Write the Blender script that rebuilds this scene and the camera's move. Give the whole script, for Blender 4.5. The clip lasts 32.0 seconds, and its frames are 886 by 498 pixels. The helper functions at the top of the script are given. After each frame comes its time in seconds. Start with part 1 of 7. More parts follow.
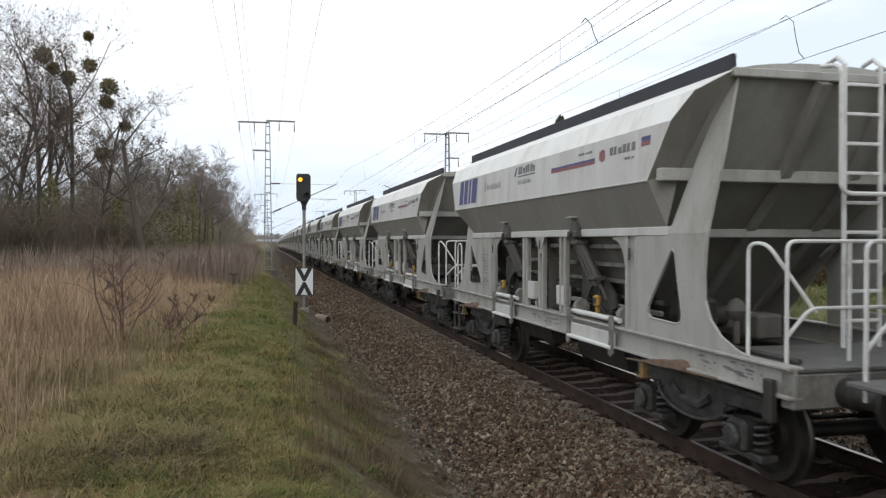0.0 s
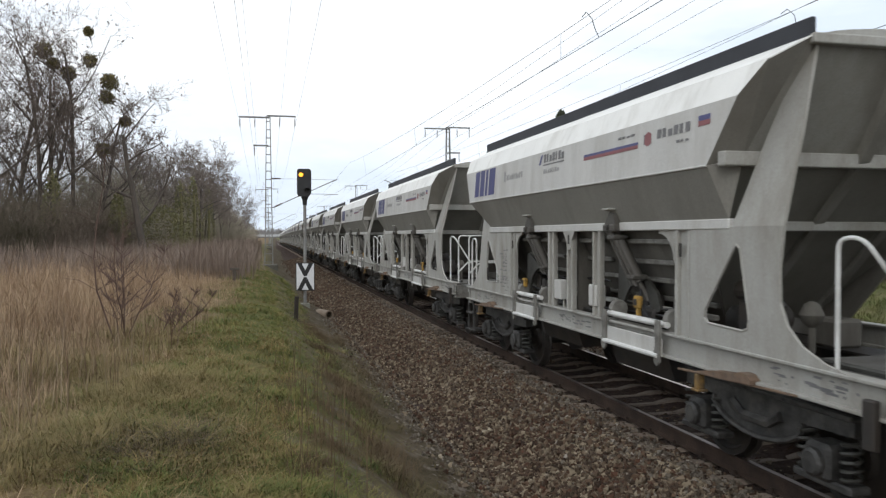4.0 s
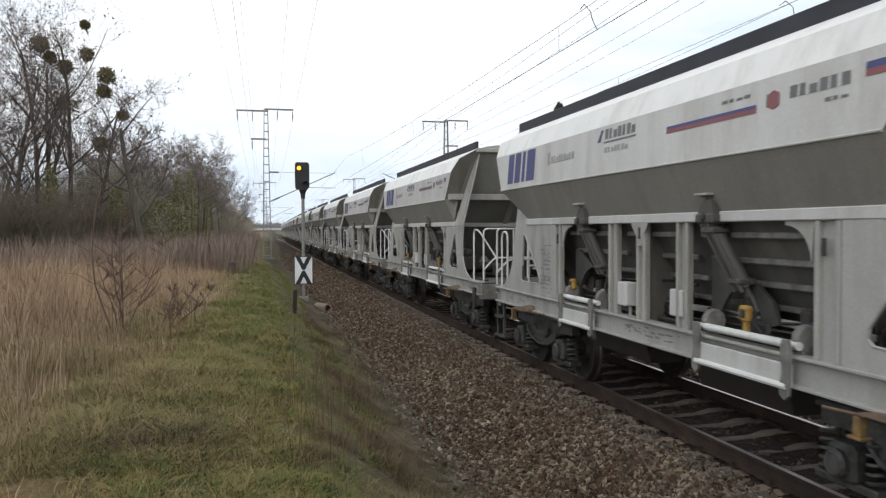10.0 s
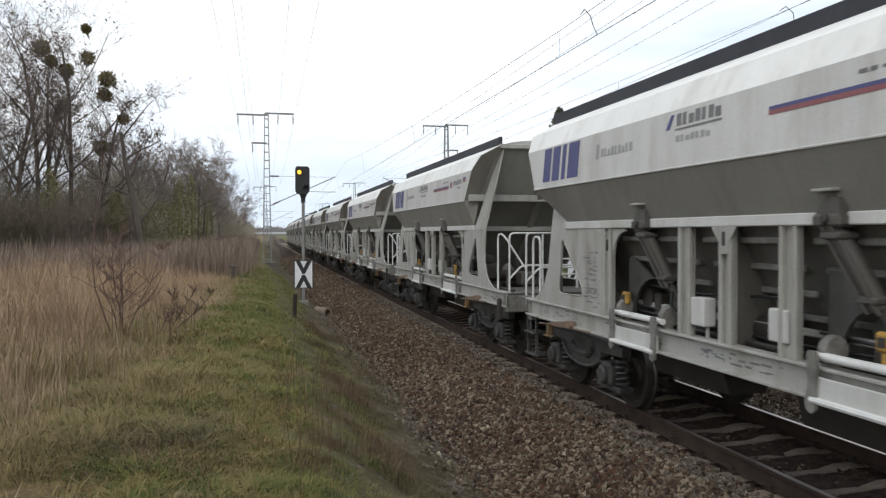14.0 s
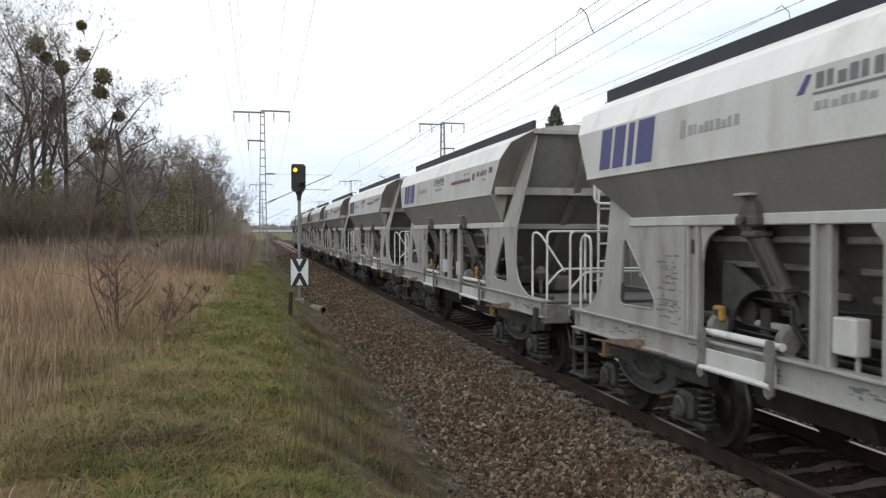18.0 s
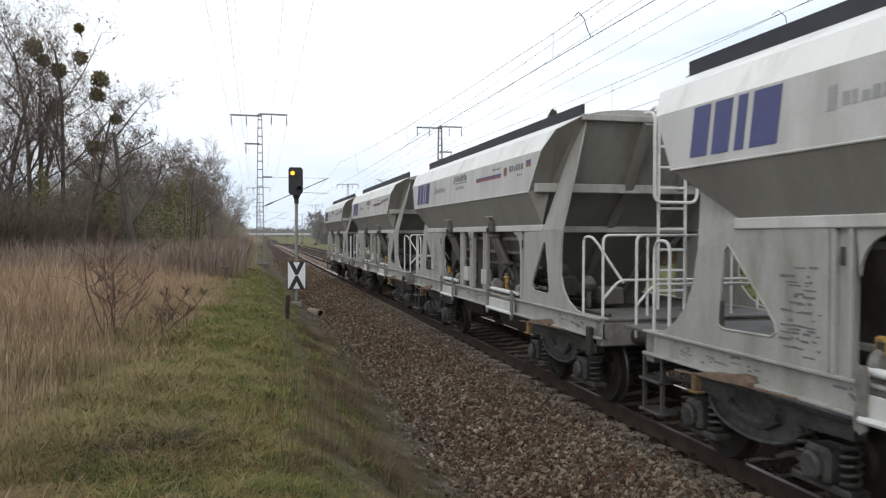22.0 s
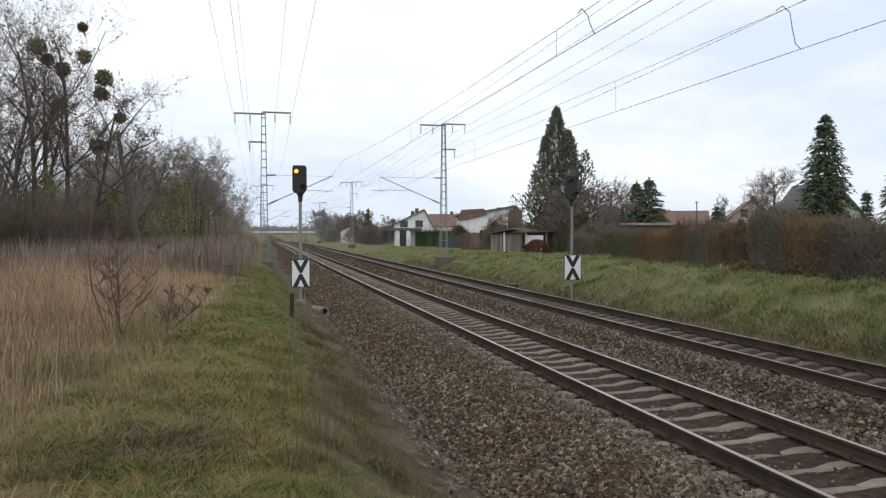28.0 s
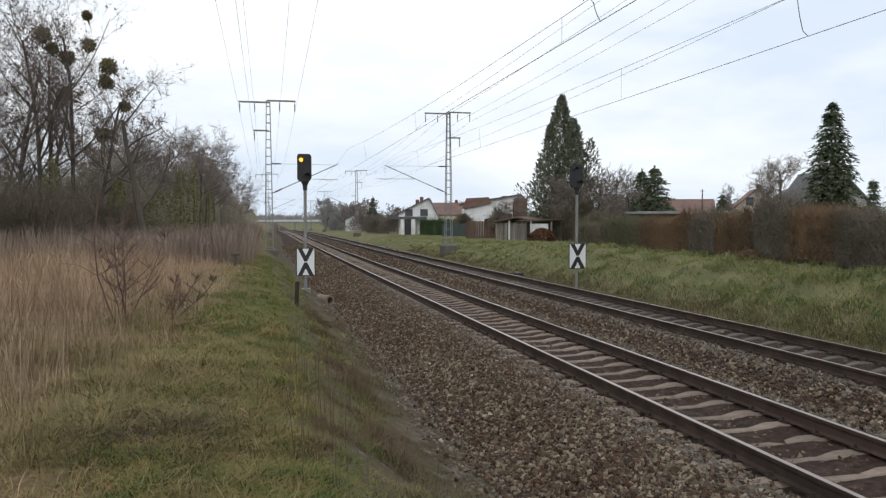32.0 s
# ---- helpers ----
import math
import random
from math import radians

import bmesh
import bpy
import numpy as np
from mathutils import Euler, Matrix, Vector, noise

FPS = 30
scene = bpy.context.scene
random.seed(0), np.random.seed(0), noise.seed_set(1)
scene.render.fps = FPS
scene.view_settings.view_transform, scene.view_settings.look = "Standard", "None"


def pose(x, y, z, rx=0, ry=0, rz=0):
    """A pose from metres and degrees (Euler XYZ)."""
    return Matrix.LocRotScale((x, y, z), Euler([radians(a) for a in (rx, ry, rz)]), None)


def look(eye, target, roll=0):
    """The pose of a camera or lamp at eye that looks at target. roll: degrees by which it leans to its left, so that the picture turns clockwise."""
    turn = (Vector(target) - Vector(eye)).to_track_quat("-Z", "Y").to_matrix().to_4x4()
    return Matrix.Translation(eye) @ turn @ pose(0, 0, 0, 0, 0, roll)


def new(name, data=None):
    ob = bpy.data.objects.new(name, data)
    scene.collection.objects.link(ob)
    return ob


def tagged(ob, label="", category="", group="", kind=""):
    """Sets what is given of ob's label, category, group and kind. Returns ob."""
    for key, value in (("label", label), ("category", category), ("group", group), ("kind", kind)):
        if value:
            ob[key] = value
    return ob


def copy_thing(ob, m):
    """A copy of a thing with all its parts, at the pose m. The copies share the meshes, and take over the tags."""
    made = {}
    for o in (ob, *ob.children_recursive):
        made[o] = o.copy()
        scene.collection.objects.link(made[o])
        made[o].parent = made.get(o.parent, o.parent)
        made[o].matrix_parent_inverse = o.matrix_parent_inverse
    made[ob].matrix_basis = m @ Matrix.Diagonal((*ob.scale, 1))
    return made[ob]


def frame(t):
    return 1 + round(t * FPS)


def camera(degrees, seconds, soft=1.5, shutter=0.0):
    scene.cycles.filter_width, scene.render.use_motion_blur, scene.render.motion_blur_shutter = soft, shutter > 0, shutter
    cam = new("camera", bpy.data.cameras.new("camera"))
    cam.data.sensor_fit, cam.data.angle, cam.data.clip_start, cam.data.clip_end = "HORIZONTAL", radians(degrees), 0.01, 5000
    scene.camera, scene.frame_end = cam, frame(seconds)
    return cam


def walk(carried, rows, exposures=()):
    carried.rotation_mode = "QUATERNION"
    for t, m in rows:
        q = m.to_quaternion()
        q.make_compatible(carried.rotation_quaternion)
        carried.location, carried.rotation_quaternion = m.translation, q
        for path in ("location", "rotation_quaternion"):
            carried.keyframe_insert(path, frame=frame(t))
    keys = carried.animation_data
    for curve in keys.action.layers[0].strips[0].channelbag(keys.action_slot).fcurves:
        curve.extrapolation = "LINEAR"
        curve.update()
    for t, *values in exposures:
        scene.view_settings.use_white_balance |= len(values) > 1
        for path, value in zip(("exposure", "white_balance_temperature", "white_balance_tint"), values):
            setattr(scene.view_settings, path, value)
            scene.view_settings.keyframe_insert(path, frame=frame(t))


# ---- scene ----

# ---- camera: a hand-held view from the bank beside the line; x across the line, y along it, z = 0 at rail top
EYE = (-5.651, 0.0, 2.317)
cam = camera(59.60, 32.0, soft=1.3, shutter=0.08)


def aim(yaw, tilt, lean):
    a, b = radians(yaw), radians(tilt)
    ahead = Vector((math.sin(a) * math.cos(b), math.cos(a) * math.cos(b), math.sin(b)))
    return look(EYE, Vector(EYE) + ahead * 10, lean)


walk(cam, [  # seconds; heading to the right of the line, tilt, lean
(0, aim(13.533, -0.588, 0.064)), (0.5, aim(13.496, -0.548, 0.151)), (1, aim(13.467, -0.595, 0.122)), (1.5, aim(13.450, -0.587, 0.218)), (2,
aim(13.452, -0.660, 0.107)), (2.5, aim(13.433, -0.707, 0.107)), (3, aim(13.423, -0.843, 0.054)), (3.5, aim(13.439, -0.947, -0.023)), (5.5, aim(13.545,
-0.986, -0.014)), (6, aim(13.589, -0.970, -0.012)), (6.5, aim(13.639, -1.052, -0.079)), (7, aim(13.699, -1.180, -0.095)), (7.5, aim(13.690, -1.282,
-0.188)), (8, aim(13.639, -1.291, -0.130)), (8.5, aim(13.625, -1.281, -0.183)), (9, aim(13.625, -1.291, -0.205)), (9.5, aim(13.624, -1.352, -0.198)),
(10, aim(13.590, -1.477, -0.198)), (10.5, aim(13.524, -1.483, -0.122)), (11, aim(13.503, -1.489, -0.131)), (11.5, aim(13.503, -1.530, -0.182)), (12,
aim(13.503, -1.486, -0.119)), (12.5, aim(13.513, -1.404, -0.152)), (13, aim(13.508, -1.284, -0.094)), (13.5, aim(13.514, -1.161, -0.079)), (14,
aim(13.585, -1.156, -0.076)), (14.5, aim(13.629, -1.246, -0.084)), (16.5, aim(13.738, -1.316, -0.000)), (17, aim(13.783, -1.305, 0.025)), (17.5,
aim(13.832, -1.332, -0.003)), (18, aim(13.878, -1.296, 0.045)), (18.5, aim(13.943, -1.294, 0.050)), (19, aim(13.972, -1.222, 0.102)), (19.5,
aim(14.012, -1.165, 0.076)), (20, aim(14.043, -1.128, 0.081)), (20.5, aim(14.067, -1.067, 0.144)), (21, aim(14.076, -1.055, 0.176)), (21.5,
aim(14.077, -1.016, 0.167)), (22, aim(14.082, -1.036, 0.143)), (22.5, aim(14.078, -0.985, 0.114)), (23, aim(14.086, -0.928, 0.141)), (23.5,
aim(14.086, -0.856, 0.164)), (24, aim(14.066, -0.744, 0.155)), (24.5, aim(14.047, -0.669, 0.088)), (25, aim(14.051, -0.673, 0.129)), (25.5,
aim(14.044, -0.723, 0.096)), (27.5, aim(13.858, -1.089, 0.008)), (28, aim(13.794, -1.223, -0.048)), (28.5, aim(13.745, -1.281, -0.082)), (29,
aim(13.730, -1.401, -0.113)), (29.5, aim(13.679, -1.471, -0.149)), (30, aim(13.630, -1.623, -0.156)), (30.5, aim(13.574, -1.759, -0.166)), (31,
aim(13.527, -1.850, -0.158)), (31.5, aim(13.507, -1.960, -0.120)), (32, aim(13.437, -2.067, -0.064))],
     exposures=[(0, 0.16), (10, 0.17), (23.5, 0.17), (25.0, 0.06), (27.5, 0.03), (32, 0.02)])

# ---- light: an overcast winter sky
world = bpy.data.worlds.new("overcast_sky")
scene.world = world
world.use_nodes = True
wt = world.node_tree
wt.nodes.clear()
SUN_UP, SUN_TURN = radians(22), radians(200)


def sky_node(kind, **values):
    n = wt.nodes.new(kind)
    for k, v in values.items():
        n.inputs[k].default_value = v
    return n


sky = wt.nodes.new("ShaderNodeTexSky")
sky.sky_type = "NISHITA"
sky.sun_disc = False
sky.sun_elevation, sky.sun_rotation = SUN_UP, SUN_TURN
sky.air_density, sky.dust_density = 1.0, 3.0
coords = wt.nodes.new("ShaderNodeTexCoord")
stretch = wt.nodes.new("ShaderNodeMapping")
stretch.inputs["Scale"].default_value = (1.0, 1.0, 3.2)
wt.links.new(coords.outputs["Generated"], stretch.inputs["Vector"])
clouds = sky_node("ShaderNodeTexNoise", Scale=2.2, Detail=6.0, Roughness=0.55)
wt.links.new(stretch.outputs[0], clouds.inputs["Vector"])
ramp = wt.nodes.new("ShaderNodeValToRGB")
ramp.color_ramp.elements[0].position, ramp.color_ramp.elements[1].position = 0.33, 0.59
ramp.color_ramp.elements[0].color = (0.665, 0.75, 0.865, 1)
ramp.color_ramp.elements[1].color = (0.93, 0.96, 0.99, 1)
height = wt.nodes.new("ShaderNodeSeparateXYZ")
wt.links.new(coords.outputs["Generated"], height.inputs[0])
low_sky = sky_node("ShaderNodeMapRange", **{"From Min": 0.0, "From Max": 0.26, "To Min": -0.085, "To Max": 0.02})
wt.links.new(height.outputs["Z"], low_sky.inputs["Value"])
cloud_tone = wt.nodes.new("ShaderNodeMath")
wt.links.new(clouds.outputs["Fac"], cloud_tone.inputs[0])
wt.links.new(low_sky.outputs[0], cloud_tone.inputs[1])
wt.links.new(cloud_tone.outputs[0], ramp.inputs[0])
cover = wt.nodes.new("ShaderNodeBackground")
cover.inputs["Strength"].default_value = 1.22
wt.links.new(ramp.outputs[0], cover.inputs["Color"])
clear = wt.nodes.new("ShaderNodeBackground")
clear.inputs["Strength"].default_value = 0.05
wt.links.new(sky.outputs[0], clear.inputs["Color"])
both = wt.nodes.new("ShaderNodeMixShader")
both.inputs[0].default_value = 0.9
wt.links.new(clear.outputs[0], both.inputs[1])
wt.links.new(cover.outputs[0], both.inputs[2])
out = wt.nodes.new("ShaderNodeOutputWorld")
wt.links.new(both.outputs[0], out.inputs["Surface"])

sun_data = bpy.data.lights.new("sun", "SUN")
sun_data.energy, sun_data.angle, sun_data.color = 0.6, radians(25), (1.0, 0.97, 0.92)
sun = new("sun", sun_data)
sun.matrix_world = look((0, 0, 60), (60 * math.cos(SUN_UP) * 0.5, 55 * math.cos(SUN_UP), 60 - 60 * math.tan(SUN_UP) - 20))


# ---- materials
def material(name, dark, light, size=3.0, rough=0.7, bump=0.3, fine=60.0, metal=0.0, dirt=None, dirt_size=0.8, dirt_amount=0.45,
             per_object=0.0, per_island=0.0, contrast=0.25, stretch_to=(1, 1, 1), bump_distance=0.01, spec=0.5):
    """A procedural surface: two colours mixed by coarse and fine noise, a third for dirt, and fine relief."""
    m = bpy.data.materials.new(name)
    m.use_nodes = True
    t = m.node_tree
    link = t.links.new
    b = t.nodes["Principled BSDF"]
    b.inputs["Roughness"].default_value, b.inputs["Metallic"].default_value = rough, metal
    b.inputs["Specular IOR Level"].default_value = spec
    c = t.nodes.new("ShaderNodeTexCoord")
    mp = t.nodes.new("ShaderNodeMapping")
    mp.inputs["Scale"].default_value = stretch_to
    link(c.outputs["Object"], mp.inputs["Vector"])

    def noise_at(scale, detail=4.0, roughness=0.6):
        n = t.nodes.new("ShaderNodeTexNoise")
        n.inputs["Scale"].default_value, n.inputs["Detail"].default_value, n.inputs["Roughness"].default_value = scale, detail, roughness
        link(mp.outputs[0], n.inputs["Vector"])
        return n.outputs["Fac"]

    def sharpen(fac, lo, hi):
        r = t.nodes.new("ShaderNodeMapRange")
        r.inputs["From Min"].default_value, r.inputs["From Max"].default_value = lo, hi
        link(fac, r.inputs["Value"])
        return r.outputs[0]

    def blend(fac, a, b_):
        x = t.nodes.new("ShaderNodeMix")
        x.data_type = "RGBA"
        for sock, v in ((x.inputs[0], fac), (x.inputs[6], a), (x.inputs[7], b_)):
            if isinstance(v, (tuple, list)):
                sock.default_value = (*v, 1)
            elif isinstance(v, (int, float)):
                sock.default_value = v
            else:
                link(v, sock)
        return x.outputs[2]

    coarse = sharpen(noise_at(size), 0.5 - contrast, 0.5 + contrast)
    grain = noise_at(fine, 3.0)
    col = blend(coarse, dark, light)
    g = t.nodes.new("ShaderNodeMixRGB")
    g.blend_type, g.inputs[0].default_value = "OVERLAY", 0.35
    link(col, g.inputs[1])
    link(grain, g.inputs[2])
    col = g.outputs[0]
    if dirt:
        f = sharpen(noise_at(dirt_size, 7.0, 0.65), 1.0 - dirt_amount - 0.12, 1.0 - dirt_amount + 0.2)
        col = blend(f, col, dirt)
    for amount, kind, sock in ((per_object, "ShaderNodeObjectInfo", "Random"), (per_island, "ShaderNodeNewGeometry", "Random Per Island")):
        if amount:
            rnd = t.nodes.new(kind)
            r = t.nodes.new("ShaderNodeMapRange")
            r.inputs["To Min"].default_value, r.inputs["To Max"].default_value = 1 - amount, 1 + amount
            link(rnd.outputs[sock], r.inputs["Value"])
            hsv = t.nodes.new("ShaderNodeHueSaturation")
            link(r.outputs[0], hsv.inputs["Value"])
            link(col, hsv.inputs["Color"])
            col = hsv.outputs[0]
    link(col, b.inputs["Base Color"])
    if bump:
        bp = t.nodes.new("ShaderNodeBump")
        bp.inputs["Strength"].default_value, bp.inputs["Distance"].default_value = bump, bump_distance
        link(grain, bp.inputs["Height"])
        link(bp.outputs[0], b.inputs["Normal"])
    return m


def glow(name, colour, strength):
    m = bpy.data.materials.new(name)
    m.use_nodes = True
    b = m.node_tree.nodes["Principled BSDF"]
    b.inputs["Base Color"].default_value = (*colour, 1)
    b.inputs["Emission Color"].default_value = (*colour, 1)
    b.inputs["Emission Strength"].default_value = strength
    return m


def island_ramp(name, colours, rough=0.8, size=0.0, by_object=False, patchy=0.55):
    """Leaves and blades: each piece takes its own colour out of a row of colours."""
    m = bpy.data.materials.new(name)
    m.use_nodes = True
    t = m.node_tree
    b = t.nodes["Principled BSDF"]
    b.inputs["Roughness"].default_value = rough
    b.inputs["Specular IOR Level"].default_value = 0.2
    g = t.nodes.new("ShaderNodeObjectInfo" if by_object else "ShaderNodeNewGeometry")
    r = t.nodes.new("ShaderNodeValToRGB")
    e = r.color_ramp.elements
    while len(e) < len(colours):
        e.new(0.5)
    for i, c in enumerate(colours):
        e[i].position, e[i].color = i / max(1, len(colours) - 1), (*c, 1)
    fac = g.outputs["Random" if by_object else "Random Per Island"]
    if size:
        c = t.nodes.new("ShaderNodeTexCoord")
        n = t.nodes.new("ShaderNodeTexNoise")
        n.inputs["Scale"].default_value, n.inputs["Detail"].default_value = size, 3.0
        t.links.new(c.outputs["Object"], n.inputs["Vector"])
        w = t.nodes.new("ShaderNodeMapRange")
        w.inputs["From Min"].default_value, w.inputs["From Max"].default_value = 0.3, 0.7
        t.links.new(n.outputs["Fac"], w.inputs["Value"])
        x = t.nodes.new("ShaderNodeMath")
        x.operation = "MULTIPLY_ADD"
        x.inputs[1].default_value = 1 - patchy
        t.links.new(fac, x.inputs[0])
        y = t.nodes.new("ShaderNodeMath")
        y.operation, y.inputs[1].default_value = "MULTIPLY", patchy
        t.links.new(w.outputs[0], y.inputs[0])
        t.links.new(y.outputs[0], x.inputs[2])
        fac = x.outputs[0]
    t.links.new(fac, r.inputs[0])
    t.links.new(r.outputs[0], b.inputs["Base Color"])
    return m


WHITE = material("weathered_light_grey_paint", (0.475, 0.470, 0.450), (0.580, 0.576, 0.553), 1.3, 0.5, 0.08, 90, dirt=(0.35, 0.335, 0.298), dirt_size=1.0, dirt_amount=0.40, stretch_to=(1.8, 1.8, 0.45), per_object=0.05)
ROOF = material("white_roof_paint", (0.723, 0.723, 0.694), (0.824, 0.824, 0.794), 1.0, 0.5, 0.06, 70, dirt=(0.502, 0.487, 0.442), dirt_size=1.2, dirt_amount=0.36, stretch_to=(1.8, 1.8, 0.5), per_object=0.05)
# light grey paint under dust, darkened for the shade on down-facing slopes
SLOPE = material("shaded_dusty_hopper_paint", (0.166, 0.159, 0.139), (0.211, 0.203, 0.179), 0.7, 0.7, 0.08, 60, dirt=(0.130, 0.119, 0.099), dirt_size=0.9, dirt_amount=0.42, stretch_to=(1.6, 1.6, 0.35), per_object=0.05)
FRAME = material("dirty_light_grey_frame_paint", (0.327, 0.323, 0.299), (0.414, 0.409, 0.381), 1.6, 0.6, 0.12, 70, dirt=(0.193, 0.176, 0.144), dirt_size=1.6, dirt_amount=0.46, stretch_to=(1.6, 1.6, 0.5), per_object=0.05)
# slope colour lightened by about a third for light bounced onto the ends
ENDWALL = material("bounce_lit_end_wall_grey", (0.215, 0.208, 0.185), (0.27, 0.262, 0.238), 0.9, 0.65, 0.08, 60, dirt=(0.15, 0.138, 0.115), dirt_size=1.1, dirt_amount=0.45, stretch_to=(1.6, 1.6, 0.35))
BOARD = material("dark_grey_rubber_board", (0.020, 0.022, 0.028), (0.036, 0.039, 0.047), 2.0, 0.75, 0.1, 60)
DARK = material("oily_dark_steel", (0.015, 0.014, 0.013), (0.036, 0.033, 0.030), 4.0, 0.6, 0.3, 60, dirt=(0.048, 0.036, 0.027), dirt_size=3, dirt_amount=0.45)
BOGIE = material("dusty_dark_grey_bogie", (0.022, 0.021, 0.02), (0.075, 0.073, 0.07), 7.0, 0.55, 0.4, 50, dirt=(0.12, 0.11, 0.096), dirt_size=6.0, dirt_amount=0.36, contrast=0.15)
RUST = material("rusty_brown_steel", (0.115, 0.075, 0.052), (0.23, 0.155, 0.105), 6.0, 0.85, 0.5, 80, dirt=(0.08, 0.066, 0.055), dirt_size=8, dirt_amount=0.42)
YELLOW = material("worn_orange_yellow_paint", (0.33, 0.18, 0.025), (0.44, 0.27, 0.05), 6.0, 0.6, 0.2, 60, dirt=(0.09, 0.065, 0.04), dirt_size=9, dirt_amount=0.45)
STEEL = material("greased_grey_steel", (0.040, 0.039, 0.034), (0.086, 0.085, 0.077), 5.0, 0.5, 0.3, 60, metal=0.3)
PIPE = material("white_painted_pipe", (0.580, 0.580, 0.561), (0.692, 0.692, 0.673), 4.0, 0.5, 0.1, 60, dirt=(0.281, 0.262, 0.233), dirt_size=3, dirt_amount=0.35)
BLUE = material("dark_blue_marking", (0.045, 0.048, 0.15), (0.06, 0.064, 0.19), 3.0, 0.5, 0.0)
RED = material("dull_red_marking", (0.19, 0.055, 0.06), (0.25, 0.08, 0.085), 3.0, 0.5, 0.0)
GREYMARK = material("grey_marking", (0.11, 0.108, 0.11), (0.17, 0.167, 0.17), 3.0, 0.5, 0.0)
PALEMARK = material("pale_grey_marking", (0.27, 0.267, 0.262), (0.34, 0.336, 0.33), 3.0, 0.5, 0.0)
GRATING = material("dirty_grating", (0.088, 0.086, 0.080), (0.152, 0.150, 0.140), 3.0, 0.75, 0.4, 40, dirt=(0.072, 0.064, 0.052), dirt_size=2)
TYRE = material("worn_wheel_tread", (0.07, 0.064, 0.059), (0.14, 0.132, 0.125), 5.0, 0.4, 0.1, 60, metal=0.7)
RAILHEAD = material("polished_rail_head", (0.34, 0.275, 0.23), (0.46, 0.39, 0.34), 3.0, 0.32, 0.02, 40, metal=1.0, stretch_to=(1, 0.05, 1))
RAILSIDE = material("rusty_rail_side", (0.041, 0.029, 0.023), (0.077, 0.052, 0.041), 3.0, 0.8, 0.4, 50, dirt=(0.027, 0.023, 0.020), dirt_size=2, spec=0.12)
CONCRETE = material("weathered_concrete", (0.18, 0.138, 0.108), (0.28, 0.222, 0.178), 3.0, 0.85, 0.4, 40, dirt=(0.104, 0.076, 0.057), dirt_size=2.0, dirt_amount=0.45, per_object=0.15)
OLDCONCRETE = material("mossy_grey_concrete", (0.22, 0.21, 0.19), (0.36, 0.35, 0.32), 2.5, 0.9, 0.5, 40, dirt=(0.09, 0.10, 0.06), dirt_size=1.6, dirt_amount=0.45)
MAST = material("galvanised_mast_steel", (0.15, 0.157, 0.157), (0.27, 0.28, 0.28), 2.0, 0.6, 0.1, 40, dirt=(0.16, 0.13, 0.1), dirt_size=1.5)
WIRE = material("dull_copper_wire", (0.05, 0.055, 0.055), (0.09, 0.095, 0.09), 2.0, 0.6, 0.0)
INSUL = material("brown_insulator", (0.05, 0.03, 0.025), (0.10, 0.06, 0.05), 4.0, 0.3, 0.0)
BLACK = material("matt_black_signal_paint", (0.010, 0.010, 0.011), (0.02, 0.02, 0.021), 3.0, 0.6, 0.05)
SIGNWHITE = material("white_sign_enamel", (0.66, 0.67, 0.69), (0.76, 0.77, 0.79), 3.0, 0.4, 0.0, dirt=(0.5, 0.5, 0.48), dirt_size=3, dirt_amount=0.35)
LAMP = glow("lit_amber_lamp", (1.0, 0.42, 0.04), 2.2)
BARK = material("grey_brown_bark", (0.052, 0.043, 0.036), (0.115, 0.095, 0.078), 3.0, 0.9, 0.6, 25, stretch_to=(1, 1, 0.3), bump_distance=0.03)
TWIG = material("brown_winter_twigs", (0.098, 0.078, 0.068), (0.18, 0.145, 0.125), 1.5, 0.9, 0.0)

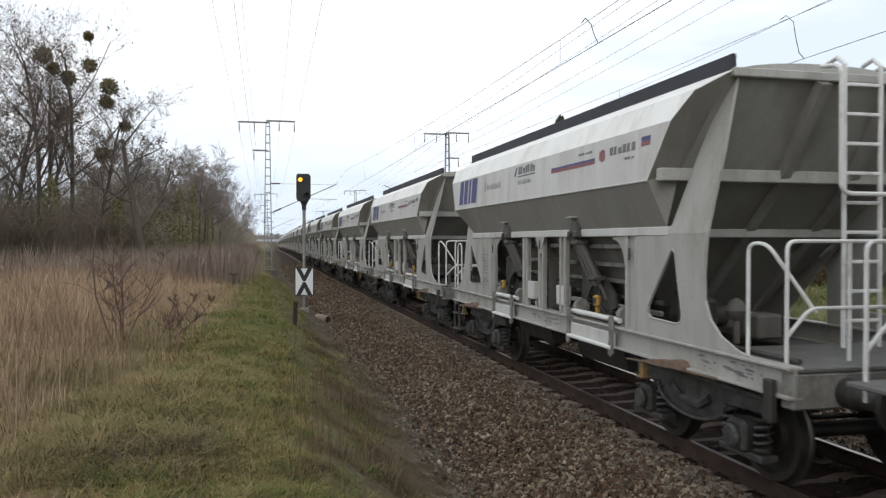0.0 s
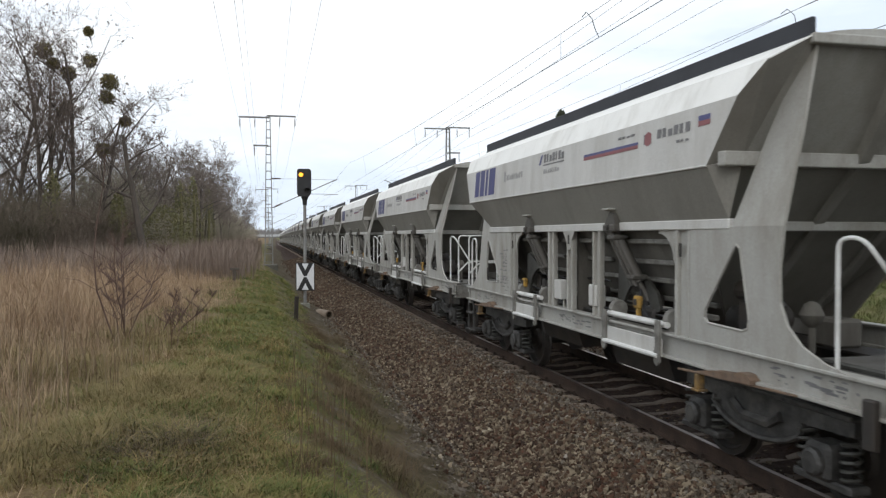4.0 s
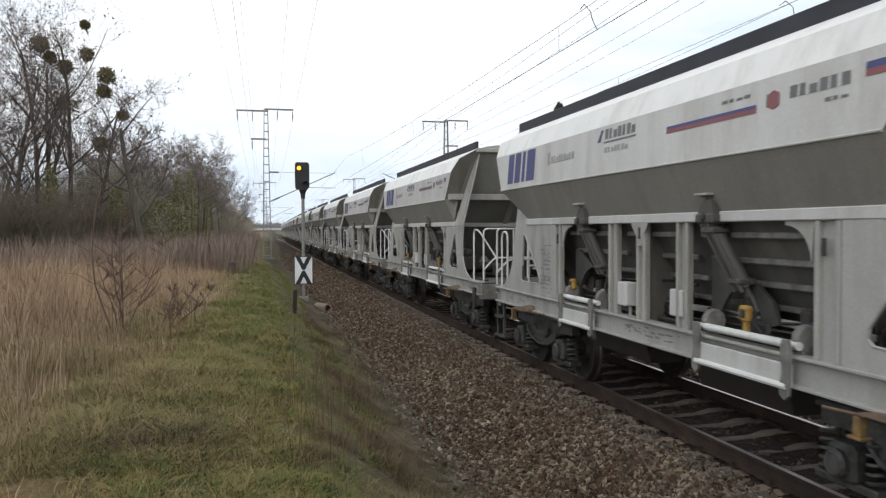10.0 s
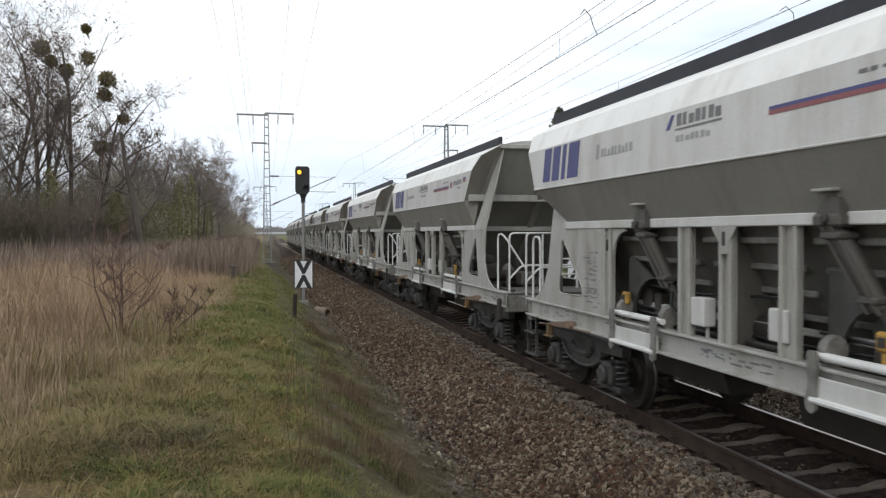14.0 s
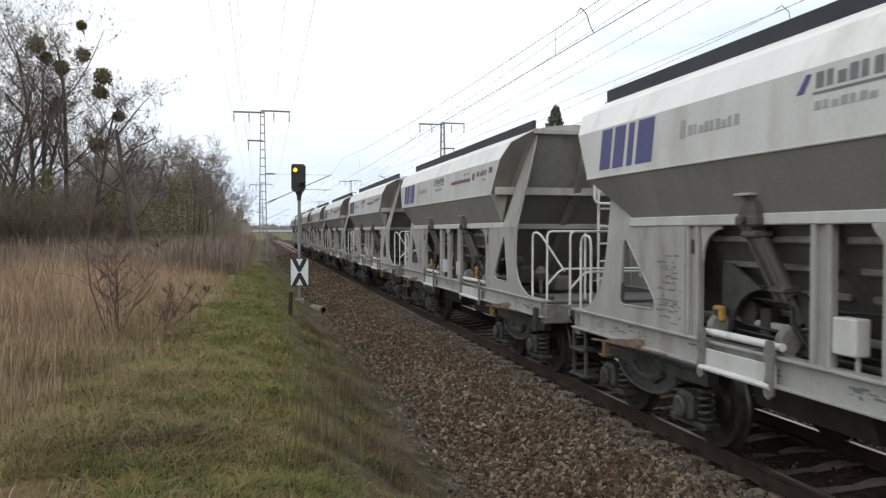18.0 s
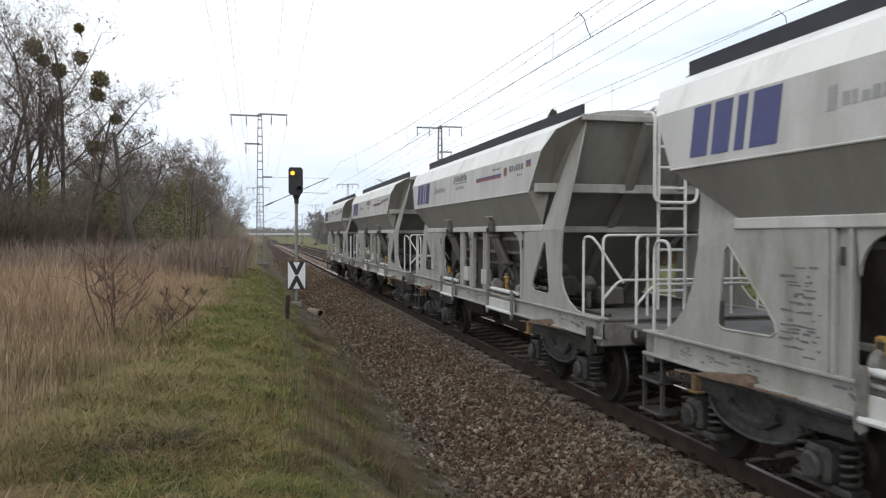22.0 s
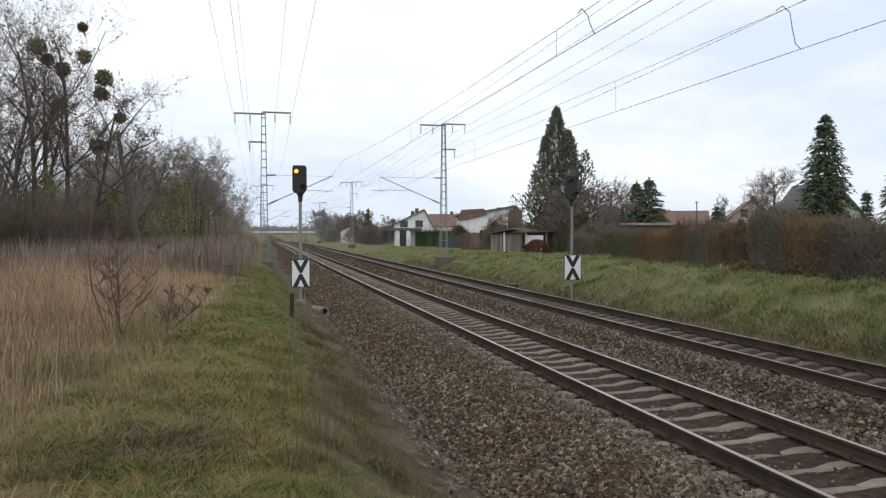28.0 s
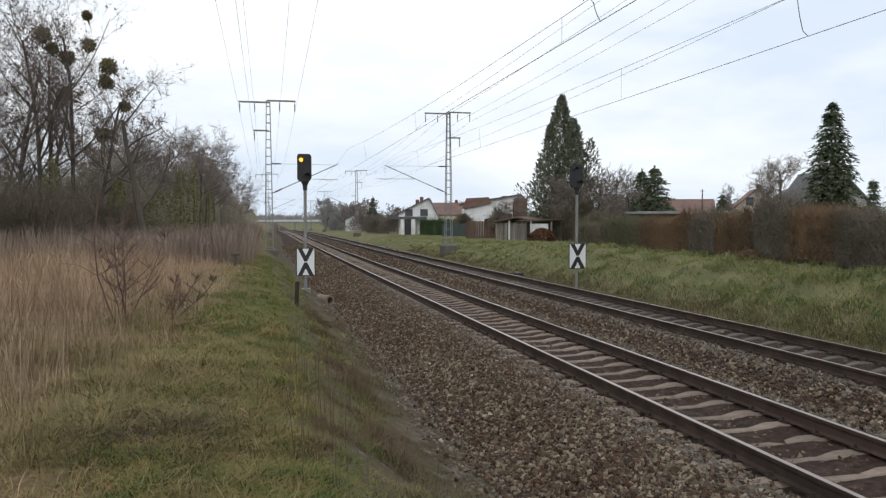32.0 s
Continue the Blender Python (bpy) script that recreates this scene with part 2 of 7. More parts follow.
# ---- tools for building meshes
class Shape:
    """Collects faces of one mesh."""

    def __init__(self):
        self.v, self.f, self.k = [], [], []

    def add(self, verts, faces, k=0):
        o = len(self.v)
        self.v.extend(tuple(p) for p in verts)
        self.f.extend(tuple(i + o for i in f) for f in faces)
        self.k.extend([k] * len(faces))
        return self

    def box(self, x0, x1, y0, y1, z0, z1, k=0):
        p = [(x, y, z) for z in (z0, z1) for y in (y0, y1) for x in (x0, x1)]
        return self.add(p, [(0, 2, 3, 1), (4, 5, 7, 6), (0, 1, 5, 4), (2, 6, 7, 3), (0, 4, 6, 2), (1, 3, 7, 5)], k)

    def block(self, x0, x1, y0, y1, z0, z1, c=0.008, k=0):
        """A box with chamfered edges."""
        c = min(c, (x1 - x0) * 0.45, (y1 - y0) * 0.45, (z1 - z0) * 0.45)
        lo, hi = (x0, y0, z0), (x1, y1, z1)
        verts, index = [], {}
        for s in [(a, b, d) for a in (0, 1) for b in (0, 1) for d in (0, 1)]:
            for ax in range(3):
                p = []
                for i in range(3):
                    e = (lo, hi)[s[i]][i]
                    p.append(e if i == ax else e + (c if s[i] == 0 else -c))
                index[s, ax] = len(verts)
                verts.append(p)
        faces = []
        for ax in range(3):
            o = [i for i in range(3) if i != ax]
            for e in (0, 1):
                ring = []
                for a, b in ((0, 0), (1, 0), (1, 1), (0, 1)):
                    s = [0, 0, 0]
                    s[ax], s[o[0]], s[o[1]] = e, a, b
                    ring.append(index[tuple(s), ax])
                flip = (e == 1) == (ax != 1)
                faces.append(tuple(ring) if flip else tuple(reversed(ring)))
        for ax in range(3):
            o = [i for i in range(3) if i != ax]
            for a in (0, 1):
                for b in (0, 1):
                    s0, s1 = [0, 0, 0], [0, 0, 0]
                    s0[ax], s1[ax] = 0, 1
                    s0[o[0]] = s1[o[0]] = a
                    s0[o[1]] = s1[o[1]] = b
                    s0, s1 = tuple(s0), tuple(s1)
                    faces.append((index[s0, o[0]], index[s1, o[0]], index[s1, o[1]], index[s0, o[1]]))
        for s in [(a, b, d) for a in (0, 1) for b in (0, 1) for d in (0, 1)]:
            faces.append((index[s, 0], index[s, 1], index[s, 2]))
        return self.add(verts, faces, k)

    def prism(self, pts, a, b, axis=0, k=0):
        """A flat outline pushed from a to b along an axis; the outline is in the other two axes, in order."""
        n = len(pts)
        def put(p, e):
            q = list(p)
            q.insert(axis, e)
            return q
        v = [put(p, a) for p in pts] + [put(p, b) for p in pts]
        f = [tuple(range(n)), tuple(range(2 * n - 1, n - 1, -1))] + [(i, i + n, (i + 1) % n + n, (i + 1) % n) for i in range(n)]
        return self.add(v, f, k)

    def tube(self, pts, r, n=8, k=0, r_end=None, caps=True):
        pts = [Vector(p) for p in pts]
        rings, up = [], None
        m = len(pts)
        for i, p in enumerate(pts):
            d = (pts[min(i + 1, m - 1)] - pts[max(i - 1, 0)]).normalized()
            if up is None:
                up = d.orthogonal().normalized()
            else:
                up = (up - d * up.dot(d))
                up = up.normalized() if up.length > 1e-6 else d.orthogonal().normalized()
            side = d.cross(up)
            rr = r if r_end is None else r + (r_end - r) * i / (m - 1)
            rings.append([p + (up * math.cos(2 * math.pi * j / n) + side * math.sin(2 * math.pi * j / n)) * rr for j in range(n)])
        f = [(i * n + j, i * n + (j + 1) % n, (i + 1) * n + (j + 1) % n, (i + 1) * n + j) for i in range(m - 1) for j in range(n)]
        if caps:
            f += [tuple(range(n - 1, -1, -1)), tuple((m - 1) * n + j for j in range(n))]
        return self.add([q for ring in rings for q in ring], f, k)

    def lathe(self, profile, centre=(0, 0, 0), axis=2, n=20, k=0):
        """Turns (radius, height) pairs about an axis."""
        v = []
        for r, h in profile:
            for j in range(n):
                a = 2 * math.pi * j / n
                p = [r * math.cos(a), r * math.sin(a)]
                p.insert(axis, h)
                v.append([p[i] + centre[i] for i in range(3)])
        m = len(profile)
        f = [(i * n + j, i * n + (j + 1) % n, (i + 1) * n + (j + 1) % n, (i + 1) * n + j) for i in range(m - 1) for j in range(n)]
        return self.add(v, f + [tuple(range(n - 1, -1, -1)), tuple((m - 1) * n + j for j in range(n))], k)

    def sheet(self, quad, thick, k=0):
        """A plate from four or more corners, given a thickness along its normal."""
        q = [Vector(p) for p in quad]
        nrm = (q[1] - q[0]).cross(q[2] - q[0]).normalized() * thick
        n = len(q)
        v = q + [p - nrm for p in q]
        f = [tuple(range(n)), tuple(range(2 * n - 1, n - 1, -1))] + [(i, i + n, (i + 1) % n + n, (i + 1) % n) for i in range(n)]
        return self.add(v, f, k)

    def mirror(self):
        o = len(self.v)
        self.v += [(-x, y, z) for x, y, z in self.v]
        self.f += [tuple(i + o for i in reversed(f)) for f in self.f]
        self.k += self.k
        return self


def mesh_of(name, shape, materials, smooth=False):
    me = bpy.data.meshes.new(name)
    me.from_pydata(shape.v, [], shape.f)
    for m in materials if isinstance(materials, (list, tuple)) else [materials]:
        me.materials.append(m)
    if any(shape.k):
        me.polygons.foreach_set("material_index", shape.k)
    bm = bmesh.new()
    bm.from_mesh(me)
    bmesh.ops.recalc_face_normals(bm, faces=bm.faces)
    bm.to_mesh(me)
    bm.free()
    if smooth:
        me.polygons.foreach_set("use_smooth", [True] * len(me.polygons))
        me.set_sharp_from_angle(angle=radians(40))
    return me


def part(name, shape, materials, parent, label="", smooth=False, at=None):
    ob = new(name, mesh_of(name, shape, materials, smooth))
    ob.parent = parent
    if at is not None:
        ob.matrix_basis = at
    if label:
        tagged(ob, label)
    return ob


def thing(name, label, category, group="", kind="", at=None):
    ob = new(name)
    ob.empty_display_size = 0.2
    if at is not None:
        ob.matrix_basis = at
    return tagged(ob, label, category, group, kind)


def whole(name, shape, materials, label, category, group="", kind="", at=None, smooth=False):
    ob = new(name, mesh_of(name, shape, materials, smooth))
    if at is not None:
        ob.matrix_basis = at
    return tagged(ob, label, category, group, kind)


def bend(y):
    """The line runs straight, then bears gently to the right."""
    return 0.0 if y < 20 else 8e-5 * (y - 20) ** 2 if y < 115 else 0.722 + 0.0152 * (y - 115) if y < 272 else 3.108 + 0.0225 * (y - 272)


def dip(y):
    """How far the line has sunk: level near the viewer, then gently downhill."""
    return 0.0 if y < 60 else min(3.5, 2e-5 * (y - 60) ** 2)


def bend_turn(y):
    return 0.0 if y < 20 else 1.6e-4 * (y - 20) if y < 115 else 0.0152 if y < 272 else 0.0225

# ---- ground, track bed and rails
TRACK_2 = 4.20
CROSS = [(-900, 0.4), (-200, 0.5), (-40, 0.55), (-12, 0.6), (-8, 0.66), (-6.3, 0.68), (-5.3, 0.52), (-4.6, 0.16), (-3.9, -0.22), (-3.2, -0.52),
         (-2.8, -0.62), (7.0, -0.62), (7.4, -0.36), (8.3, 0.22), (9.4, 0.7), (10.6, 0.93), (12, 1.0), (20, 0.95), (40, 0.8), (200, 0.5), (900, 0.4)]


def level(x, y):
    """Height of the ground."""
    u = x - bend(y)
    fall = 0.0 if u < 7.4 or u > 60 else min(1.0, (u - 7.4) / 2.0) * (0.45 * min(1.0, max(0.0, (y - 38) / 24)) + 0.15 * min(1.0, max(0.0, (y - 75) / 40)))
    z = CROSS[-1][1]
    for (a, za), (b, zb) in zip(CROSS, CROSS[1:]):
        if a <= u < b:
            f = (u - a) / (b - a)
            z = za + (zb - za) * f * f * (3 - 2 * f) * 0.5 + (zb - za) * f * 0.5
            break
    rise = 0.0
    if u < -3.3 or u > 7.3:
        w = min(1.0, (-3.3 - u) / 1.2 if u < 0 else (u - 7.3) / 1.5)
        rise = w * ((0.10 if u < 0 else 0.16) * noise.noise((x * 0.55, y * 0.45, 1.7)) + (0.05 if u < 0 else 0.15) * noise.noise((x * 1.9, y * 1.7, 4.1)))
    return z + rise - fall - dip(y)


def steps(stops):
    """A row of values with the given spacing in each stretch."""
    out = [stops[0][0]]
    for (a, d), (b, _) in zip(stops, stops[1:]):
        n = max(1, round((b - a) / d))
        out += [a + (b - a) * (i + 1) / n for i in range(n)]
    return out


def grid_sheet(xs, ys, height):
    s = Shape()
    n = len(xs)
    v = [(x, y, height(x, y)) for y in ys for x in xs]
    f = [(j * n + i, j * n + i + 1, (j + 1) * n + i + 1, (j + 1) * n + i) for j in range(len(ys) - 1) for i in range(n - 1)]
    return s.add(v, f)


def ground_material():
    """Tan field, mossy bank, bare soil strip along the ballast, green bank behind the line: zones across the line with ragged borders."""
    m = bpy.data.materials.new("winter_grass_ground")
    m.use_nodes = True
    t = m.node_tree
    link = t.links.new
    b = t.nodes["Principled BSDF"]
    b.inputs["Roughness"].default_value = 0.95
    b.inputs["Specular IOR Level"].default_value = 0.1
    c = t.nodes.new("ShaderNodeTexCoord")
    sep = t.nodes.new("ShaderNodeSeparateXYZ")
    link(c.outputs["Object"], sep.inputs[0])

    def sum_(kind, a, b_):
        n = t.nodes.new("ShaderNodeMath")
        n.operation = kind
        for sock, v in zip(n.inputs, (a, b_)):
            if isinstance(v, float):
                sock.default_value = v
            else:
                link(v, sock)
        return n.outputs[0]

    past = sum_("MAXIMUM", sum_("SUBTRACT", sep.outputs["Y"], 20.0), 0.0)
    early = sum_("MINIMUM", past, 95.0)
    curve = sum_("ADD", sum_("MULTIPLY", sum_("MULTIPLY", early, early), 8e-5), sum_("MULTIPLY", sum_("SUBTRACT", past, early), 0.0175))
    across = sum_("SUBTRACT", sep.outputs["X"], curve)

    def fac(scale, detail=5.0):
        n = t.nodes.new("ShaderNodeTexNoise")
        n.inputs["Scale"].default_value, n.inputs["Detail"].default_value, n.inputs["Roughness"].default_value = scale, detail, 0.65
        link(c.outputs["Object"], n.inputs["Vector"])
        return n.outputs["Fac"]

    def two(a, d, f, lo=0.38, hi=0.62):
        r = t.nodes.new("ShaderNodeMapRange")
        r.inputs["From Min"].default_value, r.inputs["From Max"].default_value = lo, hi
        link(f, r.inputs["Value"])
        x = t.nodes.new("ShaderNodeMix")
        x.data_type = "RGBA"
        link(r.outputs[0], x.inputs[0])
        for s, v in ((x.inputs[6], a), (x.inputs[7], d)):
            if isinstance(v, tuple):
                s.default_value = (*v, 1)
            else:
                link(v, s)
        return x.outputs[2]

    patch, fine, mid = fac(0.8), fac(22.0, 3.0), fac(4.0)
    ragged = t.nodes.new("ShaderNodeMath")
    ragged.operation = "MULTIPLY_ADD"
    ragged.inputs[1].default_value = 2.4
    link(mid, ragged.inputs[0])
    link(across, ragged.inputs[2])
    x = ragged.outputs[0]
    field = two((0.15, 0.105, 0.06), (0.23, 0.17, 0.10), mid)
    bank = two(two((0.075, 0.082, 0.024), (0.13, 0.11, 0.045), patch), (0.18, 0.14, 0.075), fine, 0.5, 0.75)
    soil = two(two((0.062, 0.050, 0.028), (0.105, 0.084, 0.058), patch), (0.175, 0.15, 0.122), mid, 0.52, 0.72)
    right = two(two((0.10, 0.115, 0.05), (0.18, 0.165, 0.085), patch), (0.22, 0.19, 0.12), fine, 0.5, 0.75)
    col = two(field, bank, x, -5.8, -4.9)
    col = two(col, soil, x, -4.1, -3.5)
    col = two(col, right, x, 8.0, 8.7)
    link(col, b.inputs["Base Color"])
    bp = t.nodes.new("ShaderNodeBump")
    bp.inputs["Strength"].default_value, bp.inputs["Distance"].default_value = 0.6, 0.06
    link(fine, bp.inputs["Height"])
    link(bp.outputs[0], b.inputs["Normal"])
    return m


GROUND = ground_material()
xs = steps([(-2500, 400), (-900, 120), (-200, 30), (-60, 8), (-20, 1.5), (-10, 0.45), (-2.4, 1.6), (7.0, 0.5), (13, 2.0), (30, 8), (80, 40), (300, 150), (900, 400), (2500, 1)])
ys = steps([(-300, 60), (-40, 8), (-4, 1.0), (2, 0.4), (20, 0.8), (45, 2.0), (90, 6), (250, 25), (900, 200), (3500, 1)])
whole("ground", grid_sheet(xs, ys, level), GROUND, "rough winter grass ground with tan field and mossy banks", "ground", kind="structure", smooth=True)

BED = material("reddish_brown_ballast", (0.03, 0.021, 0.017), (0.085, 0.062, 0.051), 9.0, 0.9, 1.0, 28, dirt=(0.045, 0.026, 0.02), dirt_size=1.3, dirt_amount=0.5, bump_distance=0.05, contrast=0.12, spec=0.1)
BED_CROSS = [(-3.35, -0.66), (-3.0, -0.55), (-2.3, -0.42), (-1.75, -0.27), (-1.42, -0.20), (-1.0, -0.210), (-0.75, -0.243), (-0.50, -0.207), (-0.25, -0.25), (0.25, -0.25), (0.50, -0.207), (0.75, -0.225), (1.0, -0.17), (1.42, -0.175), (2.1, -0.27),
             (2.78, -0.175), (3.2, -0.17), (TRACK_2 - 0.75, -0.235), (TRACK_2 - 0.50, -0.207), (TRACK_2 - 0.25, -0.25), (TRACK_2 + 0.25, -0.25), (TRACK_2 + 0.50, -0.207), (TRACK_2 + 0.75, -0.235), (5.2, -0.17), (5.6, -0.175), (6.1, -0.33), (6.9, -0.62), (7.25, -0.70)]


def bed_level(u):
    for (a, za), (b, zb) in zip(BED_CROSS, BED_CROSS[1:]):
        if a <= u <= b:
            return za + (zb - za) * (u - a) / (b - a)
    return -0.7


bed_x = steps([(-3.35, 0.15), (7.25, 1)])
bed = Shape()
bed_y = steps([(-80, 4), (0, 0.3), (30, 1.0), (80, 5), (250, 20), (950, 1)])
nx = len(bed_x)  # across
bed.add([(u + bend(y) + (0.3 * noise.noise((y * 0.9, 0, 5)) + 0.15 * noise.noise((y * 2.7, 0, 7)) if u < -3.1 else 0), y, bed_level(u) - dip(y) + 0.025 * noise.noise((u * 2.3, y * 2.1, 9.0)) + (0.09 * noise.noise((u * 0.8, y * 0.7, 3.0)) + 0.05 * noise.noise((u * 2, y * 2.2, 6.0)) if u < -2.6 else 0)) for y in bed_y for u in bed_x],
        [(j * nx + i, j * nx + i + 1, (j + 1) * nx + i + 1, (j + 1) * nx + i) for j in range(len(bed_y) - 1) for i in range(nx - 1)])
ballast_bed = whole("ballast_bed", bed, BED, "reddish brown crushed stone ballast bed under two tracks", "ballast", kind="structure", smooth=True)


def rail_shape():
    """Rail section with its polished head, swept along the line."""
    foot = [(-0.0625, -0.172), (0.0625, -0.172), (0.0625, -0.160), (0.012, -0.142), (0.009, -0.050), (0.034, -0.038), (0.036, -0.008), (0.030, 0.0),
            (-0.030, 0.0), (-0.036, -0.008), (-0.034, -0.038), (-0.009, -0.050), (-0.012, -0.142), (-0.0625, -0.160)]
    return foot


def build_track(axis, label):
    track = thing("railway_track", label, "railway track", kind="structure")
    section = rail_shape()
    n = len(section)
    rail_y = steps([(-80, 20), (0, 4), (60, 6), (250, 20), (950, 1)])
    for side in (-0.75, 0.75):
        s = Shape()
        s.add([(axis + side + a + bend(y), y, z - dip(y)) for y in rail_y for a, z in section], [])
        faces = [(j * n + i, j * n + (i + 1) % n, (j + 1) * n + (i + 1) % n, (j + 1) * n + i) for j in range(len(rail_y) - 1) for i in range(n)]
        s.f, s.k = faces, [1 if i % n == 7 else 0 for i in range(len(faces))]
        part("rail", s, [RAILSIDE, RAILHEAD], track, "rusty steel rail with a polished head")
    return track


track_1 = build_track(0.0, "straight railway track with polished rails on concrete sleepers")
track_2 = build_track(TRACK_2, "second railway track with duller rails on concrete sleepers")

# ---- the train: twenty-seven alike hopper wagons; in a wagon y runs back from the end of its frame, z up from the rail
FRONT, LENGTH = 5.33, 12.235
FRAME_START, FRAME_END = 0.12, 11.25
PROFILE = [  # x, z, y at the leading end, y at the trailing end: from the hopper's waist up to its rim
    (1.60, 2.97, 2.19, 10.42), (1.57, 3.545, 1.76, 10.76), (1.45, 3.82, 1.50, 10.90), (1.10, 4.01, 1.41, 10.95)]
BEAM = (1.42, 2.47, 2.10, 9.56)


def oval(cx, cz, rx, rz, a0, a1, n):
    return [(cx + rx * math.cos(radians(a0 + (a1 - a0) * i / n)), cz + rz * math.sin(radians(a0 + (a1 - a0) * i / n))) for i in range(n + 1)]


def side_sheet(a, b, s, thick, k=0):
    """One long sheet of the hopper between two lines of its profile, on side s."""
    (xa, za, fa, ra), (xb, zb, fb, rb) = a, b
    q = [(s * xa, fa, za), (s * xa, ra, za), (s * xb, rb, zb), (s * xb, fb, zb)]
    return Shape().sheet(q if s > 0 else q[::-1], thick, k)


def plate_with_hole(outline, hole, x_of, thick):
    """A plate in the side's plane, with one opening through it; x follows the height."""
    bm = bmesh.new()
    rings = []
    for ring in (outline, hole):
        vs = [bm.verts.new((0, y, z)) for y, z in ring]
        rings.append([bm.edges.new((vs[i], vs[(i + 1) % len(vs)])) for i in range(len(vs))])
    bmesh.ops.triangle_fill(bm, use_beauty=True, use_dissolve=False, edges=rings[0] + rings[1])
    ext = bmesh.ops.extrude_face_region(bm, geom=list(bm.faces))
    for e in ext["geom"]:
        if isinstance(e, bmesh.types.BMVert):
            e.co.x = thick
    s = Shape()
    bm.verts.index_update()
    s.v = [(v.co.x + x_of(v.co.z), v.co.y, v.co.z) for v in bm.verts]
    s.f = [tuple(v.index for v in f.verts) for f in bm.faces]
    s.k = [0] * len(s.f)
    bm.free()
    return s


def flip_x(shape):
    o = Shape()
    o.v = [(-x, y, z) for x, y, z in shape.v]
    o.f, o.k = [tuple(reversed(f)) for f in shape.f], list(shape.k)
    return o


def lean(z):
    """How far in the tall end plates lean above the side beam."""
    return -1.43 if z < 2.4 else -1.43 + (z - 2.4) * 0.26


def make_wheelset():
    s = Shape()
    s.lathe([(0.08, -1.0), (0.08, 1.0)], axis=0, n=12)
    for d in (-1, 1):
        w = [(0.10, 0.62), (0.16, 0.63), (0.19, 0.68), (0.36, 0.715), (0.39, 0.685), (0.488, 0.685), (0.488, 0.705), (0.462, 0.725), (0.458, 0.815), (0.395, 0.82), (0.36, 0.76), (0.20, 0.75), (0.17, 0.80), (0.10, 0.80)]
        n = 28
        o = Shape().lathe([(r, d * h) for r, h in w], axis=0, n=n)
        o.k = [1 if (i // n) in (5, 6, 7) and i < (len(w) - 1) * n else 0 for i in range(len(o.f))]
        s.add(o.v, [], 0)
        base = len(s.v) - len(o.v)
        s.f += [tuple(j + base for j in f) for f in o.f]
        s.k += o.k
    return s


def make_bogie(wagon, y0):
    """One bogie: side frames, axle boxes, coil springs, cross beam, brake gear; its wheelsets roll on their own."""
    bogie = part("bogie", Shape().block(-1.05, 1.05, y0 - 0.28, y0 + 0.28, 0.60, 0.86, 0.03).block(-0.5, 0.5, y0 - 0.3, y0 + 0.3, 0.84, 0.95, 0.02), DARK, wagon, "dark dusty two-axle bogie")
    for s in (-1, 1):
        pts = [(y0 - 1.22, 0.86), (y0 + 1.22, 0.86), (y0 + 1.22, 0.72), (y0 + 0.72, 0.70)]
        pts += [(y0 + 0.66 * math.cos(a), 0.70 - 0.25 * math.sin(a)) for a in [math.pi * i / 10 for i in range(1, 10)]]
        pts += [(y0 - 0.72, 0.70), (y0 - 1.22, 0.72)]
        f = Shape().prism(pts, s * 0.98, s * 1.10, 0)
        f.block(min(s * 0.94, s * 1.15), max(s * 0.94, s * 1.15), y0 - 1.24, y0 + 1.24, 0.85, 0.90, 0.01)
        rim = [(s * 1.12, y0 + 0.67 * math.cos(a), 0.70 - 0.255 * math.sin(a)) for a in [math.pi * i / 12 for i in range(13)]]
        f.tube(rim, 0.028, 6)
        f.tube([(s * 1.11, y0 - 0.36, 0.70), (s * 1.11, y0 - 0.18, 0.60), (s * 1.11, y0 + 0.18, 0.60), (s * 1.11, y0 + 0.36, 0.70)], 0.05, 6)
        part("side_frame", f, BOGIE, bogie, "dusty pressed-steel bogie side frame")
        for a in (-0.9, 0.9):
            b = Shape().block(min(s * 0.92, s * 1.20), max(s * 0.92, s * 1.20), y0 + a - 0.15, y0 + a + 0.15, 0.31, 0.62, 0.04)
            b.lathe([(0.12, s * 1.2), (0.12, s * 1.24), (0.09, s * 1.26)], (0, y0 + a, 0.46), 0, 12)
            b.block(min(s * 0.95, s * 1.15), max(s * 0.95, s * 1.15), y0 + a - 0.34, y0 + a + 0.34, 0.26, 0.33, 0.015)
            part("axle_box", b, BOGIE, bogie, "grey axle box with a round cover")
            for d in (-0.25, 0.25) if s < 0 else ():
                coil = []
                for i in range(61):
                    ang = 2 * math.pi * i / 12
                    coil.append((s * 1.06 + 0.075 * math.cos(ang), y0 + a + d + 0.075 * math.sin(ang), 0.33 + 0.36 * i / 60))
                part("spring", Shape().tube(coil, 0.017, 5), STEEL, bogie, "grey coil spring")
            part("brake_shoe", Shape().block(s * 0.75 - 0.05, s * 0.75 + 0.05, y0 + a * 0.42 - 0.05, y0 + a * 0.42 + 0.05, 0.30, 0.62, 0.02), DARK, bogie)
    part("brake_beam", Shape().tube([(-0.9, y0 - 0.30, 0.42), (0.9, y0 - 0.30, 0.42)], 0.03, 6).tube([(-0.9, y0 + 0.30, 0.42), (0.9, y0 + 0.30, 0.42)], 0.03, 6), DARK, bogie)
    return bogie


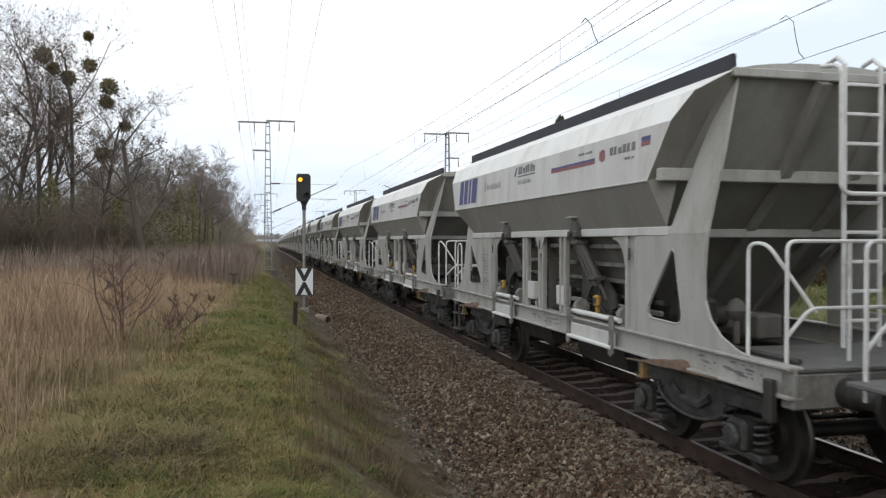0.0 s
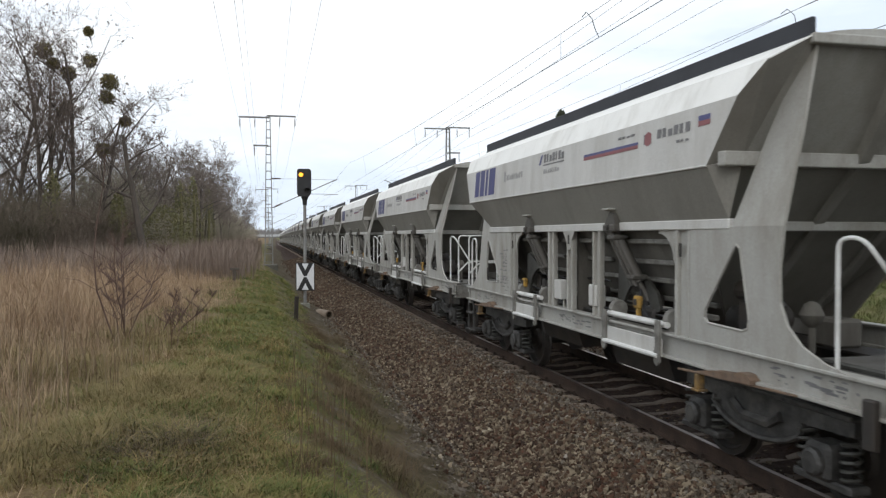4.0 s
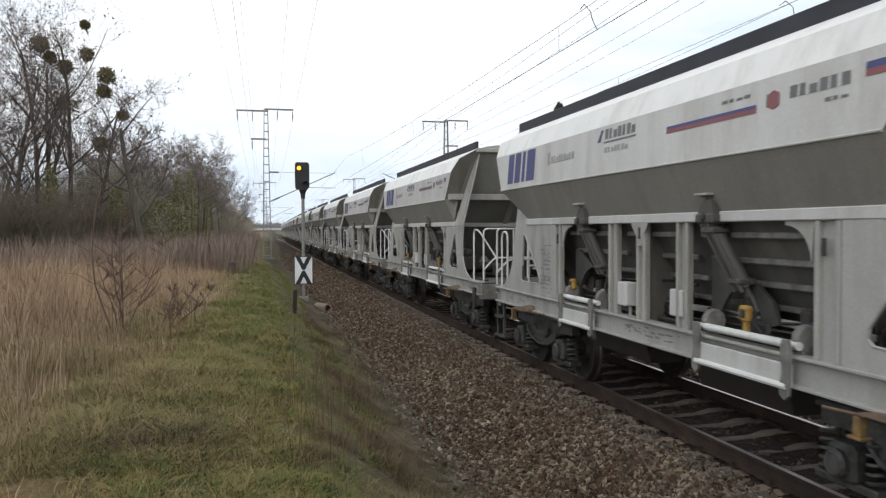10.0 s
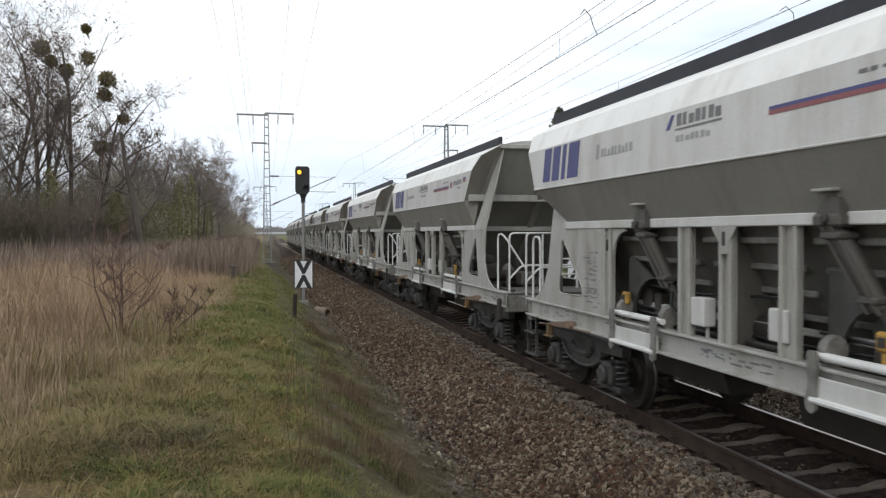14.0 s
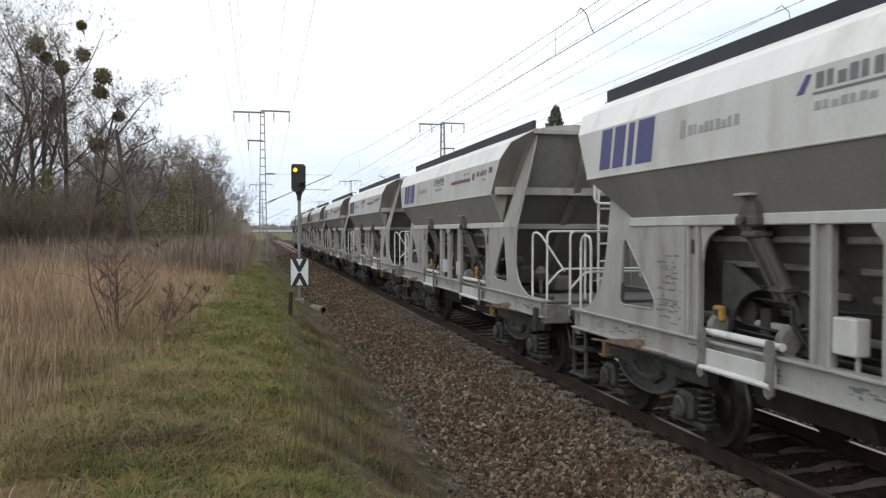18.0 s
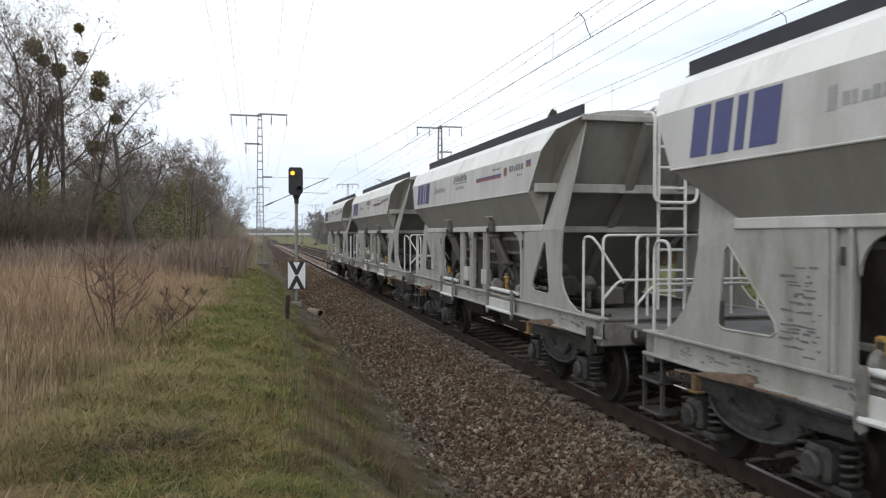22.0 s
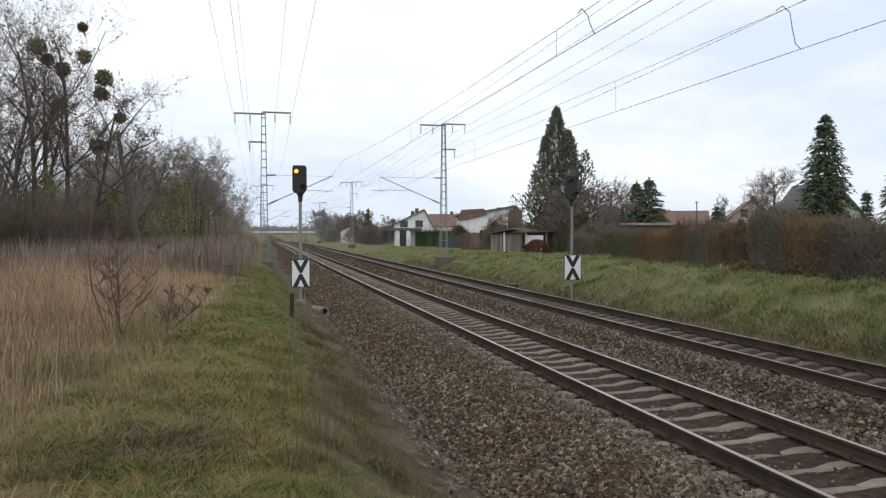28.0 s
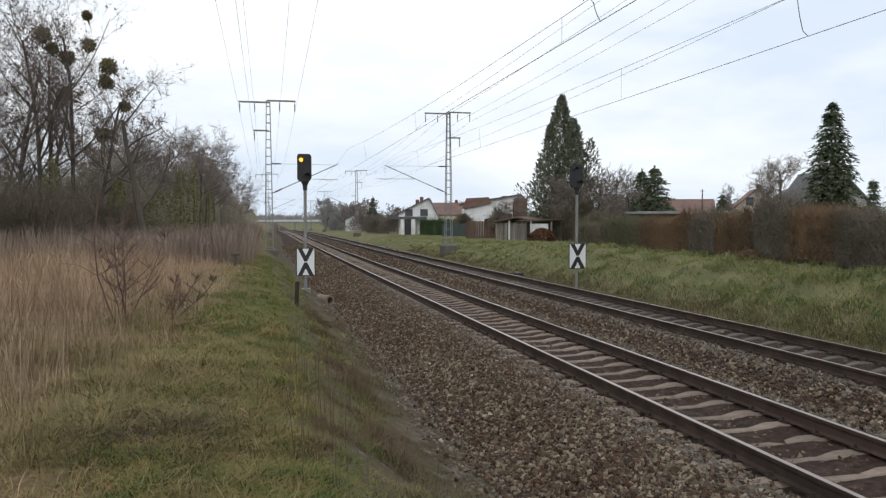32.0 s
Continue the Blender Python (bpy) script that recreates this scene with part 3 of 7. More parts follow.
def rail_pipe(pts, r=0.018, n=7, soft=0.09):
    """A bent handrail: straight runs with rounded corners."""
    pts = [Vector(p) for p in pts]
    out = [pts[0]]
    for a, b, c in zip(pts, pts[1:], pts[2:]):
        d1, d2 = (a - b), (c - b)
        e = min(soft, d1.length * 0.45, d2.length * 0.45)
        p, q = b + d1.normalized() * e, b + d2.normalized() * e
        out += [(p * (1 - t) ** 2 + b * 2 * t * (1 - t) + q * t * t) for t in (0, 0.25, 0.5, 0.75, 1)]
    out.append(pts[-1])
    return Shape().tube(out, r, n)


def hoop(s, a, b):
    """A narrow upright grab rail on one side of the platform."""
    return rail_pipe([(s * 1.33, a, 1.27), (s * 1.33, a, 2.26), (s * 1.33, b, 2.26), (s * 1.33, b, 1.27)], 0.018, 7, 0.14)


def make_end(wagon, y, d):
    """Railings, platform, buffers, coupling and steps at one end; d is the way out of the wagon (-1 leading, 1 trailing)."""
    deep = 1.30 if d < 0 else 1.20
    r = y + 0.28 if d < 0 else y + 0.50
    out_y = y if d < 0 else y + 0.55
    lo, hi = min(out_y, y - d * deep), max(out_y, y - d * deep)
    part("platform", Shape().block(-1.38, 1.38, lo, hi, 1.235, 1.275, 0.008), GRATING, wagon, "dark dirty chequer-plate end platform")
    part("headstock", Shape().block(-1.40, 1.40, min(y, y - d * 0.16), max(y, y - d * 0.16), 0.93, 1.23, 0.015), CRANK, wagon, "dirty grey steel headstock beam")
    main = rail_pipe([(-1.25, r, 1.12), (-1.25, r, 2.32), (1.25, r, 2.32), (1.25, r, 1.12)])
    part("railing", main, PIPE, wagon, "white bent-pipe end railing")
    mid = rail_pipe([(-1.25, r, 1.50), (-1.02, r, 1.74), (1.02, r, 1.74), (1.25, r, 1.50)])
    part("middle_rail", mid, PIPE, wagon, "white bent middle rail")
    for x in (-0.62, 0.62):
        part("railing_post", rail_pipe([(x, r, 1.25), (x, r, 2.32)]), PIPE, wagon, "white railing post")
    for s in (-1, 1):
        a, b = y - d * 0.70, y - d * 0.48
        if d < 0:
            part("grab_rail", rail_pipe([(s * 1.33, a, 1.27), (s * 1.33, a, 2.30), (s * 1.30, b, 2.30), (s * 0.96, r, 1.70)], 0.018, 7, 0.12), PIPE, wagon, "white grab rail bent down to the middle rail")
        else:
            part("grab_rail", hoop(s, 10.88, 11.20), PIPE, wagon, "narrow white hoop of a grab rail")
        sleeve = Shape().lathe([(0.13, d * 0.0), (0.13, d * 0.14), (0.10, d * 0.16), (0.10, d * 0.38), (0.075, d * 0.40), (0.075, d * 0.50)], (s * 0.875, y, 1.06), 1, 18)
        buffer_ = part("buffer", sleeve, DARK, wagon, "dark buffer with a round head", True)
        part("buffer_head", Shape().lathe([(0.08, d * 0.49), (0.20, d * 0.505), (0.225, d * 0.53), (0.22, d * 0.55), (0.12, d * 0.568)], (s * 0.875, y, 1.06), 1, 22), DARK, buffer_, "greasy round buffer plate", True)
        if d < 0 and s < 0:
            part("sole_bracket", Shape().block(s * 1.46 - 0.03, s * 1.46 + 0.03, y + 0.16, y + 0.28, 0.80, 1.16, 0.01), DARK, wagon, "dark sole bar bracket")
            continue
        yy = y - d * 0.10
        hanger = Shape().block(s * 1.36 - 0.02, s * 1.36 + 0.02, yy - 0.21, yy - 0.17, 0.36, 1.0, 0.004).block(s * 1.36 - 0.02, s * 1.36 + 0.02, yy + 0.17, yy + 0.21, 0.36, 1.0, 0.004)
        hanger.block(s * 1.36 - 0.018, s * 1.36 + 0.018, yy - 0.19, yy + 0.19, 0.97, 1.0, 0.004)
        step = part("foot_step", hanger, BOGIE, wagon, "dark dusty hanging foot step")
        for z in (0.38, 0.72):
            part("tread", Shape().block(min(s * 1.16, s * 1.42), max(s * 1.16, s * 1.42), yy - 0.22, yy + 0.22, z, z + 0.03, 0.006), BOGIE, step)
    hook = Shape().tube([(0, y, 1.04), (0, y + d * 0.24, 1.04), (0, y + d * 0.30, 1.10), (0, y + d * 0.36, 1.05), (0, y + d * 0.34, 0.96)], 0.035, 7)
    for k in (-0.06, 0.06):
        hook.tube([(k, y + d * 0.32, 1.0), (k, y + d * 0.50, 0.92), (k, y + d * 0.60, 0.96)], 0.02, 6)
    part("coupling", hook, DARK, wagon, "dark screw coupling")
    part("brake_hose", Shape().tube([(0.32, y, 0.95), (0.32, y + d * 0.15, 0.85), (0.30, y + d * 0.35, 0.62), (0.25, y + d * 0.52, 0.66), (0.2, y + d * 0.60, 0.8)], 0.022, 6), BLACK, wagon, "black rubber brake hose")


# cylinder grey dimmed by a third for the shade it hangs in
CYLINDER = material("shaded_dusty_cylinder_paint", (0.062, 0.058, 0.052), (0.115, 0.108, 0.095), 5.0, 0.6, 0.3, 60, dirt=(0.05, 0.044, 0.037), dirt_size=5, dirt_amount=0.46)
# funnel grey with the shade under the hopper's overhang in its colour
SHADED_GRIME = material("shaded_grimy_funnel_paint", (0.085, 0.08, 0.07), (0.135, 0.128, 0.112), 0.9, 0.75, 0.1, 60, dirt=(0.058, 0.05, 0.042), dirt_size=1.2, dirt_amount=0.48, stretch_to=(1.6, 1.6, 0.35))
BRACKET = material("dirty_ochre_bracket_paint", (0.20, 0.115, 0.03), (0.30, 0.18, 0.05), 6.0, 0.7, 0.3, 60, dirt=(0.075, 0.056, 0.04), dirt_size=9, dirt_amount=0.55)
CRANK = material("dirty_grey_crank_paint", (0.15, 0.145, 0.13), (0.24, 0.235, 0.215), 5.0, 0.6, 0.3, 60, dirt=(0.07, 0.06, 0.05), dirt_size=6, dirt_amount=0.45)


def make_wagon():
    wagon = thing("hopper_wagon", "light grey and white bulk hopper wagon rolling on two dark bogies", "freight wagon", "wagons of the train")
    w, fo, mi, ri = PROFILE
    for s in (-1, 1):
        part("side_panel", side_sheet(w, fo, s, 0.012), WHITE, wagon, "light grey lettered upper hopper side")
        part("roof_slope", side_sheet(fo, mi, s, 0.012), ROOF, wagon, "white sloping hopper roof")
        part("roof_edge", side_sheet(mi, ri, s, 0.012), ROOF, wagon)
        part("lower_slope", side_sheet((BEAM[0], BEAM[1], BEAM[2], BEAM[3]), w, s, 0.012), SLOPE, wagon, "dusty grey lower hopper slope, darkened for shade")
        part("waist_rail", Shape().tube([(s * 1.60, 2.19, 2.965), (s * 1.60, 10.42, 2.965)], 0.012, 6), WHITE, wagon)
        part("side_beam", Shape().block(min(s * 1.36, s * 1.44), max(s * 1.36, s * 1.44), 2.08, 9.62, 2.375, 2.475, 0.01), WHITE, wagon, "light grey longitudinal side beam")
        part("cover_board", Shape().block(min(s * 1.05, s * 1.10), max(s * 1.05, s * 1.10), 1.42, 10.92, 3.99, 4.17, 0.008), BOARD, wagon, "dark grey board along the loading hatch")
        sole = Shape().box(min(s * 1.36, s * 1.39), max(s * 1.36, s * 1.39), FRAME_START, FRAME_END, 1.03, 1.27)
        for z in (1.015, 1.255):
            sole.block(min(s * 1.30, s * 1.445), max(s * 1.30, s * 1.445), FRAME_START, FRAME_END, z, z + 0.03, 0.006)
        part("sole_bar", sole, FRAME, wagon, "dirty light grey side sill with faint inscriptions")
        for y, half in ((2.90, 0.14), (4.97, 0.11), (5.84, 0.10), (6.55, 0.11), (8.33, 0.11)):
            p = Shape()
            p.block(min(s * 1.37, s * 1.43), max(s * 1.37, s * 1.43), y - half, y - half + 0.05, 1.28, 2.38, 0.008)
            p.block(min(s * 1.37, s * 1.43), max(s * 1.37, s * 1.43), y + half - 0.05, y + half, 1.28, 2.38, 0.008)
            p.box(min(s * 1.36, s * 1.385), max(s * 1.36, s * 1.385), y - half, y + half, 1.28, 2.38)
            part("side_post", p, FRAME, wagon, "grey folded-steel side post")
        for y in (2.93, 8.31):
            part("post_slot", Shape().block(min(s * 1.42, s * 1.436), max(s * 1.42, s * 1.436), y - 0.022, y + 0.022, 2.10, 2.24, 0.006), DARK, wagon, "dark oblong slot in the post")
        # tall end plates with a triangular opening
        front = [(0.55, 1.28), (0.85, 1.33), (1.11, 1.43), (1.28, 1.57), (1.37, 1.75), (1.38, 2.03), (1.33, 2.40), (1.37, 3.20), (1.45, 3.97), (1.58, 3.97), (1.82, 3.25), (2.04, 2.40), (2.74, 2.38), (2.74, 1.28)]
        hole = [(1.92, 2.20), (1.97, 2.235), (2.02, 2.20), (2.48, 1.60), (2.49, 1.52), (2.43, 1.475), (1.88, 1.46), (1.80, 1.49), (1.78, 1.57)]
        p = plate_with_hole(front, hole, lean, 0.03)
        plate = part("end_plate", p if s < 0 else flip_x(p), FRAME, wagon, "light grey end plate with a triangular opening")
        part("opening_rim", Shape().tube([(-s * (lean(z) + 0.004), y, z) for y, z in hole + hole[:1]], 0.014, 6, caps=False), FRAME, plate)
        rear = [(11.02, 1.28), (10.80, 1.33), (10.60, 1.44), (10.42, 1.60), (10.30, 1.80), (10.20, 2.20), (10.36, 2.93), (9.58, 2.46), (8.45, 2.38), (8.45, 1.28)]
        hole = [(9.77, 2.18), (9.71, 2.235), (9.65, 2.18), (9.06, 1.60), (9.04, 1.52), (9.11, 1.475), (9.77, 1.46), (9.85, 1.49), (9.86, 1.57)]
        p = plate_with_hole(rear, hole, lean, 0.03)
        plate = part("end_plate", p if s < 0 else flip_x(p), FRAME, wagon, "light grey end plate with a triangular opening")
        part("opening_rim", Shape().tube([(-s * (lean(z) + 0.004), y, z) for y, z in hole + hole[:1]], 0.014, 6, caps=False), FRAME, plate)
        part("step_box", Shape().block(min(s * 1.40, s * 1.425), max(s * 1.40, s * 1.425), 9.79, 10.17, 1.47, 1.72, 0.015), DARK, wagon, "dark grey panel box")
        if s > 0:
            continue
        for y, k in ((3.06, 1), (8.20, -1)):
            g = [(y, 2.38), (y + k * 0.34, 2.38)] + [(y + k * 0.34 - k * 0.31 * math.sin(a), 2.34 - 0.31 * (1 - math.cos(a))) for a in [math.pi / 2 * i / 6 for i in range(7)]]
            part("gusset", Shape().prism(g, s * 1.385, s * 1.41, 0), FRAME, wagon)
        part("post_head", Shape().prism([(5.64, 2.38), (6.04, 2.38), (6.00, 2.32), (5.92, 2.24), (5.90, 2.12), (5.78, 2.12), (5.76, 2.24), (5.68, 2.32)], s * 1.43, s * 1.44, 0), FRAME, wagon, "flared grey head of the middle post")
        part("post_slot", Shape().block(min(s * 1.436, s * 1.445), max(s * 1.436, s * 1.445), 5.815, 5.865, 2.20, 2.33, 0.006), DARK, wagon, "dark oblong slot in the post")
        # discharge gear between the posts
        for y0, y1, ya, yb in ((3.25, 4.62, 4.45, 4.20), (7.02, 8.08, 7.38, 7.16)):
            part("drop_panel", Shape().block(min(s * 1.44, s * 1.47), max(s * 1.44, s * 1.47), y0, y1, 1.02, 1.21, 0.006), WHITE, wagon, "light grey drop panel")
            part("panel_lip", Shape().tube([(s * 1.49, y0 + 0.02, 1.03), (s * 1.49, y1 - 0.02, 1.03)], 0.028, 8), PIPE, wagon)
            part("shaft", Shape().tube([(s * 1.40, y0 - 0.02, 1.36), (s * 1.40, y1 + 0.02, 1.36)], 0.036, 10), PIPE, wagon, "whitish discharge shaft", True)
            for yy in (y0 + 0.03, y1 - 0.03):
                disc = Shape().lathe([(0.05, -0.05), (0.105, -0.045), (0.12, -0.02), (0.12, 0.02), (0.105, 0.045), (0.05, 0.05)], (s * 1.30, yy, 1.41), 1, 16)
                disc.block(s * 1.31 - 0.05, s * 1.31 + 0.05, yy - 0.04, yy + 0.04, 1.24, 1.34, 0.01)
                part("shaft_flange", disc, CRANK, wagon, "dirty grey round shaft flange", True)
                part("crank_arm", Shape().prism([(yy - 0.04, 1.41), (yy + 0.04, 1.41), (yy + 0.06, 1.34), (yy + 0.035, 1.15), (yy + 0.07, 1.02), (yy + 0.06, 0.95), (yy, 0.92), (yy - 0.05, 0.96), (yy - 0.045, 1.12), (yy - 0.06, 1.34)], s * 1.475, s * 1.50, 0), CRANK, wagon, "dirty grey crank arm")
            top, low = Vector((s * 1.44, ya, 2.40)), Vector((s * 1.22, yb, 1.76))
            arm = Shape().tube([top, top.lerp(low, 0.15), top.lerp(low, 0.92), low], 0.078, 10)
            arm.tube([low, low.lerp(top, -0.34)], 0.036, 8)
            for k in (-0.055, 0.055):
                arm.tube([top + Vector((s * 0.07, k, 0)), low + Vector((s * 0.07, k, -0.04))], 0.02, 6)
            for f in (0.16, 0.9):
                c = top.lerp(low, f)
                arm.block(c.x - 0.10, c.x + 0.10, c.y - 0.10, c.y + 0.10, c.z - 0.03, c.z + 0.03, 0.015)
            lever = part("discharge_cylinder", arm, CYLINDER, wagon, "dusty grey discharge cylinder between tie rods, darkened for shade", True)
            part("cylinder_bracket", Shape().block(min(s * 1.33, s * 1.53), max(s * 1.33, s * 1.53), ya - 0.17, ya + 0.12, 2.36, 2.46, 0.02).prism([(ya - 0.16, 2.45), (ya + 0.11, 2.45), (ya + 0.06, 2.53), (ya - 0.02, 2.60), (ya - 0.13, 2.58)], s * 1.38, s * 1.50, 0), CYLINDER, lever, "dusty grey cylinder bracket, darkened for shade")
            part("bracket_lug", Shape().block(min(s * 1.46, s * 1.56), max(s * 1.46, s * 1.56), ya - 0.13, ya + 0.09, 2.625, 2.65, 0.006), FRAME, lever)
            part("bracket_bolt", Shape().lathe([(0.04, s * 1.49), (0.04, s * 1.545), (0.025, s * 1.555)], (0, ya - 0.03, 2.42), 0, 10), DARK, lever)
            fork = Shape().prism([(yb - 0.40, 1.46), (yb - 0.30, 1.66), (yb - 0.08, 1.80), (yb + 0.08, 1.76), (yb - 0.10, 1.58), (yb - 0.22, 1.40)], s * 1.12, s * 1.16, 0)
            part("flap_lever", fork, STEEL, wagon, "dark steel flap lever")
            part("air_hose", Shape().tube([(s * 1.18, yb, 1.72), (s * 1.30, yb - 0.15, 1.55), (s * 1.25, yb - 0.30, 1.36), (s * 1.15, yb - 0.55, 1.33)], 0.018, 6), BLACK, wagon, "black air hose")
            part("valve_block", Shape().block(min(s * 1.02, s * 1.20), max(s * 1.02, s * 1.20), yb - 0.30, yb + 0.12, 1.28, 1.46, 0.03), DARK, wagon, "dark oily valve block")
        gear = Shape()
        for y, z, r in ((3.3, 1.62, 0.10), (4.25, 1.58, 0.13), (6.95, 1.60, 0.11), (7.85, 1.56, 0.13), (5.45, 1.55, 0.09)):
            gear.lathe([(0.02, -0.06), (r, -0.05), (r, 0.05), (0.03, 0.08)], (s * 1.08, y, z), 0, 12)
        for y in (3.5, 4.05, 7.2, 7.6):
            gear.block(min(s * 1.0, s * 1.14), max(s * 1.0, s * 1.14), y - 0.07, y + 0.07, 1.28, 1.62, 0.02)
        tagged(part("linkage", gear, DARK, wagon, "dark oily levers and rollers of the discharge gear"), kind="stuff")
        pipes = Shape()
        for y0, y1, z in ((2.95, 4.9, 1.50), (2.95, 8.2, 1.39), (5.1, 8.2, 1.72), (6.7, 8.2, 1.47)):
            pipes.tube([(s * 1.16, y0, z), (s * 1.17, y0 + 0.25, z + 0.03), (s * 1.13, (y0 + y1) / 2, z - 0.04), (s * 1.16, y1, z)], 0.014, 5)
        tagged(part("pipework", pipes, BLACK, wagon, "thin black hoses and air pipes behind the posts"), kind="stuff")
        for y, k in ((4.72, -1), (8.10, -1)):
            arch = [(y, 1.30), (y, 2.02), (y + k * 0.12, 2.02)] + [(y + k * (0.62 - 0.50 * math.cos(a)), 1.30 + 0.50 * math.sin(a)) for a in [math.pi / 2 * (1 - i / 7) for i in range(8)]]
            part("arched_web", Shape().prism(arch, s * 1.20, s * 1.235, 0), STEEL, wagon, "dark grey arched web plate")
        inside = Shape().block(min(s * 0.95, s * 1.2), max(s * 0.95, s * 1.2), 1.85, 2.3, 1.40, 1.72, 0.04).lathe([(0.03, -0.2), (0.10, -0.18), (0.10, 0.18), (0.03, 0.2)], (s * 1.15, 2.1, 1.80), 1, 12)
        part("distributor_valve", inside, DARK, wagon, "dark brake distributor valve")
        part("brake_pipe", Shape().tube([(s * 1.20, 0.3, 1.30), (s * 1.20, 10.9, 1.30)], 0.028, 6), STEEL, wagon, "grey brake pipe along the frame")
        part("lower_flange", Shape().block(min(s * 1.05, s * 1.12), max(s * 1.05, s * 1.12), 2.8, 8.6, 1.44, 1.50, 0.01), FRAME, wagon, "light grey lower funnel flange")
        part("brake_cylinder", Shape().lathe([(0.05, -0.3), (0.14, -0.28), (0.14, 0.28), (0.05, 0.3)], (s * 1.0, 5.75, 1.42), 1, 14), DARK, wagon, "dark brake cylinder", True)
        for y in (5.10, 6.31):
            b = part("control_box", Shape().block(min(s * 1.28, s * 1.42), max(s * 1.28, s * 1.42), y - 0.12, y + 0.12, 1.40, 1.68, 0.012), WHITE, wagon, "dusty white control box")
            part("box_leg", Shape().tube([(s * 1.33, y - 0.05, 1.27), (s * 1.33, y - 0.05, 1.40)], 0.02, 6), FRAME, b)
        for y in (4.07, 8.04):
            v = part("valve", Shape().block(min(s * 1.27, s * 1.34), max(s * 1.27, s * 1.34), y - 0.075, y + 0.075, 1.46, 1.61, 0.02).block(min(s * 1.27, s * 1.32), max(s * 1.27, s * 1.32), y - 0.03, y + 0.03, 1.36, 1.46, 0.01), YELLOW, wagon, "orange-yellow valve housing")
            part("valve_window", Shape().block(min(s * 1.335, s * 1.35), max(s * 1.335, s * 1.35), y - 0.035, y + 0.035, 1.50, 1.575, 0.004), DARK, v)
        # rusty plate and yellow bracket over each bogie
        for y in (2.12, 9.76):
            part("rust_plate", Shape().prism([(y - 0.46, 1.055), (y - 0.40, 1.10), (y - 0.30, 1.105), (y - 0.20, 1.075), (y + 0.10, 1.05), (y + 0.36, 1.005), (y + 0.40, 0.985), (y + 0.0, 0.99), (y - 0.46, 1.02)], s * 1.40, s * 1.50, 0), RUST, wagon, "rust-brown wedge plate")
            part("lifting_bracket", Shape().block(min(s * 1.42, s * 1.50), max(s * 1.42, s * 1.50), y + 0.36, y + 0.43, 0.82, 0.97, 0.01).block(min(s * 1.40, s * 1.52), max(s * 1.40, s * 1.52), y + 0.33, y + 0.46, 0.80, 0.825, 0.006), BRACKET, wagon, "orange-yellow lifting bracket")
            part("bracket_rod", Shape().tube([(s * 1.48, y + 0.75, 0.96), (s * 1.48, y + 0.4, 0.98), (s * 1.46, y - 1.0, 1.03)], 0.012, 5), RUST, wagon)
        # markings as plain shapes
        def on_side(y, z):
            f = (z - w[1]) / (fo[1] - w[1])
            return s * (w[0] + (fo[0] - w[0]) * f + 0.004)
        def mark(shape, y0, y1, z0, z1, skew=0.0):
            q = [(on_side(y0, z0), y0, z0), (on_side(y1, z0), y1, z0), (on_side(y1, z1), y1 + skew, z1), (on_side(y0, z1), y0 + skew, z1)]
            shape.sheet(q if s > 0 else q[::-1], 0.002)
        def word(y0, y1, z0, z1, count):
            """A row of plain upright blocks in place of a word."""
            step = (y1 - y0) / count
            return [(y0 + step * (i + 0.06), y0 + step * (i + 0.82 - 0.2 * (i % 3 == 1)), z0, z1 - 0.25 * (z1 - z0) * (i % 4 == 2)) for i in range(count)]
        marks = (
            ("pale_marking", PALEMARK, "pale grey block marking", [(8.30, 8.21, 3.22, 3.40)] + word(8.16, 7.34, 3.24, 3.335, 9) + word(6.44, 5.82, 3.22, 3.285, 7)),
            ("grey_marking", GREYMARK, "grey block marking", word(6.44, 5.66, 3.38, 3.50, 7) + [(6.46, 5.66, 3.335, 3.355)] + word(4.05, 3.62, 3.42, 3.45, 4) + word(3.14, 2.48, 3.33, 3.425, 6) + word(2.75, 2.50, 3.24, 3.27, 3)),
            ("blue_stripe", BLUE, "blue stripe marking", [(5.00, 3.55, 3.315, 3.345)]),
            ("red_stripe", RED, "red stripe marking", [(5.00, 3.55, 3.275, 3.315)]),
            ("blue_flag", BLUE, "small blue bar marking", [(2.36, 2.16, 3.40, 3.45)]),
            ("red_flag", RED, "small red bar marking", [(2.36, 2.16, 3.35, 3.40)]))
        for mt, name, shape in ((BLUE, "slanted_marking", [(6.64, 3.36), (6.56, 3.36), (6.48, 3.50), (6.54, 3.50)]), (RED, "red_emblem", [(3.40, 3.30), (3.33, 3.27), (3.26, 3.30), (3.26, 3.40), (3.33, 3.43), (3.40, 3.40)]), (GREYMARK, "dark_emblem", [(3.42, 3.30), (3.405, 3.295), (3.405, 3.405), (3.42, 3.41)])):
            q = [(on_side(y, z), y, z) for y, z in shape]
            part(name, Shape().add(q + [(x - s * 0.002, y, z) for x, y, z in q], [tuple(range(len(q))), tuple(range(2 * len(q) - 1, len(q) - 1, -1))]), mt, wagon, "small plain emblem")
        for outline in (((10.08, 3.05), (10.04, 3.52), (9.77, 3.52), (9.81, 3.05)), ((9.74, 3.05), (9.70, 3.52), (9.44, 3.52), (9.48, 3.05)),
                        ((9.40, 3.05), (9.36, 3.52), (9.23, 3.52), (9.27, 3.05)), ((9.19, 3.05), (9.15, 3.52), (8.80, 3.52), (8.84, 3.05))):
            q = [(on_side(y, z), y, z) for y, z in outline]
            part("blue_marking", Shape().add(q + [(x - s * 0.002, y, z) for x, y, z in q], [tuple(range(len(q))), tuple(range(2 * len(q) - 1, len(q) - 1, -1))]), BLUE, wagon, "dark blue block marking")
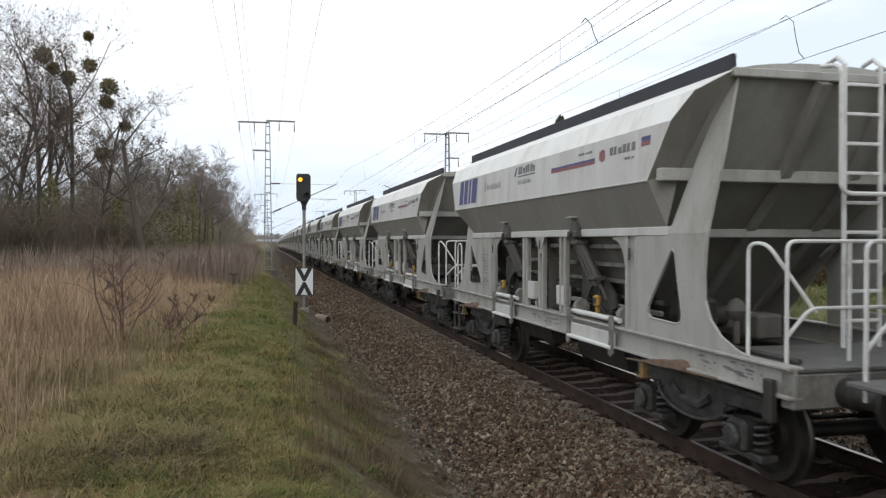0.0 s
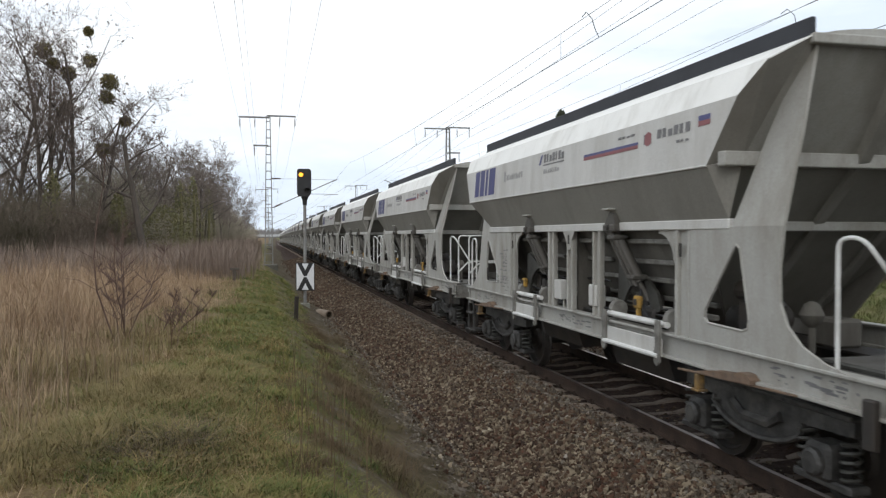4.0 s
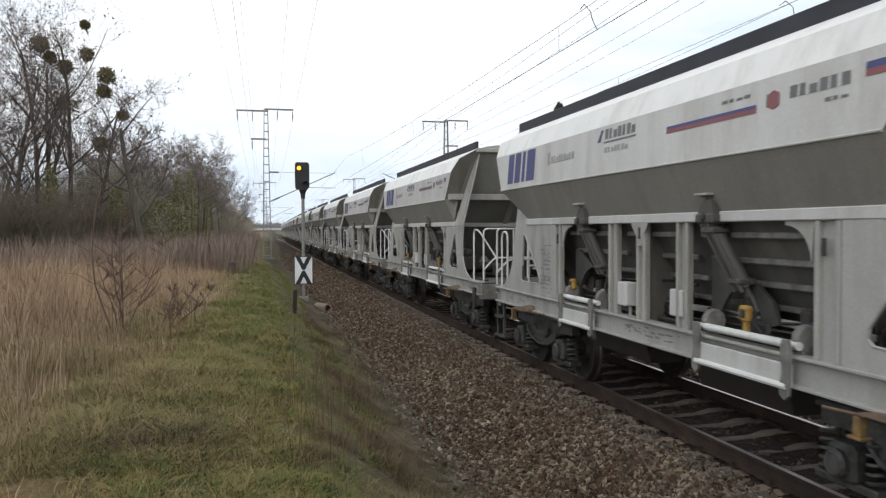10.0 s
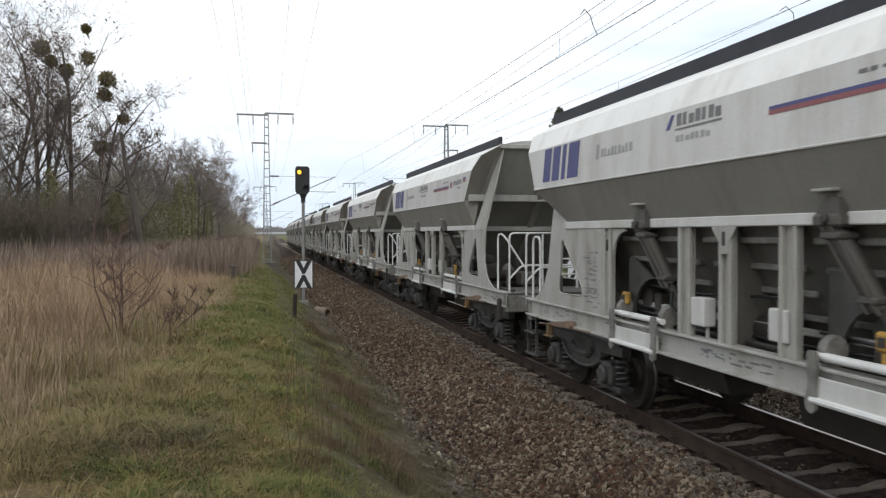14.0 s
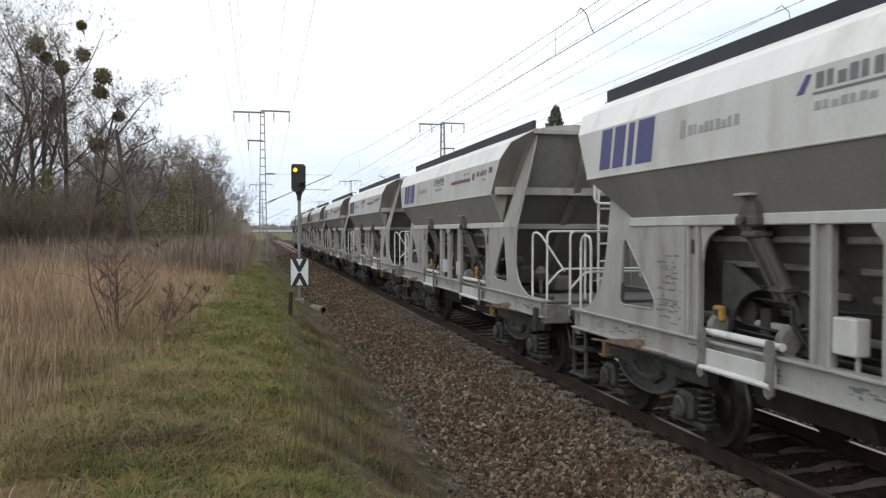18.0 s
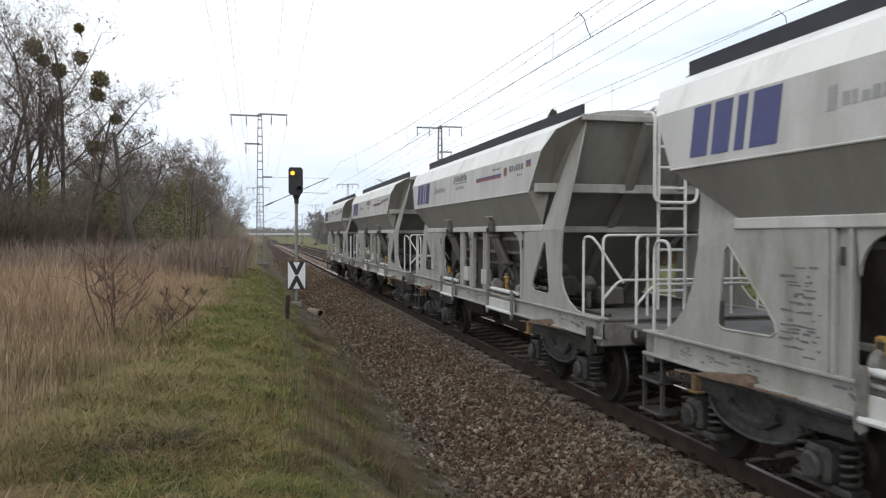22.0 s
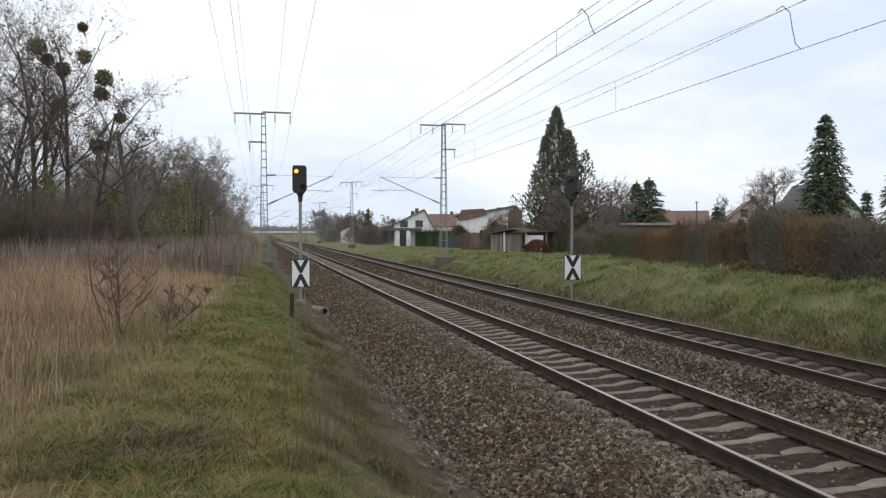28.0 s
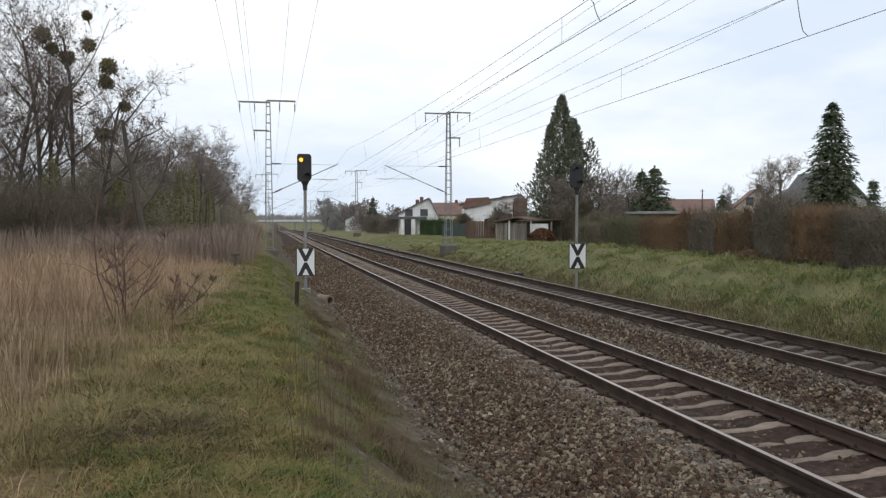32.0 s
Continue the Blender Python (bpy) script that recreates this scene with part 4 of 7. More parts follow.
        for name, mt, label, bars in marks:
            sh = Shape()
            for y0, y1, z0, z1 in bars:
                mark(sh, y1, y0, z0, z1)
            tagged(part(name, sh, mt, wagon, label), kind="stuff" if len(bars) > 4 else "")
        ins = Shape()
        random.seed(4)
        for y0, y1, z0, z1 in ((0.5, 1.6, 1.08, 1.22), (9.0, 10.8, 1.08, 1.22), (8.52, 8.98, 1.42, 2.2), (8.52, 8.98, 1.36, 2.0), (4.9, 6.4, 1.10, 1.20), (7.0, 8.4, 1.10, 1.2)):
            for i in range(26):
                a, z = random.uniform(y0, y1 - 0.1), z0 + (z1 - z0) * random.randrange(11) / 11
                ins.box(min(s * 1.391, s * 1.393) if z < 1.25 else min(s * 1.431, s * 1.433), max(s * 1.391, s * 1.393) if z < 1.25 else max(s * 1.431, s * 1.433), a, a + random.choice((0.03, 0.05, 0.09, 0.14)), z, z + random.choice((0.012, 0.02)))
        tagged(part("inscription", ins, GREYMARK, wagon, "small grey inscription bars"), kind="stuff")
    # hopper ends: a sloping upper wall, a ledge, the lower funnel
    def end_wall(y_rim, y_waist, y_low, d):
        y_led = y_waist + (y_low - y_waist) * 0.335
        up = [(-1.1, y_rim, 4.0), (1.1, y_rim, 4.0), (1.34, y_waist, 3.05), (-1.34, y_waist, 3.05)]
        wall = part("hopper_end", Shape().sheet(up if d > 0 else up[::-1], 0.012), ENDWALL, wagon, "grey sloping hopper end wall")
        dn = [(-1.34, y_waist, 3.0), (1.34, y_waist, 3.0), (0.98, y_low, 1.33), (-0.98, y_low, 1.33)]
        part("end_funnel", Shape().sheet(dn if d > 0 else dn[::-1], 0.012), SLOPE, wagon, "dusty grey lower end slope of the hopper, darkened for shade")
        part("end_ledge", Shape().block(-1.56, 1.56, y_waist - 0.06, y_waist + 0.06, 2.95, 3.085, 0.01), FRAME, wall, "light grey ledge across the end wall")
        part("lower_ledge", Shape().block(-1.24, 1.24, y_led - 0.06, y_led + 0.06, 2.36, 2.46, 0.01), FRAME, wall, "light grey lower ledge across the funnel")
        part("rim_beam", Shape().block(-1.1, 1.1, y_rim - 0.04, y_rim + 0.04, 3.94, 4.03, 0.01), FRAME, wall, "light grey rim beam")
        for x in (-0.08, 0.80) if d < 0 else (-0.5, 0.5):
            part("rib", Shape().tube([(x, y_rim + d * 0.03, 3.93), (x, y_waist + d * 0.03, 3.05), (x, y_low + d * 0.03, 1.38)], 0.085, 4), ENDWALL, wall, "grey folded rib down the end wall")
        arch = oval(0, 4.0, 1.02, 0.13, 0, 180, 14)
        part("hatch_end", Shape().prism(arch, y_rim - d * 0.06, y_rim - d * 0.10, 1), BOARD if d > 0 else FRAME, wagon, "low arched end of the loading hatch")
    end_wall(1.42, 2.02, 3.78, -1)
    end_wall(10.95, 10.40, 8.95, 1)
    for s in (-1, 1):
        chamfer = [(s * 1.60, 2.19, 2.97), (s * 1.57, 1.76, 3.545), (s * 1.45, 1.50, 3.82), (s * 1.1, 1.41, 4.01), (s * 1.34, 2.02, 3.03)]
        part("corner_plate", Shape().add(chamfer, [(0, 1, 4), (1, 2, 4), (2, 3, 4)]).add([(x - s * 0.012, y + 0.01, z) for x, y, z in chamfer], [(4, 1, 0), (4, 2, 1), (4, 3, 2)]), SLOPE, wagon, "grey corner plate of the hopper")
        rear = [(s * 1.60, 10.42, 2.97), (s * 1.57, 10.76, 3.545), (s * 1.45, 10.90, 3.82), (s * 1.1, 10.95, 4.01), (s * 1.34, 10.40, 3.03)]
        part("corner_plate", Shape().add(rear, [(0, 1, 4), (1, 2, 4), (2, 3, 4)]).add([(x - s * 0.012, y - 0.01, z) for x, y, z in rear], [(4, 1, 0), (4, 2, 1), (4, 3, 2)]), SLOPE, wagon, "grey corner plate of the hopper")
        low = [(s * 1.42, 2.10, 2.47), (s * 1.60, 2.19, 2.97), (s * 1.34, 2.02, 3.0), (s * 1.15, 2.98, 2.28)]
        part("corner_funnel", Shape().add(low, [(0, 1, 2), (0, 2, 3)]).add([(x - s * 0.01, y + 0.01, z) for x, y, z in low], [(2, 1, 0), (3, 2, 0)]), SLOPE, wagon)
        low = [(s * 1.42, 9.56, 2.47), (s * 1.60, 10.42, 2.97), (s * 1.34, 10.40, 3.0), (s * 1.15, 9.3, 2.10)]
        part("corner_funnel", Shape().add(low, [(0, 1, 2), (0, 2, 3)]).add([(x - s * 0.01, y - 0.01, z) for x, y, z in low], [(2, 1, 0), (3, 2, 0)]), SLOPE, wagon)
        # inner funnel with stiffening ribs, seen between the posts
        q = [(s * 1.34, 2.6, 2.45), (s * 1.34, 9.6, 2.45), (s * 0.66, 9.0, 1.15), (s * 0.66, 3.2, 1.15)]
        inner = part("funnel_side", Shape().sheet(q if s < 0 else q[::-1], 0.012), SHADED_GRIME, wagon, "grimy grey inclined funnel wall with ribs, darkened for shade")
        for i, z in enumerate((2.22, 1.98, 1.76, 1.54) if s < 0 else ()):
            x = 0.66 + (z - 1.15) / 1.30 * 0.68
            for y0, y1 in ((3.06, 4.85), (5.08, 6.44), (6.68, 8.2)):
                part("rib", Shape().block(min(s * (x - 0.02), s * (x + 0.07)), max(s * (x - 0.02), s * (x + 0.07)), y0, y1, z, z + 0.06, 0.012), CRANK, inner)
    part("ridge", Shape().prism([(-0.5, 1.0), (0.5, 1.0), (0.0, 2.0)], 4.0, 8.7, 1), SHADED_GRIME, wagon, "grey inner saddle of the hopper")
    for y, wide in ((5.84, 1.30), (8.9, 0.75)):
        part("cross_wall", Shape().block(-wide, wide, y - 0.02, y + 0.02, 1.2, 2.45, 0.005), SHADED_GRIME, wagon, "grimy cross wall under the hopper, darkened for its shade")
    for y, z in ((4.6, 0.62), (7.2, 0.66)):
        part("chute", Shape().prism([(-1.1, 1.15), (1.1, 1.15), (0.95, z), (0.55, z), (0.3, 1.0), (-0.3, 1.0), (-0.55, z), (-0.95, z)], y - 0.75, y + 0.75, 1), DARK, wagon, "dark discharge chute under the frame")
    part("centre_sill", Shape().block(-0.22, 0.22, 0.1, 11.0, 0.90, 1.22, 0.02), DARK, wagon, "dark centre sill")
    # tank takes a dark colour in place of the shade around it
    part("air_tank", Shape().lathe([(0.02, -0.34), (0.11, -0.33), (0.145, -0.29), (0.145, 0.29), (0.11, 0.33), (0.02, 0.34)], (-0.62, 2.75, 1.46), 0, 18), DARK, wagon, "air tank darkened for the shade under the hopper", True)
    part("spring_box", Shape().block(-0.55, -0.25, 1.75, 2.1, 1.28, 1.55, 0.03), SHADED_GRIME, wagon, "dark grey brake valve block")
    part("filler_cap", Shape().lathe([(0.035, 1.27), (0.035, 1.5), (0.09, 1.55), (0.11, 1.61), (0.07, 1.70), (0.02, 1.73)], (-0.85, 1.7, 0), 2, 14), SHADED_GRIME, wagon, "dark grey domed cap on a stem", True)
    # ladder with its hoops
    lad = Shape()
    for x in (-0.06, 0.36):
        lad.tube([(x, 1.12, 1.27), (x, 1.12, 4.05), (x, 1.22, 4.14), (x, 1.36, 4.10)], 0.024, 7)
    ladder = part("ladder", lad, PIPE, wagon, "white steel ladder on the end wall")
    for i in range(9):
        z = 1.52 + 0.29 * i
        part("rung", Shape().block(-0.06, 0.36, 1.105, 1.135, z, z + 0.035, 0.006), PIPE, ladder)
    part("ladder_hoop", rail_pipe([(-0.18, 1.30, 4.06), (-0.18, 1.02, 4.02), (-0.18, 1.02, 2.78), (0.48, 1.02, 2.78), (0.48, 1.02, 4.02), (0.48, 1.30, 4.06)], 0.024, 7, 0.12), PIPE, ladder, "white ladder side hoop")
    make_end(wagon, FRAME_START, -1)
    make_end(wagon, FRAME_END, 1)
    wheel = mesh_of("wheelset", make_wheelset(), [DARK, TYRE], True)
    for y0 in (2.12, 9.76):
        make_bogie(wagon, y0)
        for a in (-0.9, 0.9):
            o = new("wheelset", wheel)
            o.parent = wagon
            o.location = (0, y0 + a, 0.46)
            tagged(o, "dark wheelset with bright treads")
    return wagon


wagons = [make_wagon()]

# ---- overhead line: lattice masts, cantilevers, wires
FOOT = material("dark_weathered_concrete", (0.085, 0.078, 0.068), (0.16, 0.15, 0.132), 2.5, 0.9, 0.5, 40, dirt=(0.06, 0.062, 0.04), dirt_size=1.6, dirt_amount=0.45)


def lattice_mast(x, y, z0, top, side, label):
    """A tapering steel lattice mast on a concrete foot; side is +1 where its line is to the right of it."""
    m = thing("catenary_mast", label, "mast", "masts along the line", at=pose(x, y, -dip(y)))
    foot = part("foundation", Shape().block(-0.55, 0.55, -0.55, 0.55, z0 - 1.1, z0, 0.05), FOOT, m, "dark weathered concrete mast foundation")
    h = top - z0
    def half(z):
        return 0.25 - 0.14 * (z - z0) / h
    for sx in (-1, 1):
        for sy in (-1, 1):
            a, b = half(z0), half(top)
            part("corner_post", Shape().tube([(sx * a, sy * a, z0 - 0.05), (sx * b, sy * b, top)], 0.036, 4), MAST, m, "grey steel angle post")
    z, lac = z0 + 0.15, Shape()
    while z < top - 0.1:
        a = half(z)
        for p, q in (((-a, -a), (a, -a)), ((a, -a), (a, a)), ((a, a), (-a, a)), ((-a, a), (-a, -a))):
            lac.tube([(p[0], p[1], z), (q[0], q[1], z)], 0.022, 4)
        z += 0.52
    tagged(part("lacing", lac, MAST, m, "grey steel cross lacing"), kind="stuff")
    def insulator(px, pz, length=0.65):
        rings = []
        for i in range(9):
            zz = -0.12 - (length - 0.2) * i / 8
            rings += [(0.02, zz), (0.055, zz - 0.015), (0.02, zz - 0.03)]
        part("insulator", Shape().lathe(rings, (px, 0, pz), 2, 8).tube([(px, 0, pz), (px, 0, pz - length)], 0.014, 5), INSUL, m, "brown ribbed hanging insulator")
    arm = Shape().block(-1.80, 0.08, -0.05, 0.05, top - 0.14, top - 0.04, 0.01).block(-0.08, 1.70, -0.05, 0.05, top - 0.02, top + 0.08, 0.01)
    part("cross_arm", arm, MAST, m, "grey steel top cross arm")
    for o, z in ((-1.73, top - 0.1), (-0.82, top - 0.1), (0.70, top), (1.64, top)):
        insulator(o, z)
    low = top - 1.85
    part("side_arm", Shape().block(min(0, -side * 0.92), max(0, -side * 0.92), -0.05, 0.05, low - 0.05, low + 0.05, 0.01), MAST, m, "grey steel side arm")
    insulator(-side * 0.85, low)
    reach, end, knee, hold = (4.22, 5.92, 4.06, 5.0) if side > 0 else (-4.68, 6.35, 4.42, 5.42)
    def on_tube(f, r):
        return (side * 0.15 + (reach - side * 0.15) * f, 0, knee + (end - knee) * f + r)
    part("cantilever_tube", Shape().tube([on_tube(0, 0), on_tube(1.02, 0)], 0.030, 7), MAST, m, "grey cantilever tube")
    part("tie_rod", Shape().tube([(side * 0.15, 0, end + 0.02), (reach * 0.98, 0, end)], 0.010, 5), MAST, m)
    first, last = (2.6, 4.35) if side > 0 else (-2.5, -5.5)
    part("steady_arm", Shape().tube([(first, 0, hold), (last, 0, hold - 0.02)], 0.016, 5).tube([(last * 0.8, 0, hold - 0.1), (last * 0.93, 0, hold - 0.04)], 0.012, 4), MAST, m, "thin grey steady arm")
    part("strut_insulator", Shape().tube([on_tube(0.06, 0), on_tube(0.16, 0)], 0.05, 8), INSUL, m, "brown strut insulator")
    part("strut_insulator", Shape().tube([(side * 0.18, 0, end + 0.02), (side * 0.75, 0, end + 0.02)], 0.045, 8), INSUL, m, "brown strut insulator")
    return m


MASTS_LEFT = [(-5.85, -22), (-4.97, 50), (-4.15, 126), (-3.05, 200), (-1.9, 272), (-0.2, 345)]
MASTS_RIGHT = [(8.1, -16), (8.15, 56), (9.5, 122), (10.95, 200), (12.2, 272), (13.8, 345)]
for x, y in MASTS_LEFT:
    lattice_mast(x, y, 0.53, 9.85 if y > 0 else 12.75, 1, "grey steel lattice mast on a concrete foot beside the field")
for x, y in MASTS_RIGHT:
    lattice_mast(x, y, 0.52, 10.35 if y > 0 else 12.6, -1, "grey steel lattice mast on a concrete foot on the grass bank")


def span(a, b, sag, n=10):
    a, b = Vector(a), Vector(b)
    return [a.lerp(b, i / n) - Vector((0, 0, 4 * sag * (i / n) * (1 - i / n))) for i in range(n + 1)]


for masts, side in ((MASTS_LEFT, 1), (MASTS_RIGHT, -1)):
    line = thing("overhead_wires", "thin dark overhead wires hung between the masts", "overhead line")
    high = 9.20 if side > 0 else 9.70
    rise = 2.9 if side > 0 else 2.25  # the mast behind the viewer's stand is taller
    for o, z in ((-1.73, high), (-0.82, high), (0.70, high), (1.64, high), (-side * 0.85, high - 1.85)):
        pts = []
        for (xa, ya), (xb, yb) in zip(masts, masts[1:]):
            pts += span((xa + o, ya, z - dip(ya) + (rise if ya < 0 else 0)), (xb + o, yb, z - dip(yb)), 0.4 if ya < 0 else 0.9)[:-1]
        part("feeder_wire", Shape().tube(pts, 0.0065, 4), WIRE, line)
    axis = 0.0 if side > 0 else TRACK_2
    carry, touch = [], []
    for k, ((xa, ya), (xb, yb)) in enumerate(zip(masts, masts[1:])):
        a, b = Vector((axis + bend(ya), ya, -dip(ya))), Vector((axis + bend(yb), yb, -dip(yb)))
        off = Vector((0.2 if k % 2 else -0.2, 0, 0))
        top = span(a + Vector((0, 0, 7.0)), b + Vector((0, 0, 7.0)), 0.8 if side > 0 else 0.44, 10)
        low = span(a + off + Vector((0, 0, 5.70)), b - off + Vector((0, 0, 5.70)), 0.0, 10)
        carry += top[:-1]
        touch += low[:-1]
        if k < 4:
            for i in (1, 3, 5, 7, 9):
                part("dropper", Shape().tube([top[i], low[i]], 0.004, 4), WIRE, line)
    part("carrier_wire", Shape().tube(carry, 0.005, 4), WIRE, line)
    part("contact_wire", Shape().tube(touch, 0.0065, 4), WIRE, line)
    jx = 0.0 if side > 0 else 4.2
    jy, jz = (12.22, 6.22) if side > 0 else (12.38, 6.6)
    part("jumper", Shape().tube([(jx, jy + 0.7, jz), (jx, jy + 0.52, jz + 0.04), (jx + 0.04, jy + 0.36, jz - 0.12), (jx + 0.05, jy + 0.30, (jz + 5.7) / 2), (jx + 0.03, jy + 0.18, 5.84), (jx, jy, 5.70)], 0.008, 6), WIRE, line, "dark curved jumper wire")


# ---- light signals with their boards
def signal(x, y, lit, label, kx=1.0, kz=1.0):
    s = thing("railway_signal", label, "railway signal", "signals", at=pose(x, y, 0, 0, 0, 0 if lit else 4))
    g = level(x, y)
    part("post", Shape().tube([(0, 0, g - 0.2), (0, 0, 3.80)], 0.055, 10), MAST, s, "grey tubular signal post", True)
    part("post_foot", Shape().block(-0.16, 0.16, -0.16, 0.16, g - 0.15, g + 0.12, 0.02), OLDCONCRETE, s, "grey concrete foot")
    out = [(-0.22, 4.62), (0.16, 4.62), (0.22, 4.54), (0.22, 3.80), (0.15, 3.68), (-0.20, 3.68), (-0.26, 3.78), (-0.26, 4.56)]
    head = part("signal_head", Shape().prism(out, -0.06, 0.12, 1), BLACK, s, "matt black signal head")
    part("head_neck", Shape().lathe([(0.14, 3.68), (0.08, 3.54), (0.075, 3.38)], (0, 0, 0), 2, 12), BLACK, head)
    for lx, lz in ((-0.13, 4.42), (0.08, 3.88)):
        on = lit and lz > 4.2
        part("lamp", Shape().lathe([(0.07, -0.075), (0.07, -0.06)], (lx, 0, lz), 1, 16), LAMP if on else BLACK, head, "glowing amber lamp" if on else "dark lamp lens")
        hood = [(lx + 0.10 * math.cos(a), lz + 0.10 * math.sin(a)) for a in [math.pi * i / 8 for i in range(9)]] + [(lx + 0.09 * math.cos(a), lz + 0.09 * math.sin(a)) for a in [math.pi * i / 8 for i in range(8, -1, -1)]]
        part("lamp_hood", Shape().prism(hood, -0.24, -0.06, 1), BLACK, head)
    board = part("board", Shape().block(-0.32 * kx, 0.32 * kx, -0.09, -0.07, 1.40 - 0.96 * kz, 1.40, 0.004), BLACK, s, "white signal board with black angles")
    part("board_face", Shape().box(-0.295 * kx, 0.295 * kx, -0.0945, -0.0905, 1.40 - 0.935 * kz, 1.375), SIGNWHITE, board, "white enamel face")
    for mid, d in ((0.935, 1), (0.905, -1)):
        vee = [(-0.27, mid + d * 0.44), (-0.115, mid + d * 0.44), (0, mid + d * 0.20), (0.115, mid + d * 0.44), (0.27, mid + d * 0.44), (0.045, mid), (-0.045, mid)]
        vee = [(a * kx, 1.40 - (1.40 - b) * kz) for a, b in vee]
        part("black_angle", Shape().prism(vee, -0.0985, -0.0945, 1), BLACK, board, "thick black angle")
    return s


signal(-4.07, 27.0, True, "black light signal with a lit amber lamp over a white board")
signal(7.02, 29.5, False, "dark unlit signal over a white board on the grass bank", 1.22, 1.08)

DARKWOOD = material("dark_weathered_stake_wood", (0.022, 0.017, 0.014), (0.045, 0.036, 0.03), 5.0, 0.9, 0.4, 40, stretch_to=(1, 1, 0.3))
stake = Shape().block(-0.05, 0.05, -0.04, 0.04, level(-4.74, 20) - 0.2, level(-4.74, 20) + 0.62, 0.01)
whole("wooden_stake", stake, DARKWOOD, "short dark weathered stake on the grass bank", "stake", at=pose(-4.72, 20, 0, 1, 2, 10))
pz = level(-3.42, 26.2) + 0.10
CLAY = material("weathered_brown_clay", (0.15, 0.115, 0.085), (0.25, 0.195, 0.145), 4.0, 0.8, 0.3, 30)
whole("clay_pipe", Shape().lathe([(0.02, -0.05), (0.11, -0.05), (0.11, -0.35), (0.155, -0.35), (0.155, 0.4), (0.02, 0.4)], (0, 0, 0), 1, 18), CLAY, "brown clay pipe stub lying at the ballast edge", "pipe", at=pose(-3.46, 26.4, pz, 0, 0, 24), smooth=True)
whole("marker_post", Shape().block(-0.06, 0.06, -0.06, 0.06, 0.4, 1.14, 0.01).block(-0.16, 0.16, -0.08, 0.08, 1.12, 1.20, 0.01), BARK, "small dark marker post among dry grass", "post", at=pose(-6.48, 28, 0, 0, 2, 5))
for x, y in ((2.05, 30.5), (5.9, 33.5)):
    whole("track_magnet", Shape().block(-0.14, 0.14, -0.35, 0.35, -0.26, -0.02, 0.03), DARK, "small dark box beside the rail", "track device", at=pose(x - 1.0 if x < 3 else x, y, 0))

# ---- plants
def cone_twig(s, p, q, r, k=0):
    """A thin three-sided tapering twig from p to q."""
    d = (q - p)
    if d.length < 1e-5:
        return
    d.normalize()
    u = d.orthogonal().normalized() * r
    w = d.cross(u)
    a, b = -0.5 * u + 0.87 * w, -0.5 * u - 0.87 * w
    o = len(s.v)
    s.v += [tuple(p + u), tuple(p + a), tuple(p + b), tuple(q)]
    s.f += [(o, o + 1, o + 3), (o + 1, o + 2, o + 3), (o + 2, o, o + 3)]
    s.k += [k, k, k]


def bare_tree(seed, height, radius, forks, spread=0.75, upward=0.35, twigs=3, levels=3, bent=0.12, fine=0.011, low=0.32, withered=0.0, dense=1.0):
    """A leafless tree: a wandering trunk, limbs, boughs and many fine twigs."""
    rnd, leaf = random.Random(seed), random.Random(seed + 500)
    trunk, crown = Shape(), Shape()

    def rv(k):
        return Vector((rnd.uniform(-k, k), rnd.uniform(-k, k), rnd.uniform(-k, k)))

    def grow(p, d, length, r, depth):
        n = 5 if depth == 0 else 4
        pts, dirs = [p], []
        for i in range(n):
            d = (d + rv(bent * (1 + 0.5 * depth)) + Vector((0, 0, 0.06 * upward * depth))).normalized()
            p = p + d * (length / n)
            pts.append(p)
            dirs.append(d)
        r1 = r * (0.35 if depth == 0 else 0.30)
        if depth <= 1:
            trunk.tube(pts, r, 7 if depth == 0 else 5, r_end=r1, caps=False)
        else:
            crown.tube(pts, r, 3, r_end=r1, caps=False)
        if depth < levels:
            count = forks[depth]
            for i in range(count):
                f = (low + (1 - low) * (i + rnd.random()) / count) if depth == 0 else (0.2 + 0.8 * (i + rnd.random()) / count)
                j = min(n - 1, int(f * n))
                base = pts[j].lerp(pts[j + 1], f * n - j)
                side = dirs[j].orthogonal().normalized()
                side.rotate(Matrix.Rotation(rnd.uniform(0, 2 * math.pi), 3, dirs[j]))
                nd = (dirs[j] * (1 - spread) + side * spread + Vector((0, 0, upward))).normalized()
                rr = (r + (r1 - r) * f) * rnd.uniform(0.45, 0.65)
                grow(base, nd, length * rnd.uniform(0.38, 0.58) * (1.1 - 0.45 * f if depth == 0 else 1.0), max(rr, 0.008), depth + 1)
        else:
            for i in range(n):
                for _ in range(twigs):
                    b = pts[i].lerp(pts[i + 1], rnd.random())
                    q = b + (dirs[i] * 0.5 + rv(0.8) + Vector((0, 0, 0.15))).normalized() * rnd.uniform(0.25, 0.75) * (height / 12)
                    if leaf.random() < dense:
                        cone_twig(crown, b, q, fine)
                    if leaf.random() < withered:
                        for _ in range(2):
                            c = b.lerp(q, leaf.uniform(0.5, 0.9)) + Vector((leaf.gauss(0, 0.03), leaf.gauss(0, 0.03), leaf.gauss(0, 0.03)))
                            u, w = (Vector((leaf.gauss(0, 0.04), leaf.gauss(0, 0.04), leaf.gauss(0, 0.04))) for _ in range(2))
                            crown.add([c - u, c - w, c + u, c + w], [(0, 1, 2, 3)])
    grow(Vector((0, 0, -0.2)), Vector((rnd.uniform(-0.06, 0.06), rnd.uniform(-0.06, 0.06), 1)), height * 0.86, radius, 0)
    k = height / max(v[2] for v in crown.v)
    for s in (trunk, crown):
        s.v = [(x * k, y * k, z * k) for x, y, z in s.v]
    return trunk, crown


